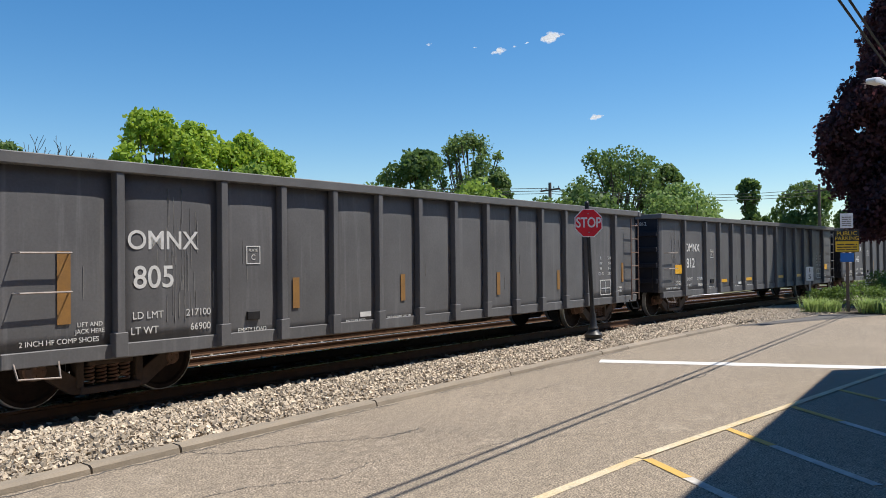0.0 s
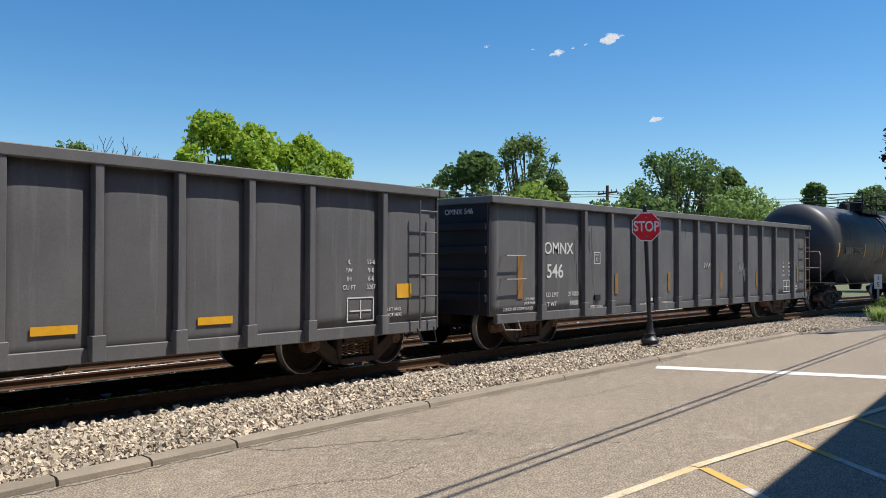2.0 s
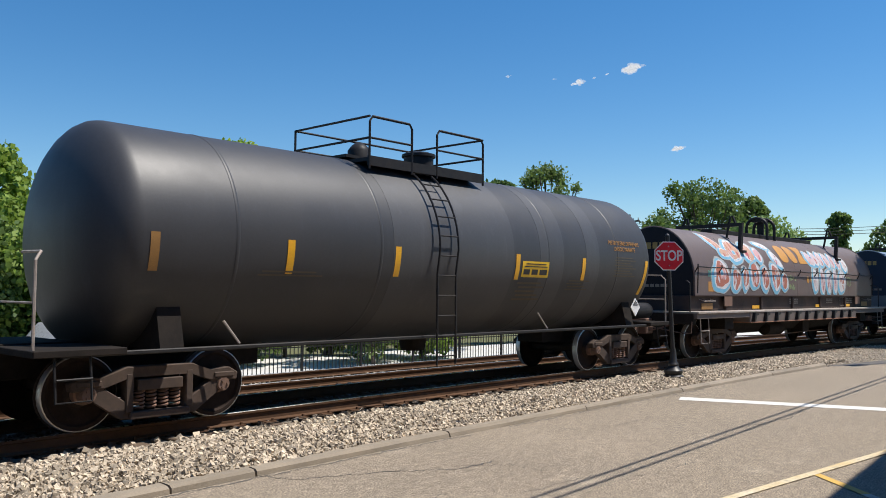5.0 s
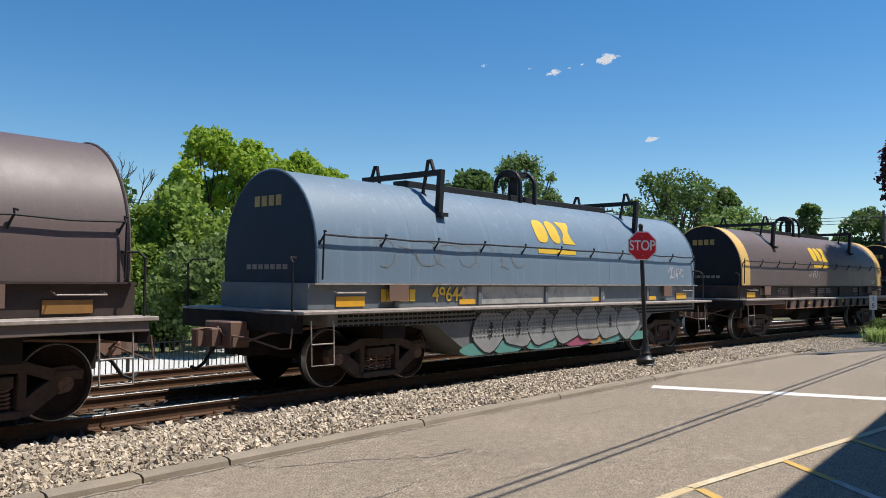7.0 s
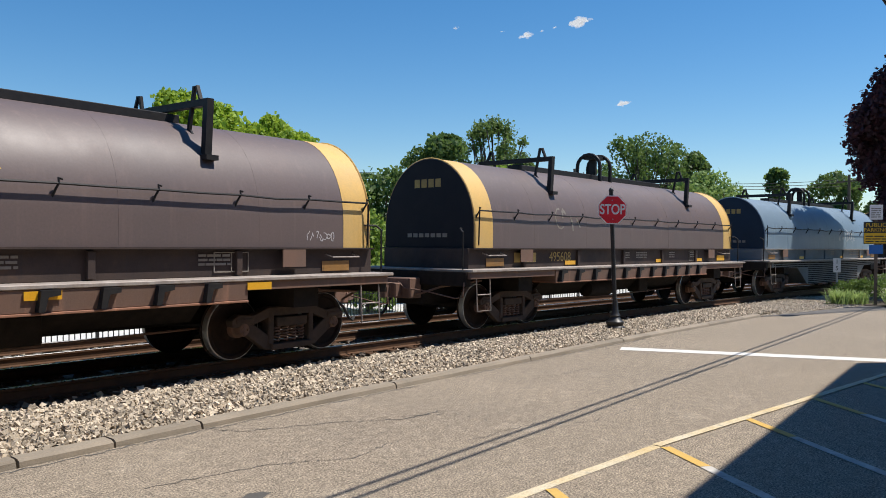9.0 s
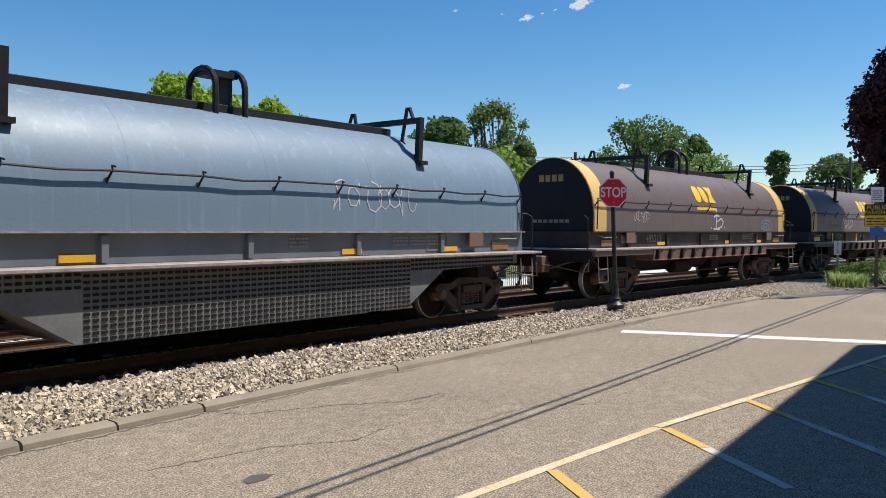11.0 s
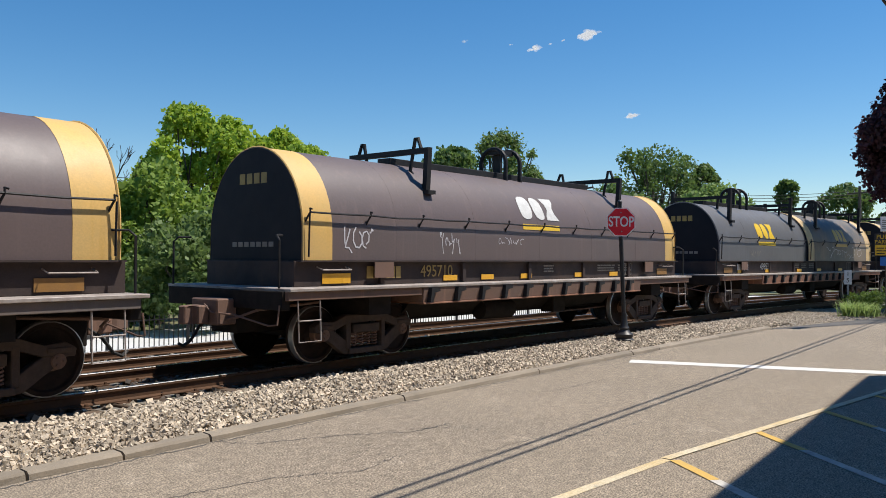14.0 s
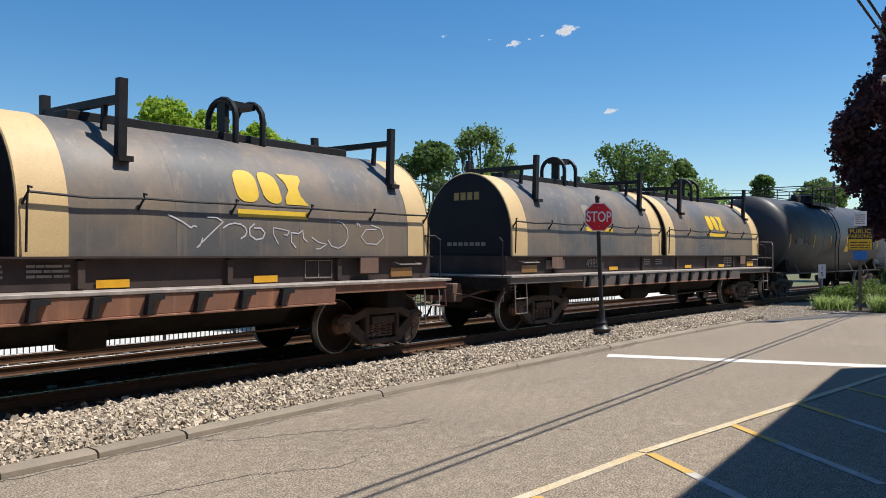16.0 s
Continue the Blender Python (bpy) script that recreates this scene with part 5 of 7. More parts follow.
        prism(bm, [(-h + 0.3, 1.19), (-h + 0.3, 1.0), (-h + 2.7, 0.95), (-h + 3.7, 0.34), (h - 3.7, 0.34), (h - 2.7, 0.95), (h - 0.3, 1.0), (h - 0.3, 1.19)], -1.44, 1.44)
        part("belly_side", bm, mesh_grey, car, "deep grey screened side below the deck")
        bm = bmesh.new()
        x = -h + 0.5
        while x < h - 0.5:
            zlow = 0.36 if -h + 3.7 < x < h - 3.7 else 0.98
            for z in np.arange(zlow, 1.14, 0.075):
                box(bm, x, x + 0.075, -1.452, -1.44, z, z + 0.035)
            x += 0.11
        part("side_screen", bm, under_steel, car, "dark slots of the side screen")["kind"] = "stuff"
    part("centre_sill", bevelled(made(box, -h - 0.3, h + 0.3, -0.35, 0.35, 0.52, 1.1), 0.012), under_steel, car)
    part("trough", made(prism, [(-1.2, 1.1), (1.2, 1.1), (0.7, 0.6), (-0.7, 0.6)], -h + 2.9, h - 2.9, "x"), under_steel, car)
    for s in (-1, 1):
        part("bolster_beam", made(box, s * (h - inset) + shift - 0.25, s * (h - inset) + shift + 0.25, -1.4, 1.4, 0.76, 1.1), under_steel, car)
        part("end_beam", bevelled(made(box, *sorted((s * (h + 0.2), s * (h + 0.36))), -1.5, 1.5, 0.92, 1.2), 0.01), under_steel, car)
        bm = bmesh.new()
        xe = s * (h + 0.1)
        tube(bm, [(xe, -1.55, 1.1), (xe, -1.58, 0.45), (xe - s * 0.42, -1.58, 0.45), (xe - s * 0.42, -1.55, 1.1)], 0.012)
        tube(bm, [(xe, -1.58, 0.76), (xe - s * 0.42, -1.58, 0.76)], 0.011)
        part("step", bm, worn_edge, car, "steel corner step")
        bm = bmesh.new()
        tube(bm, [(s * (h + 0.33), -1.4, 1.24), (s * (h + 0.33), -1.4, 1.95), (s * (h + 0.3), -1.3, 2.02), (s * (h + 0.12), -1.2, 2.02)], 0.018)
        part("end_handrail", bm, black_steel, car)
        part("end_handrail", made(tube, [(s * (h + 0.33), 1.4, 1.24), (s * (h + 0.33), 1.4, 1.95), (s * (h + 0.3), 1.3, 2.02), (s * (h + 0.12), 1.2, 2.02)], 0.018), black_steel, car)
        add_truck(car, s * (h - inset) + shift)
        part("draft_gear", bevelled(made(box, *sorted((s * (h + 0.3), s * (h + 0.66))), -0.34, 0.34, 0.66, 1.06), 0.02), rust_steel, car, "rusty brown draft gear housing")
        part("uncoupling_lever", made(tube, [(s * (h + 0.38), -1.48, 1.0), (s * (h + 0.42), -1.48, 0.72), (s * (h + 0.44), -1.3, 0.7), (s * (h + 0.46), -0.5, 0.82), (s * (h + 0.7), -0.25, 0.86), (s * (h + 0.72), -0.1, 0.98)], 0.014), rust_steel, car, "bent uncoupling lever")
        part("grab_iron", made(tube, [(HX + s * (h - 0.35), -1.11, 1.56), (HX + s * (h - 0.35), -1.3, 1.5), (HX + s * (h - 0.95), -1.3, 1.5), (HX + s * (h - 0.95), -1.11, 1.56)], 0.012), worn_edge, car, "pale bent grab iron")
        part("brake_pipe", made(tube, [(s * (h - 0.9), -0.9, 0.98), (s * (h + 0.3), -0.85, 0.9), (s * (h + 0.4), -0.5, 0.78), (s * (h + 0.5), -0.34, 0.74)], 0.022), rust_steel, car)
    part("brake_reservoir", made(lathe, [(0.02, -0.6), (0.19, -0.52), (0.2, 0.5), (0.02, 0.58)], 16, "x", (-1.0, -0.85, 0.66)), under_steel, car, "", True)
    part("brake_valve", bevelled(made(box, 1.0, 1.5, -1.0, -0.65, 0.5, 0.85), 0.02), under_steel, car)
    part("brake_rod", made(tube, [(-h + 2.4, -0.55, 0.48), (0, -0.6, 0.42), (h - 2.4, -0.55, 0.48)], 0.018), rust_steel, car)
    # sill furniture
    ys = -1.16
    for k in range(int(total / 2.2)):
        x = -h + 1.7 + 2.2 * k
        if x < h - 1.2:
            part("tie_down", bevelled(made(box, HX + x, HX + x + 0.1, ys - 0.05, ys + 0.02, 1.26, 1.6), 0.006), sill, car)
    for s in (-1, 1):
        flat("end_plate", car, *sorted((HX + s * (h - 1.5), HX + s * (h - 1.95))), 1.36, 1.62, ys - 0.1, rust_steel, "rusty box plate on the sill", 0.02)
        flat("end_reflector", car, *sorted((HX + s * (h - 0.45), HX + s * (h - 1.05))), 1.28, 1.44, ys - 0.004, amber_dull if rnd.random() < 0.5 else amber, "amber plate near the car end")
    if sill_number:
        bars(car, HX - h + 1.42, HX - h + 2.25, 1.35, 1.55, ys - 0.002, number_mat, 1, 0, 4, "reporting_bar")
        words(car, sill_number, 0.36 if belly else 0.3, number_mat, HX - h + (3.2 if len(hoods) == 1 else 3.65), ys - 0.004, 1.45)
    for x, z, w, t in marks:
        x += HX if z > 1.25 else 0.0
        flat("reflector", car, x - w / 2, x + w / 2, z - t / 2, z + t / 2, ys - 0.008 if z > 1.25 else -1.614, amber, "amber reflector strip")
    for k in range(4):
        x = HX + rnd.uniform(-h + 5.5, h - 2.5)
        bars(car, x, x + rnd.uniform(0.3, 0.7), 1.4, 1.58, ys - 0.002, stencil_dim, 3, 0.45, 3)
    bm = bmesh.new()
    bx = HX + h - 3.1
    for a, b, c, d in ((0, 0.6, 0, 0.015), (0, 0.6, 0.27, 0.285), (0, 0.015, 0, 0.285), (0.585, 0.6, 0, 0.285), (0.29, 0.305, 0, 0.285)):
        box(bm, bx + a, bx + b, ys - 0.006, ys, 1.3 + c, 1.3 + d)
    part("stencil_frame", bm, stencil_dim, car)
    # marks on the end face
    bm = bmesh.new()
    for y0, w in ((-0.36, 0.14), (-0.17, 0.14), (0.02, 0.14), (0.21, 0.14)):
        box(bm, HX - h - 0.013, HX - h - 0.008, -y0 - w, -y0, 2.88, 3.05)
    part("end_mark", bm, gold_letter, car, "gold marks on the hood end")
    bm = bmesh.new()
    for k in range(7):
        box(bm, HX - h - 0.013, HX - h - 0.008, 0.55 - 0.16 * k - 0.12, 0.55 - 0.16 * k, 1.86, 1.94)
    part("end_mark", bm, stencil_dim, car)
    add_ends(car, h + 0.32)
    return car


# -- the train, from the leading car back --
gondola("805", 4.84, 1, True, "faded black high-sided gondola with white stencils and orange bars")
gondola("812", 23.02, 2, False, "faded black high-sided gondola with bright amber reflectors")
gondola("546", 41.2, 3, True, "faded black high-sided gondola with white scrawls and drips")
tank_car(66.45, tank_paint, 1, "satin black tank car with a railed dome platform", False)
tank_car(81.95, tank_paint, 2, "black tank car with amber bars and a yellow panel", True, faded=tank_faded)
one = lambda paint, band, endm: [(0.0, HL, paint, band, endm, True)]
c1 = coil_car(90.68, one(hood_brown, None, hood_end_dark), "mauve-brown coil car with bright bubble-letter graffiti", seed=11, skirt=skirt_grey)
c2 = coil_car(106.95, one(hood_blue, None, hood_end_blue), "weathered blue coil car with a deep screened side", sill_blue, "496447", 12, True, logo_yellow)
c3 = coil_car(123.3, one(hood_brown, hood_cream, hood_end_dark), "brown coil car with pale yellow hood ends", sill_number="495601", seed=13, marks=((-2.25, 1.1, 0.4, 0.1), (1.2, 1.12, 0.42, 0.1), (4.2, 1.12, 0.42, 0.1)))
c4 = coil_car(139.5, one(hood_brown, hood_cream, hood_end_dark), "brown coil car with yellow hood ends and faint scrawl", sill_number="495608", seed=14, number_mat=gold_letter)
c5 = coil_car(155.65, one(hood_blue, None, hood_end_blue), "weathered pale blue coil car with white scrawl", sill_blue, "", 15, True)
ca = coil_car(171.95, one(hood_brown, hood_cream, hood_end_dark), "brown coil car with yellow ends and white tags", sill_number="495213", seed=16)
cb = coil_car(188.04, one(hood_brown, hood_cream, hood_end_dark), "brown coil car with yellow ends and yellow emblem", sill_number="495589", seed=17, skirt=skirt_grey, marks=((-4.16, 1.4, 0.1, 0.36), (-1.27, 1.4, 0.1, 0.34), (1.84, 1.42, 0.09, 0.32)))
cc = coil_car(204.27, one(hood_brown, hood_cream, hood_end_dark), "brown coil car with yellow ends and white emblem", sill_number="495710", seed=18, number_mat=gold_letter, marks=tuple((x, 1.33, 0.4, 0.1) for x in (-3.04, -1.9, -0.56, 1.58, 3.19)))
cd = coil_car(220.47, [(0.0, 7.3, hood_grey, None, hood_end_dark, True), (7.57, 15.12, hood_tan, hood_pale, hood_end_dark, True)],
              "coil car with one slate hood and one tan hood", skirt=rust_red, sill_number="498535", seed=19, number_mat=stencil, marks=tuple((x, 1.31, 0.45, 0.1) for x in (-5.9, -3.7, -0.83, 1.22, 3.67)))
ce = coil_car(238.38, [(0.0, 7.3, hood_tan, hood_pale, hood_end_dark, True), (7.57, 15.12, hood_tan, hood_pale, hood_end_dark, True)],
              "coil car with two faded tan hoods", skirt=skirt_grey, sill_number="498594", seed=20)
tank_car(262.0, tank_paint, 5, "black tank car behind the coil cars", False)
tank_car(277.6, tank_silver, 6, "silver-grey tank car with a railed platform", False)
tank_car(293.2, tank_silver, 7, "grey tank car near the train's rear", False)

# emblems and graffiti; x from the car's middle, q up the skin
for car, m, x, q, h in ((c2, logo_yellow, -0.3, 1.14, 0.54), (c3, logo_yellow, -0.3, 1.14, 0.54), (ca, logo_yellow, -0.3, 1.14, 0.54), (cb, logo_yellow, -0.35, 1.13, 0.55), (cc, stencil, -0.25, 1.15, 0.54),
                        (cd, logo_yellow, -4.09, 1.02, 0.54), (cd, logo_yellow, 3.55, 1.05, 0.52), (ce, stencil_dim, -4.0, 1.05, 0.5), (ce, logo_yellow, 3.6, 1.05, 0.5)):
    emblem(car, x + 0.26, q, h, m)


def blob(car, x, q, rx, rq, material, level, seed, tilt=0.0, name="graffiti_patch", wob=0.1):
    """A sprayed patch with a wavy edge; level sets which coat lies on top."""
    r = random.Random(seed)
    n, ph = r.choice((2, 3)), r.uniform(0, 6)
    pts = []
    for a in np.linspace(0, 2 * math.pi, 25)[:-1]:
        f = 1 + wob * math.sin(n * a + ph) + 0.4 * wob * math.sin((n + 3) * a - ph)
        u, v = rx * f * math.cos(a), rq * f * math.sin(a)
        pts.append((x + u + v * tilt, max(0.03, q + v)))
    part(name, on_hood(pts, 0.005 + 0.0006 * level), material, car)


def fat_letter(car, x, q, rx, rq, seed, fill, streaks, level=0, eye=None, tilt=0.0, edge=1.0):
    """A sprayed bubble letter: pale halo, blue rim, white edge, warm fill, streaks and an eye."""
    r = random.Random(seed)
    blob(car, x - 0.02 * edge, q, rx + 0.075, rq + 0.06, g_halo, level, seed, tilt, "graffiti_halo", 0.08)
    blob(car, x - 0.035 * edge, q - 0.015, rx + 0.02, rq + 0.02, g_blue, level + 1, seed, tilt, "graffiti_outline", 0.08)
    blob(car, x + 0.025, q + 0.02, rx * 0.88, rq * 0.9, g_white, level + 2, seed, tilt, "graffiti_edge", 0.08)
    if fill is not g_white:
        blob(car, x + 0.02, q + 0.03, rx * 0.72, rq * 0.76, fill, level + 3, seed + 1, tilt, "graffiti_fill", 0.14)
    for k in range(streaks):
        cx, cq = r.uniform(-.5, .5) * rx, r.uniform(-.5, .45) * rq
        m = r.choice((g_white, g_pink, g_white)) if fill is g_red else r.choice((g_red, g_crimson, g_pink))
        blob(car, x + cx, q + cq, rx * r.uniform(0.06, 0.13), rq * r.uniform(0.18, 0.36), m, level + 4 + 0.3 * k, seed + 10 + k, r.uniform(-.35, .35), wob=0.2)
    if eye:
        blob(car, x + eye[0] * rx, q + eye[1] * rq, rx * 0.2, rq * 0.2, g_white, level + 6, seed, 0, "graffiti_eye")
        blob(car, x + eye[0] * rx, q + eye[1] * rq, rx * 0.14, rq * 0.15, g_blue, level + 7, seed, 0, "graffiti_eye")


# the long piece: upper letters first, then the lower row over them
fat_letter(c1, -4.95, 1.55, 0.24, 0.36, 301, g_tan, 4, 0, None, -0.75)
fat_letter(c1, -4.62, 1.18, 0.3, 0.16, 302, g_tan, 2, 2, None, -0.4)
fat_letter(c1, -4.02, 1.3, 0.46, 0.45, 303, g_tan, 6, 3, (0.0, -.15))
fat_letter(c1, -3.1, 1.3, 0.42, 0.38, 304, g_tan, 6, 5)
fat_letter(c1, -2.55, 1.2, 0.24, 0.26, 305, g_pink, 3, 7)
fat_letter(c1, -1.85, 1.6, 0.34, 0.16, 306, g_white, 3, 1, None, -1.3)
fat_letter(c1, -1.4, 1.1, 0.24, 0.3, 307, g_white, 4, 3, None, -0.7)
for k, (x, q, rx, rq, fill, n, eye) in enumerate(((-5.12, 0.52, 0.5, 0.45, g_red, 8, (.05, .2)), (-4.26, 0.42, 0.28, 0.35, g_red, 6, None), (-3.68, 0.46, 0.22, 0.34, g_red, 5, None),
                                                  (-3.08, 0.56, 0.34, 0.4, g_red, 6, (0, .1)), (-2.42, 0.48, 0.3, 0.36, g_red, 7, None), (-1.7, 0.53, 0.33, 0.45, g_red, 7, (-.1, 0)), (-1.08, 0.39, 0.25, 0.26, g_red, 2, None))):
    fat_letter(c1, x, q, rx, rq, 320 + k, fill, n, 6 + (k % 2), eye)
# the second piece: pale pink letters with crimson streaks
for k, (x, q, rx, rq, tilt) in enumerate(((1.3, 1.2, 0.3, 0.28, -0.4), (1.75, 1.22, 0.24, 0.3, -0.1), (2.2, 1.24, 0.24, 0.32, 0.1), (2.7, 1.2, 0.26, 0.3, 0), (3.2, 1.18, 0.24, 0.3, 0.05), (3.65, 1.1, 0.24, 0.26, 0.1), (4.18, 1.06, 0.26, 0.26, 0.3))):
    fat_letter(c1, x, q, rx, rq, 340 + k, g_blush if k < 6 else g_white, 3, k % 2, None, tilt)
for k, (x, q, rx, rq) in enumerate(((1.32, 0.48, 0.22, 0.44), (1.92, 0.46, 0.23, 0.44), (2.45, 0.46, 0.24, 0.44), (3.02, 0.48, 0.22, 0.44), (3.62, 0.46, 0.34, 0.42))):
    fat_letter(c1, x, q, rx, rq, 360 + k, g_blush if k % 2 else g_white, 4, 4 + k % 2)
emblem(c1, -0.02, 1.36, 0.66, logo_orange, False, 1.15)
scrawl(c1, -0.8, 0.46, 0.55, 0.16, 5, g_green)
scrawl(c1, -0.8, 0.16, 0.5, 0.2, 6, g_green)
scrawl(c1, -5.85, 0.42, 0.3, 0.34, 7, g_teal, 0.05)
scrawl(c1, -5.3, 1.45, 0.18, 0.3, 8, g_white, 0.02, 2)
scrawl(c1, 4.1, 0.3, 0.4, 0.35, 9, g_green, 0.018, 4)
blob(c1, 0.71, 0.5, 0.1, 0.11, logo_orange, 1, 3, 0, "graffiti_dot", 0.02)
blob(c1, 0.97, 0.5, 0.07, 0.09, logo_orange, 1, 4, 0, "graffiti_dot", 0.02)
part("painted_notice", on_hood([(-5.86, 0.1), (-5.45, 0.1), (-5.45, 0.36), (-5.86, 0.36)], 0.004), logo_orange, c1, "dull yellow notice panel on the hood")
scrawl(c2, -5.4, 0.25, 4.2, 0.5, 21, stencil_dim, 0.014, 8)
scrawl(c2, 5.0, 0.15, 0.9, 0.3, 22, g_white, 0.025)
scrawl(c3, -1.3, 0.28, 1.1, 0.3, 23, g_white, 0.014)
scrawl(c3, 5.2, 0.1, 0.6, 0.15, 24, g_white, 0.012)
scrawl(c4, -3.6, 0.4, 1.0, 0.5, 25, stencil_dim, 0.05, 4)
scrawl(c5, 1.0, 0.3, 2.2, 0.5, 26, g_white, 0.022, 9)
for pts in (((0.4, 0.08), (0.86, 0.07)), ((0.62, 0.08), (0.6, 0.3), (0.63, 0.5)), ((0.42, 0.44), (0.6, 0.5), (0.82, 0.46)), ((0.66, 0.3), (0.95, 0.4), (1.12, 0.3), (1.0, 0.14), (0.74, 0.1)), ((0.6, 0.66), (0.63, 0.6), (0.56, 0.74)),
            ((0.2, 0.1), (0.24, 0.1)), ((1.22, 0.12), (1.26, 0.12))):
    part("graffiti", stroke(list(pts), 0.05, 0.006), g_white, ca, "bold white sprayed tag")
scrawl(ca, 2.4, 0.14, 1.6, 0.3, 41, stencil_dim, 0.012, 6)
scrawl(ca, -4.6, 0.25, 0.8, 0.3, 28, g_white, 0.014)
scrawl(ca, 4.5, 0.12, 0.6, 0.16, 29, g_blue, 0.026, 5)
part("graffiti", stroke([(4.82 + 0.5 * math.cos(a), 0.22 + 0.17 * math.sin(a)) for a in np.linspace(0, 6.28, 25)], 0.022, 0.006), g_blue, ca, "blue sprayed oval round a tag")
scrawl(cb, -3.2, 0.12, 1.3, 0.45, 30, g_white, 0.03, 5)
scrawl(cb, -4.2, 0.12, 0.7, 0.25, 31, stencil_dim, 0.02)
scrawl(cb, 0.5, 0.15, 3.0, 0.45, 32, stencil_dim, 0.02, 8)
scrawl(cb, 4.6, 0.12, 0.5, 0.4, 33, g_white, 0.02, 6)
scrawl(cc, -5.9, 0.12, 0.9, 0.45, 34, g_white, 0.03, 5)
scrawl(cc, -3.4, 0.15, 0.6, 0.35, 35, g_white, 0.02)
scrawl(cc, -1.6, 0.3, 0.9, 0.16, 36, g_white, 0.012)
scrawl(cd, 2.0, 0.12, 4.2, 0.42, 37, g_white, 0.022, 10)
scrawl(cd, -5.2, 0.12, 0.8, 0.25, 38, stencil_dim, 0.016)
scrawl(ce, 2.5, 0.15, 2.0, 0.3, 39, stencil_dim, 0.018)
# sprayed letters on the blue car's belly, with colour showing between them
grey_spray = mat("faded_grey_spray", (0.34, 0.34, 0.325), 0.7, 0, (0.22, 0.22, 0.215), 3, 0.8, 60, 0.05, (0.14, 0.14, 0.14), 5, 0.25)
white_spray = mat("faded_white_spray", (0.46, 0.45, 0.41), 0.7, 0, (0.27, 0.27, 0.25), 2.5, 0.9, 60, 0.05, (0.13, 0.14, 0.15), 4, 0.35)
magenta_spray = plain("spray_magenta", (0.42, 0.09, 0.16))


def bubble(x, z, rx, rz, y, material, name, seed):
    r = random.Random(seed)
    ph = r.uniform(0, 6)
    pts = [(x + rx * math.cos(a) * (1 + 0.1 * math.sin(2 * a + ph)), min(1.17, max(0.36, z + rz * math.sin(a) * (1 + 0.14 * math.sin(3 * a + ph))))) for a in np.linspace(0, 2 * math.pi, 21)[:-1]]
    part(name, made(prism, pts, y - 0.001, y), material, c2)


for k, (x, w) in enumerate(((-2.75, 0.5), (-1.9, 0.45), (-0.75, 0.6), (0.6, 0.5), (1.9, 0.55), (3.2, 0.45))):
    bubble(x, 0.46, w, 0.12, -1.454 - 0.0012 * k, g_teal if k != 3 else magenta_spray, "graffiti_patch", 400 + k)
bubble(1.3, 0.48, 0.3, 0.12, -1.462, logo_orange, "graffiti_patch", 410)
for k in range(7):
    x = -2.45 + 0.86 * k
    bubble(x, 0.8, 0.53, 0.39, -1.464 - 0.0024 * k, black_steel, "graffiti_outline", 420 + k)
    bubble(x, 0.8, 0.5, 0.365, -1.4652 - 0.0024 * k, grey_spray, "graffiti_letter", 420 + k)
    if k in (0, 1, 2, 5):
        bubble(x + 0.02, 0.82, 0.06, 0.14, -1.484 - 0.0004 * k, black_steel, "graffiti_eye", 440 + k)
bm = bmesh.new()
for i in range(56):
    for z in np.arange(0.72, 1.12, 0.08):
        box(bm, -2.95 + 0.108 * i, -2.885 + 0.108 * i, -1.488, -1.4865, z, z + 0.03)
part("side_screen", bm, mesh_grey, c2, "slots of the screen under the paint")["kind"] = "stuff"
for k, x in enumerate((-2.2, -1.2, -0.2, 0.8, 1.5)):
    pts = [(x + 0.72 * math.cos(a) * (1 + 0.1 * math.sin(3 * a + k)), min(1.6, max(1.27, 1.44 + 0.24 * math.sin(a)))) for a in np.linspace(0, 2 * math.pi, 17)[:-1]]
    part("graffiti", made(prism, pts, -1.1662 - 0.0012 * k, -1.1652 - 0.0012 * k), white_spray, c2, "whitish spray paint on the sill")


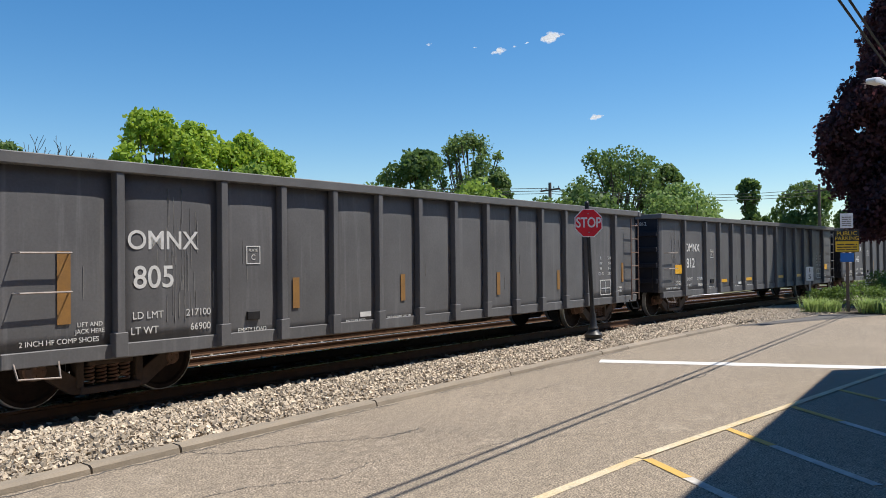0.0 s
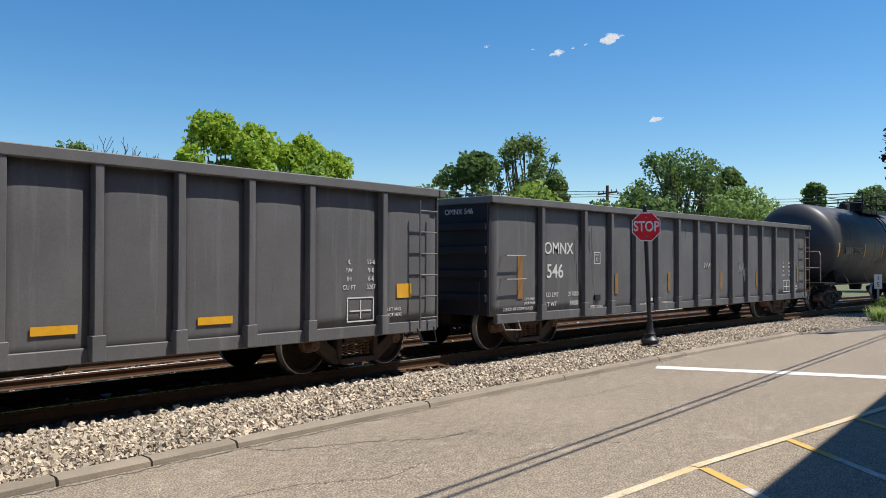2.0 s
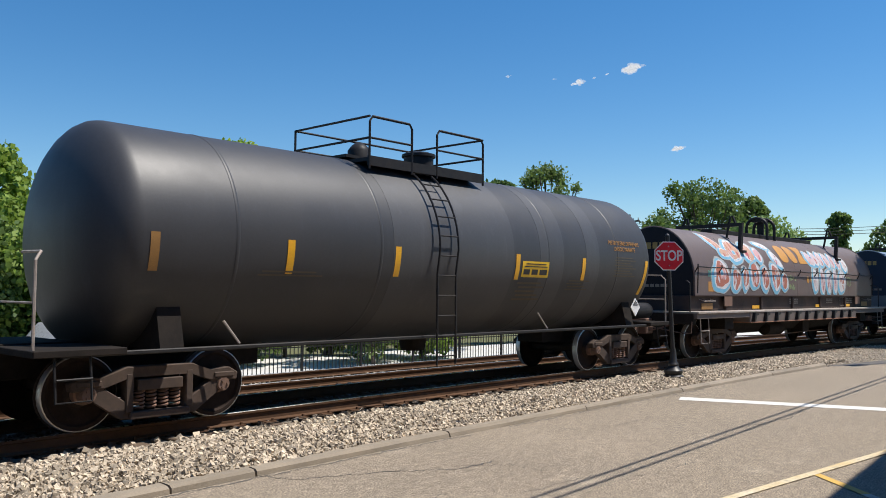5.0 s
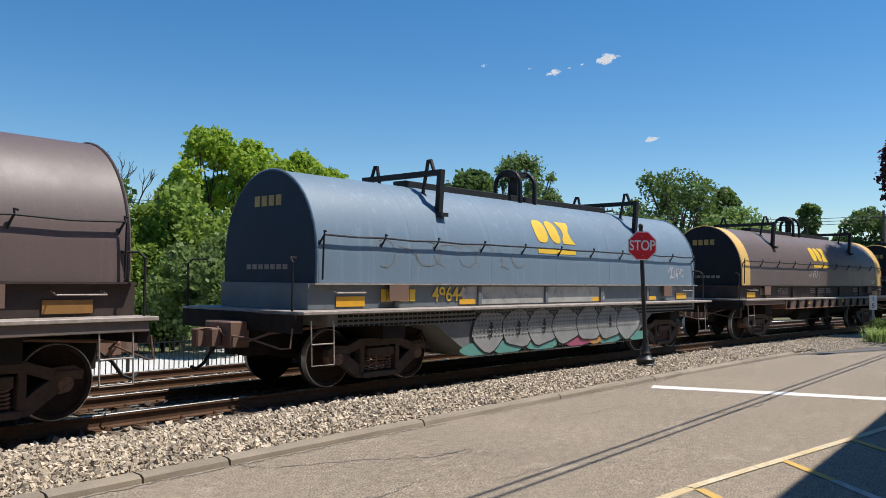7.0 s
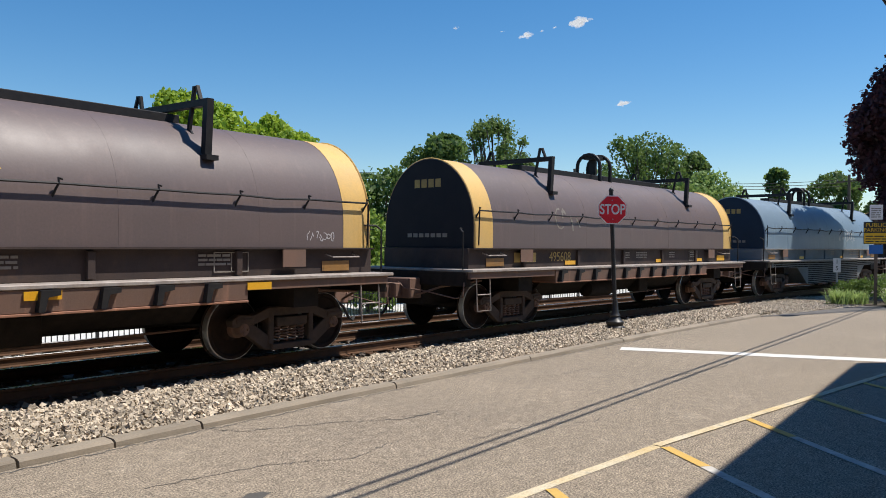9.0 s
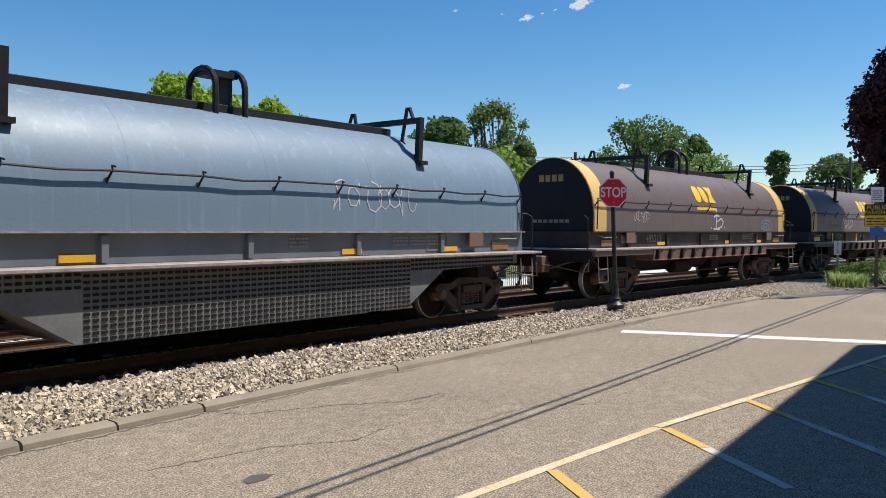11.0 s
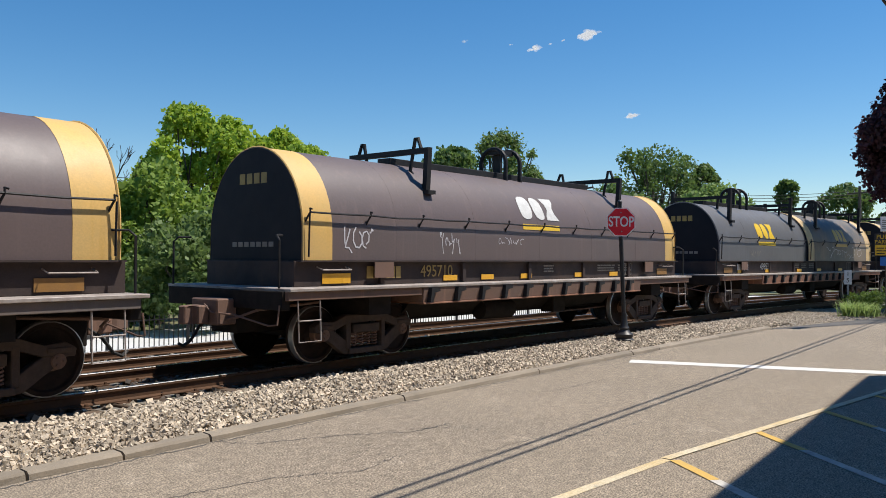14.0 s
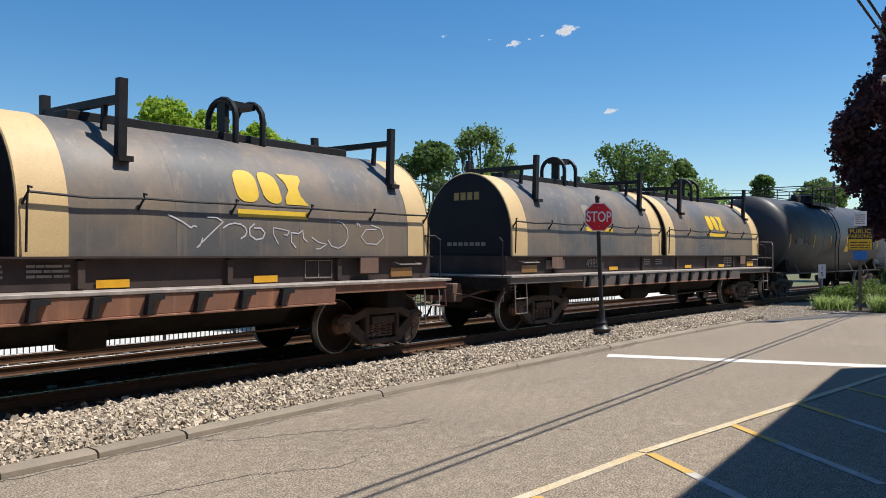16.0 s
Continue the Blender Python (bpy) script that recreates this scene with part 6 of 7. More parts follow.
# ---------- roadside things ----------
def stop_sign():
    base = Vector((16.3, 6.8, 0.1))
    sign = thing("stop_sign", "red octagonal stop sign on a leaning black post", "stop sign", pose(*base, 0, 0, -52))
    # local x runs along the sign's face, local -y looks at the road
    lean = -0.038
    bm = bmesh.new()
    tube(bm, [(0, 0, 0.35), (lean * 2.75, 0, 2.95)], 0.045, 12)
    lathe(bm, [(0.05, 2.94), (0.055, 2.96), (0.04, 3.0), (0.01, 3.02)], 12, "z", (lean * 2.75, 0, 0))
    part("post", bm, pole_black, sign, "black round post", True)
    bm = bmesh.new()
    lathe(bm, [(0.2, -0.06), (0.21, 0.0), (0.21, 0.06), (0.17, 0.09), (0.19, 0.13), (0.19, 0.17), (0.13, 0.22), (0.1, 0.27), (0.115, 0.3), (0.075, 0.36), (0.06, 0.55), (0.052, 0.62)], 24)
    part("base", bm, pole_black, sign, "fluted cast base in stepped rings", True)
    def octagon(r):
        return [(r * math.cos(math.pi / 8 + k * math.pi / 4), r * math.sin(math.pi / 8 + k * math.pi / 4)) for k in range(8)]
    zc, R = 2.545, 0.327
    cx = lean * (zc - 0.2)
    bm = bmesh.new()
    prism(bm, [(cx + x, zc + z) for x, z in octagon(R)], -0.062, -0.056)
    plate = part("sign_plate", bm, sign_white, sign, "red octagon with a white rim")
    bm = bmesh.new()
    prism(bm, [(cx + x, zc + z) for x, z in octagon(R * 0.93)], -0.0665, -0.0625)
    part("sign_face", bm, sign_red, plate)
    ob = part("lettering", lettering("STOP", 0.3, sign_white), None, plate, "white capital letters", m=pose(cx, -0.0685, zc) @ Matrix.Diagonal((0.76, 1, 1.0, 1)))
    bm = bmesh.new()
    for z in (zc - 0.2, zc + 0.2):
        lathe(bm, [(0.014, -0.075), (0.014, -0.066)], 8, "y", (lean * (z - 0.2), 0, z))
    part("bolt", bm, grey_steel, plate)


stop_sign()


def parking_sign():
    s = thing("parking_sign", "black and yellow public parking sign on a dark post", "parking sign", pose(29.6, 3.4, 0.0, 0, 0, -83))
    part("post", bevelled(made(box, -0.05, 0.05, -0.04, 0.04, -0.1, 3.2), 0.006), wood_pole, s, "square dark post")
    plate = part("sign_plate", bevelled(made(box, -0.36, 0.36, -0.06, -0.045, 2.0, 2.72), 0.004), sign_black, s, "black sign board")
    part("lower_panel", made(box, -0.34, 0.34, -0.066, -0.061, 2.02, 2.36), sign_yellow, plate, "yellow lower panel")
    words(plate, "PUBLIC", 0.19, sign_yellow, 0, -0.064, 2.61)
    words(plate, "PARKING", 0.17, sign_yellow, 0, -0.064, 2.45)
    bars(plate, -0.3, 0.3, 2.06, 2.32, -0.067, sign_black, 3, 0.6, 3, "notice_bar")
    part("blue_plate", bevelled(made(box, -0.2, 0.2, -0.06, -0.045, 1.68, 1.97), 0.004), sign_blue, s, "small blue plate")
    wp = part("white_plate", bevelled(made(box, -0.19, 0.19, -0.06, -0.045, 2.79, 3.27), 0.004), sign_white, s, "small white plate")
    bars(wp, -0.14, 0.14, 2.86, 3.2, -0.062, stencil_dim, 5, 0.55, 2, "notice_bar")


parking_sign()


def mile_post():
    s = thing("mile_post", "small white numbered post plate beside the track", "mile post", pose(31.6, 4.85, 0, 0, 0, -81))
    part("post", bevelled(made(box, -0.035, 0.035, -0.03, 0.03, -0.1, 1.5), 0.004), grey_steel, s)
    p = part("number_plate", bevelled(made(box, -0.12, 0.12, -0.05, -0.032, 1.0, 1.5), 0.004), sign_white, s, "white plate with black figures")
    words(p, "1", 0.22, sign_black, 0, -0.053, 1.37)
    words(p, "5", 0.22, sign_black, 0, -0.053, 1.14)


mile_post()


# ---------- plants ----------
def leaves(name, blobs, count, size, material, seed, spread=0.35, flat_n=False):
    """A crown of small leaf quads crowded on uneven clumps: blobs are (centre, radius)."""
    r = np.random.default_rng(seed)
    c = np.array([b[0] for b in blobs])
    rad = np.array([b[1] for b in blobs])
    w = rad ** 2
    pick = r.choice(len(blobs), count, p=w / w.sum())
    d = r.normal(size=(count, 3))
    d /= np.linalg.norm(d, axis=1)[:, None]
    d[:, 2] = np.where(d[:, 2] < -0.8, -d[:, 2], d[:, 2])
    rr = rad[pick] * (1 - spread * r.random(count) ** 1.5 + 0.12 * r.normal(size=count))
    p = c[pick] + d * rr[:, None]
    a = r.normal(size=(count, 3)) + d * 0.6
    u = np.cross(a, r.normal(size=(count, 3)))
    u /= np.linalg.norm(u, axis=1)[:, None]
    v = np.cross(a / np.linalg.norm(a, axis=1)[:, None], u)
    s = size * r.uniform(0.55, 1.3, count)[:, None]
    q = np.stack([p - u * s * 0.5, p + v * s * 0.38, p + u * s * 0.5 + v * s * 0.06, p - v * s * 0.38], 1).reshape(-1, 3)
    f = np.arange(count * 4).reshape(-1, 4)
    return from_arrays(name, q.tolist(), f.tolist(), material)


def limbs(bm, base, blobs, trunk, fork, seed):
    r = random.Random(seed)
    top = Vector(base) + Vector((r.uniform(-.2, .2), r.uniform(-.2, .2), fork))
    pts = [Vector(base) + Vector((0, 0, -0.3)), Vector(base).lerp(top, 0.5) + Vector((r.uniform(-.1, .1), 0, 0)), top]
    for k, (p, q) in enumerate(zip(pts, pts[1:])):
        tube(bm, [p, q], trunk * (1, 0.8)[k], 8)
    for c, rad in blobs:
        c = Vector(c)
        mid = top.lerp(c, 0.5) + Vector((r.uniform(-.4, .4), r.uniform(-.4, .4), r.uniform(0, .5)))
        tube(bm, [top, top.lerp(mid, 0.5), mid], trunk * 0.42, 5)
        tube(bm, [mid, mid.lerp(c, 0.6), c], trunk * 0.2, 4)


def tree(name, label, az, dist, top, width, bottom, material, count, size, seed, clumps=16, lean=0.0, trunk=0.22, spread=0.4, fine=1.0):
    """A broad tree at a bearing and distance, with an uneven crown of clumps."""
    r = random.Random(seed)
    x, y = dist * math.cos(radians(az)), dist * math.sin(radians(az))
    ob = thing(name, label, "tree", group="trees")
    blobs = []
    hz = (top - bottom) / 2
    for k in range(int(clumps * 1.7)):
        a, t = r.uniform(0, 2 * math.pi), r.uniform(-1, 1)
        ring = math.sqrt(max(0.0, 1 - t * t)) ** 0.8 * r.uniform(0.35, 1.0)
        rad = fine * width * (r.uniform(0.07, 0.145) if bottom > 0.8 else r.uniform(0.11, 0.19))
        z = bottom + hz + t * (hz - rad * 0.7)
        blobs.append(((x + (width / 2 - rad * 0.7) * ring * math.cos(a) + lean * t, y + (width / 2 - rad * 0.7) * ring * math.sin(a), z), rad))
    blobs.append(((x, y, top - width * 0.14), width * 0.15))
    bm = bmesh.new()
    limbs(bm, (x, y, -0.6), blobs, trunk, max(0.6, bottom * 0.75), seed)
    part("trunk", bm, bark, ob, "grey-brown trunk and limbs", True)
    part("crown", leaves("crown", blobs, count, size, material, seed, spread), None, ob)
    return ob


tree("maple_tree", "broad bright green maple in full leaf", 52.4, 52, 11.0, 8.6, 3.0, leaf_maple, 15000, 0.33, 1, 22)
tree("maple_tree", "bright green maple with spreading clumps", 46.6, 53, 9.9, 6.8, 3.0, leaf_maple, 10000, 0.33, 2, 20)
tree("broadleaf_tree", "mid-green tree behind the train", 35.0, 60, 9.9, 6.8, 2.5, leaf_oak, 9000, 0.33, 3, 18)
tree("ash_tree", "tall thin-leaved grey-green ash tree", 31.2, 66, 12.2, 7.2, 3.0, leaf_ash, 9500, 0.25, 4, 46, spread=1.0, fine=0.85)
tree("broadleaf_tree", "low green tree behind the train", 28.9, 62, 8.4, 4.0, 2.0, leaf_ash, 4500, 0.34, 5, 9)
tree("oak_tree", "large dark green oak with open gaps", 20.6, 78, 12.3, 11.5, 4.5, leaf_oak, 9000, 0.3, 6, 34, spread=0.8, fine=0.8)
tree("oak_tree", "dark green oak beside a larger one", 17.6, 80, 10.6, 6.2, 3.5, leaf_oak, 7500, 0.38, 7, 16)
tree("locust_tree", "feathery light green tree", 16.2, 62, 7.3, 8.5, 1.8, leaf_light, 9500, 0.28, 8, 20, spread=0.6)
tree("broadleaf_tree", "small rounded dark green tree", 12.2, 72, 8.3, 3.6, 2.0, leaf_oak, 5500, 0.34, 9, 20, spread=0.7, fine=1.25)
tree("broadleaf_tree", "dark green tree far along the line", 8.8, 88, 9.2, 7.2, 2.0, leaf_oak, 8000, 0.38, 10, 16, fine=1.3)
tree("broadleaf_tree", "dark green tree far along the line", 5.4, 92, 9.6, 6.5, 2.0, leaf_oak, 7000, 0.38, 11, 16, fine=1.3)
tree("broadleaf_tree", "dense green tree behind the fence", 68.5, 31, 6.9, 5.6, 0.7, leaf_fence, 9000, 0.26, 12, 13)
tree("broadleaf_tree", "dense green tree behind the fence", 61.5, 33, 6.3, 5.0, 0.7, leaf_oak, 8000, 0.26, 13, 12)
tree("broadleaf_tree", "green tree behind the fence", 54.5, 34, 5.6, 6.0, 0.5, leaf_fence, 9000, 0.26, 14, 13)
tree("broadleaf_tree", "green tree behind the fence", 46.5, 33, 5.4, 5.6, 0.5, leaf_fence, 9000, 0.26, 15, 13)
tree("broadleaf_tree", "green tree behind the fence", 38.5, 36, 5.2, 6.0, 0.5, leaf_oak, 8000, 0.26, 16, 12)
tree("broadleaf_tree", "green tree behind the fence", 30.5, 42, 5.6, 6.5, 0.5, leaf_fence, 7000, 0.28, 17, 12)
tree("broadleaf_tree", "green tree behind the fence", 23.5, 50, 6.0, 7.0, 0.5, leaf_oak, 7000, 0.3, 18, 12)
tree("broadleaf_tree", "dense green tree behind the fence", 64.5, 29, 4.6, 6.5, 0.3, leaf_fence, 11000, 0.24, 21, 16)
tree("broadleaf_tree", "dense green tree behind the fence", 71.5, 28, 4.4, 6.0, 0.3, leaf_oak, 10000, 0.24, 22, 16)
tree("broadleaf_tree", "tall green tree behind the fence", 76, 34, 7.5, 6.5, 0.7, leaf_fence, 8000, 0.28, 19, 13)


for k in range(13):
    az = 40.0 + 3.1 * k
    tree("hedge_bush", "dense green bush at the edge of the lot", az, 30.0 - 2.4 * math.sin(k * 1.9), 3.0 + 0.7 * math.sin(k * 2.3), 4.6, -0.5, (leaf_fence, leaf_ash, leaf_shrub)[k % 3], 7000, 0.2, 70 + k, 12, trunk=0.08)


def copper_beech():
    """A dense cone-shaped beech that hangs low over the planting bed."""
    r = random.Random(20)
    x, y = 36.5, 2.1
    ob = thing("copper_beech_tree", "dense copper beech with dark purple leaves", "tree", group="trees")
    blobs = []
    for k in range(130):
        z = 3.0 + 9.4 * (k / 129) ** 0.95
        reach = float(np.interp(z, (3.0, 4.9, 6.6, 8.7, 10.6, 12.6), (2.45, 3.15, 3.4, 2.3, 1.35, 0.45)))
        a = k * 2.4
        rad = r.uniform(0.6, 0.95)
        ring = max(0.0, reach - rad * 0.8) * (1.0, 0.95, 0.3, 0.65)[k % 4] * r.uniform(0.9, 1.06)
        blobs.append(((x + ring * math.cos(a), y + ring * math.sin(a), z), rad))
    bm = bmesh.new()
    limbs(bm, (x, y, -0.2), blobs[::5], 0.34, 3.0, 20)
    part("trunk", bm, bark, ob, "smooth grey trunk and limbs", True)
    part("crown", leaves("crown", blobs, 150000, 0.2, leaf_beech, 20, 0.85), None, ob)


copper_beech()


def bare_tree():
    r = random.Random(8)
    ob = thing("bare_tree", "leafless grey tree with fine upright branches", "tree")
    x, y = 50 * math.cos(radians(58.8)), 50 * math.sin(radians(58.8))
    bm = bmesh.new()
    tube(bm, [(x, y, -0.3), (x, y, 3.5)], 0.16, 7)

    def grow(p, d, length, rad, depth):
        q = p + d * length
        tube(bm, [p, p.lerp(q, 0.5) + Vector((r.uniform(-.1, .1), r.uniform(-.1, .1), 0)), q], rad, 4)
        if depth:
            for k in range(3 if depth > 1 else 4):
                grow(p.lerp(q, r.uniform(0.55, 1)), (d + Vector((r.uniform(-.6, .6), r.uniform(-.6, .6), r.uniform(0, .5)))).normalized(), length * r.uniform(0.5, 0.75), rad * 0.6, depth - 1)
    for k in range(6):
        a = k * 1.05
        grow(Vector((x, y, 2.6 + 0.15 * k)), Vector((math.cos(a) * 0.55, math.sin(a) * 0.55, 1)).normalized(), r.uniform(2.2, 3.0), 0.06, 3)
    part("crown", bm, bark, ob)


bare_tree()


def shrub(x, y, w, h, seed, label):
    r = random.Random(seed)
    ob = thing("shrub", label, "shrub", group="shrubs")
    blobs = [((x + r.uniform(-.35, .35) * w, y + r.uniform(-.35, .35) * w, h * r.uniform(0.4, 0.7)), h * r.uniform(0.28, 0.4)) for _ in range(9)]
    bm = bmesh.new()
    for c, rad in blobs[:5]:
        tube(bm, [(x, y, -0.1), ((x + c[0]) / 2, (y + c[1]) / 2, h * 0.3), c], 0.02, 4)
    part("stems", bm, bark, ob)
    part("foliage", leaves("foliage", blobs, 2600, 0.07, leaf_shrub, seed, 0.5), None, ob)


shrub(31.0, 4.3, 1.3, 0.85, 31, "rounded green shrub by the parking sign")
shrub(31.3, 3.2, 1.5, 0.95, 32, "rounded green shrub by the parking sign")
shrub(31.2, 1.9, 1.4, 0.9, 33, "rounded green shrub by the parking sign")
shrub(33.0, 2.6, 1.8, 1.3, 34, "taller dark green shrub")


def grass_clump(x, y, h, seed):
    r = np.random.default_rng(seed)
    ob = thing("grass_clump", "yellow-green ornamental grass with arching blades", "ornamental grass", group="grass clumps")
    v, f = [], []
    for k in range(260):
        a, out = r.uniform(0, 6.28), r.uniform(0.15, 0.75) * h * 1.1
        b = np.array((x + 0.15 * r.normal(), y + 0.15 * r.normal(), -0.05))
        t = b + np.array((math.cos(a) * out, math.sin(a) * out, h * r.uniform(0.55, 1.05)))
        m = (b + t) / 2 + np.array((0, 0, 0.22 * h))
        w = np.array((-math.sin(a), math.cos(a), 0)) * 0.012
        i = len(v)
        v += [(b - w).tolist(), (b + w).tolist(), (m + w).tolist(), (m - w).tolist(), t.tolist()]
        f += [(i, i + 1, i + 2, i + 3), (i + 3, i + 2, i + 4)]
    part("tuft", from_arrays("tuft", v, f, leaf_grass), None, ob)


for k, (x, y, h) in enumerate(((29.5, 4.45, 0.6), (29.7, 4.0, 0.55), (29.6, 2.75, 0.65), (29.5, 2.35, 0.55), (29.7, 1.6, 0.6))):
    grass_clump(x, y, h, 60 + k)
bm = bmesh.new()
pv = [bm.verts.new((x, y, 0.03)) for x, y in ((29.2, 4.75), (29.1, 0.4), (36, -1.0), (37, 3.4), (33, 4.75))]
bm.faces.new(pv)
tagged(new("planting_bed", finish("planting_bed", bm, mat("dark_mulch", (0.06, 0.045, 0.035), 0.95, 0, (0.09, 0.07, 0.05), 8, 0.8, 30, 0.8))), "dark mulched planting bed", "planting bed", kind="structure")


# ---------- fence, lot and wires ----------
fence = thing("fence", "black steel picket fence along the second track", "fence")
picket_mesh = finish("picket", made(box, -0.009, 0.009, -0.009, 0.009, 0.0, 1.05), black_steel)
fpost_mesh = finish("post", made(box, -0.03, 0.03, -0.03, 0.03, -0.1, 1.15), black_steel)
s = -2.0
k = 0
while s < 34:
    x, y, a = on_line(s, 6.6)
    if k % 16 == 0:
        part("post", fpost_mesh, None, fence, m=pose(x, y, -0.57, 0, 0, math.degrees(a)))
    else:
        part("picket", picket_mesh, None, fence, m=pose(x, y, -0.57, 0, 0, math.degrees(a)))
    s += 0.125
    k += 1
for z in (-0.42, 0.38):
    pts = [on_line(s, 6.6) for s in np.arange(-2, 34.1, 1.0)]
    part("rail", made(tube, [(x, y, z) for x, y, a in pts], 0.018, 4), black_steel, fence)


def parked_car(x, y, turn, paint, label, tall):
    c = thing("parked_car", label, "car", pose(x, y, -0.6, 0, 0, turn), group="parked cars")
    bm = bmesh.new()
    h = 1.05 if not tall else 1.15
    prism(bm, [(-2.2, 0.35), (-2.25, 0.75), (-2.0, 0.95), (-1.1, h - 0.05), (1.1, h - 0.03), (2.05, 0.85), (2.25, 0.6), (2.2, 0.35)], -0.88, 0.88)
    body = part("body", bevelled(bm, 0.05, 2), paint, c, "", True)
    bm = bmesh.new()
    top = 1.5 if not tall else 1.8
    prism(bm, [(-2.0 if tall else -1.3, h - 0.1), (-1.8 if tall else -0.8, top), (0.5, top), (1.15, h - 0.1)], -0.78, 0.78)
    part("cabin", bevelled(bm, 0.05, 2), paint, c, "", True)
    for sy in (-0.785, 0.785):
        for x0, x1 in ((-1.55 if tall else -0.9, -0.35), (-0.25, 0.65)):
            part("side_window", made(box, x0, x1, sy - 0.008, sy + 0.008, h - 0.02, top - 0.12), glass_dark, c)
    for wx in (-1.4, 1.4):
        for wy in (-0.84, 0.84):
            w = part("wheel", made(lathe, [(0.2, -0.1), (0.32, -0.1), (0.33, -0.06), (0.33, 0.06), (0.32, 0.1), (0.2, 0.1)], 18, "y"), rubber, c, "", True, pose(wx, wy, 0.33))
            part("rim", made(lathe, [(0.19, -0.104), (0.16, -0.09), (0.04, -0.095), (0.04, 0.095), (0.16, 0.09), (0.19, 0.104)], 14, "y"), grey_steel, w, "", True)


parked_car(12.0, 23.0, 8, plain("silver_car_paint", (0.5, 0.51, 0.52), 0.3, 0.3), "silver parked car behind the fence", False)


def wire(name, a, b, sag, r, label):
    a, b = Vector(a), Vector(b)
    pts = [a.lerp(b, t) - Vector((0, 0, sag * 4 * t * (1 - t))) for t in np.linspace(0, 1, 17)]
    tagged(new(name, finish(name, made(tube, pts, r, 5), rubber)), label, "overhead wire", group="overhead wires")


def utility_pole(x, y, h, arm_turn, label):
    p = thing("utility_pole", label, "utility pole", pose(x, y, -0.1), group="utility poles")
    part("pole", made(lathe, [(0.15, -0.3), (0.14, h * 0.5), (0.11, h)], 12), wood_pole, p, "round brown timber pole", True)
    arm = part("crossarm", bevelled(made(box, -1.2, 1.2, -0.05, 0.05, h - 0.6, h - 0.48), 0.008), wood_pole, p, m=pose(0, 0, 0, 0, 0, arm_turn))
    for k in (-1.1, -0.5, 0.5, 1.1):
        part("insulator", made(lathe, [(0.03, h - 0.48), (0.05, h - 0.42), (0.03, h - 0.36), (0.04, h - 0.32)], 10, "z", (k, 0, 0)), grey_steel, arm, "", True)
    return p


utility_pole(54.2, 25.8, 7.6, 60, "brown timber utility pole with a crossarm behind the train")
utility_pole(74.0, 10.5, 8.0, 60, "brown timber utility pole beside the line")
for k in range(3):
    wire("wire", (4, 59 + k, 6.9 + 0.25 * k), (54.2 + 0.5 * k, 25.8 + 0.4 * k, 6.7 + 0.25 * k), 0.7, 0.022, "dark overhead wire behind the train")
    wire("wire", (54.2 + 0.5 * k, 25.8 + 0.4 * k, 6.7 + 0.25 * k), (74.0, 10.5 + 0.4 * k, 7.0 + 0.25 * k), 0.5, 0.022, "dark overhead wire behind the train")
# roadside pole with the street lamp, and the two wires over the road
rp = utility_pole(31.0, 0.6, 9.0, 90, "timber utility pole carrying the street lamp")
lamp = thing("street_lamp", "white cobra-head street lamp on a thin steel arm", "street lamp")
part("arm", made(tube, [(31.0, 0.6, 6.0), (29.5, 0.95, 6.5), (27.6, 1.6, 6.78), (26.4, 2.05, 6.8)], 0.03, 8), grey_steel, lamp, "", True)
bm = bmesh.new()
prism(bm, [(-0.42, 0.02), (-0.36, 0.1), (-0.1, 0.13), (0.3, 0.08), (0.34, 0.0), (0.1, -0.05), (-0.36, -0.06)], -0.14, 0.14)
part("lamp_head", bevelled(bm, 0.03, 2), sign_white, lamp, "white lamp head", True, pose(26.1, 2.15, 6.8, 0, 0, -20))
wire("wire", (-42, 3.36, 5.3), (31.0, 0.9, 6.1), 0.2, 0.022, "black overhead wire along the road")
wire("wire", (-42, 3.51, 5.3), (31.0, 1.05, 6.15), 0.2, 0.022, "black overhead wire along the road")

# the building beside the road, whose shade lies on the parking bays
bld = thing("building", "plain two-storey brick building beside the parking bays", "building", kind="structure")
HB = 7.5
bx1, by1 = 14.7 + SUN_SLOPE.x * HB, 1.97 + SUN_SLOPE.y * HB
bm = bmesh.new()
for x0, x1, y0, y1 in ((-30, bx1, by1 - 0.3, by1), (-30, bx1, -16, -15.7), (-30, -29.7, -15.7, by1 - 0.3), (bx1 - 0.3, bx1, -15.7, by1 - 0.3)):
    box(bm, x0, x1, y0, y1, -0.2, HB - 0.25)
part("wall", bm, brick_mat, bld)
part("roof", bevelled(made(box, -30.0, bx1, -16.0, by1, HB - 0.25, HB), 0.02), roof_mat, bld)


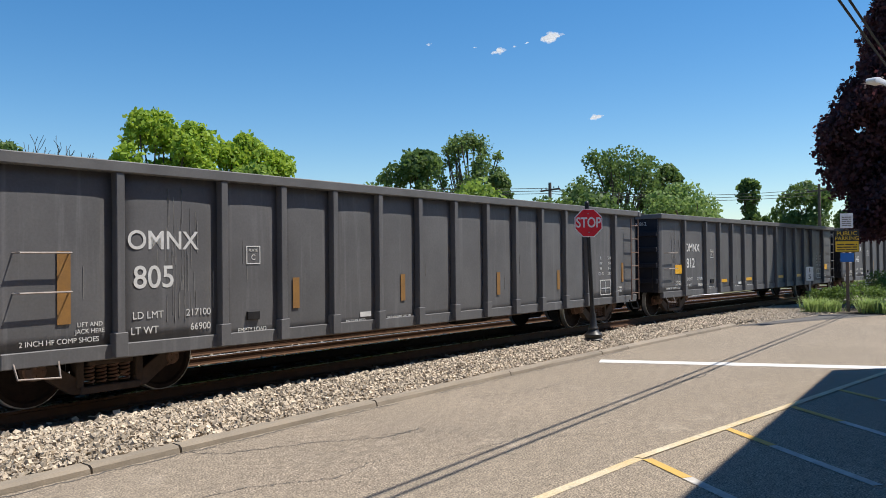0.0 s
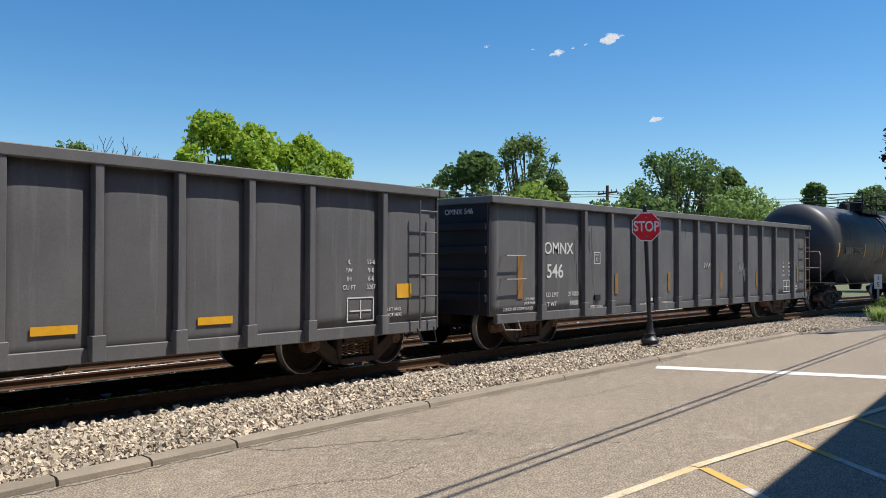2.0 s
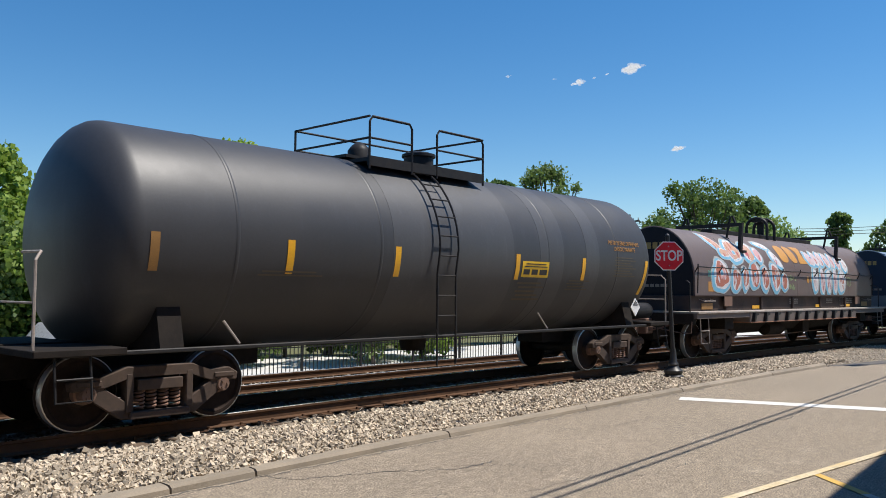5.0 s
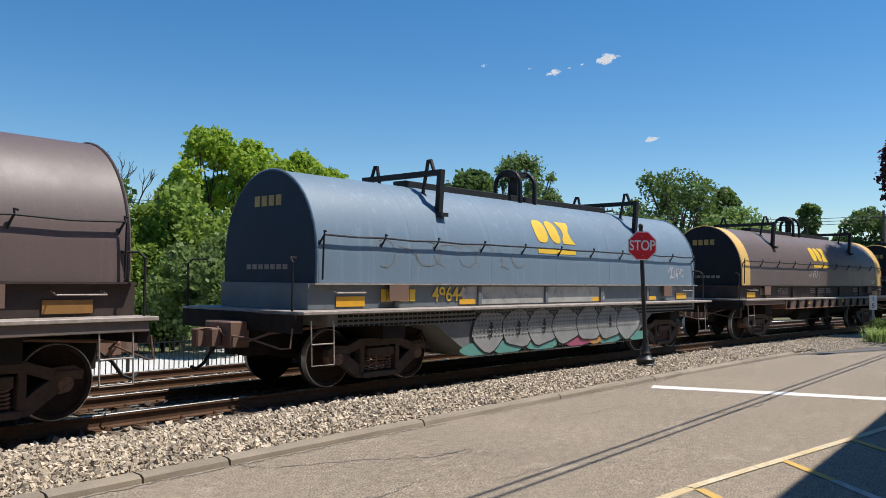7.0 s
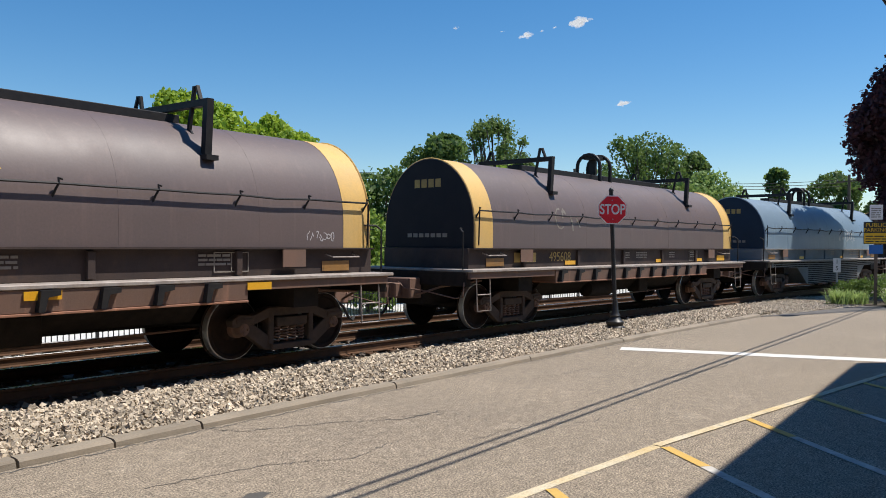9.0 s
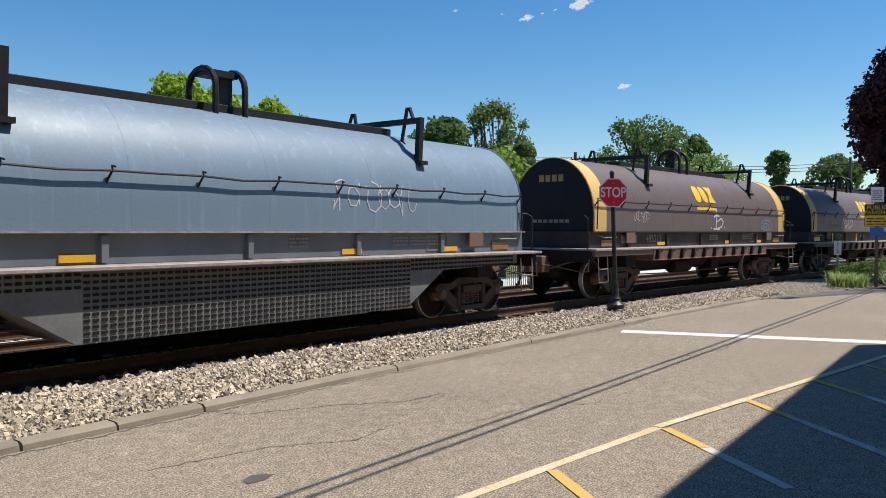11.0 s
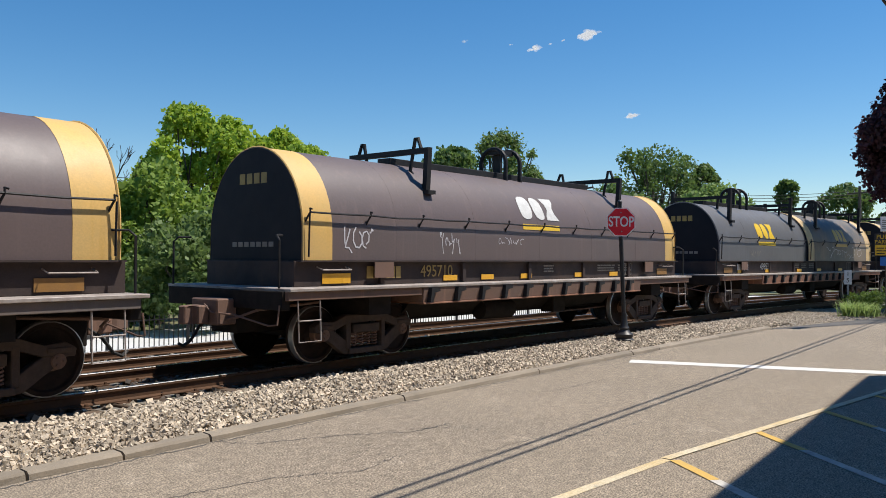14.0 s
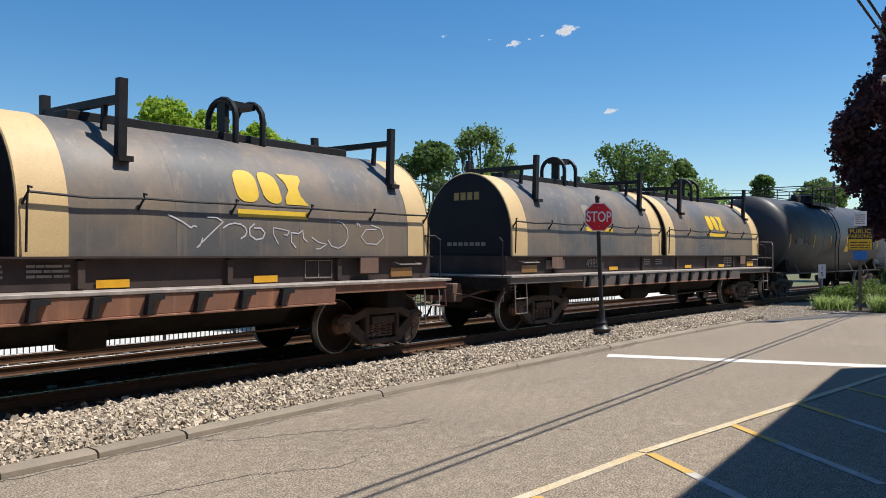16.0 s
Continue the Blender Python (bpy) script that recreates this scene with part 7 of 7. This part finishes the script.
# ---------- clouds ----------
def cloud(az, tan, width, seed, label, thin=1.0):
    """Many small overlapping puffs, thin at the edges."""
    r = random.Random(seed)
    d = 3000.0
    c = Vector((d * math.cos(radians(az)), d * math.sin(radians(az)), d * tan))
    side = Vector((-math.sin(radians(az)), math.cos(radians(az)), 0))
    bm = bmesh.new()
    for k in range(int(70 * thin)):
        t = max(-1, min(1, r.gauss(0, 0.42)))
        rad = width * (0.04 + 0.1 * (1 - t * t)) * r.uniform(0.45, 1.0)
        p = c + side * (t * width * 0.5) + Vector((0, 0, r.gauss(0.02, 0.075) * width * (1.1 - abs(t)) - 0.1 * width * t))
        bmesh.ops.create_icosphere(bm, subdivisions=2, radius=rad, matrix=Matrix.Translation(p) @ Matrix.Diagonal((1, 1, r.uniform(0.5, 0.8), 1)))
    for v in bm.verts:
        v.co += Vector(noise.noise_vector(v.co * 0.11)) * width * 0.045
    ob = thing("cloud", label, "cloud", group="clouds")
    part("puff", bm, cloud_mat, ob, "", True)


cloud(25.2, 0.272, 92, 1, "small white fair-weather cloud")
cloud(22.2, 0.172, 54, 2, "small round white cloud")
cloud(28.9, 0.258, 62, 3, "thin small white cloud", 0.5)
cloud(26.9, 0.267, 20, 4, "tiny wisp of white cloud", 0.3)
cloud(27.8, 0.263, 18, 5, "tiny wisp of white cloud", 0.3)
cloud(33.8, 0.268, 30, 6, "faint wisp of white cloud", 0.14)
cloud(30.6, 0.263, 22, 7, "faint wisp of white cloud", 0.14)


# ---------- movement ----------
def gone(t):
    """How far the train has run after t seconds."""
    return 14.205 * t - 0.02601 * t * t + 0.00066 * t ** 3


def motions():
    for car, u, reach in CARS:
        rows = []
        for k in range(33):
            t = 0.5 * k
            s = u - gone(t)
            x0, y0, _ = on_line(s - reach)
            x1, y1, _ = on_line(s + reach)
            rows.append((t, pose((x0 + x1) / 2, (y0 + y1) / 2, RAIL_Z, 0, 0, math.degrees(math.atan2(y1 - y0, x1 - x0)))))
        walk(car, rows)
    # wheels turn as they roll; a row for each picture keeps the turn under a quarter
    times = [k / FPS for k in range(16 * FPS + 1)]
    for w in WHEELSETS:
        c = w.matrix_basis.translation.copy()
        walk(w, [(t, Matrix.Translation(c) @ Matrix.Rotation(-gone(t) / 0.457, 4, "Y")) for t in times])


motions()
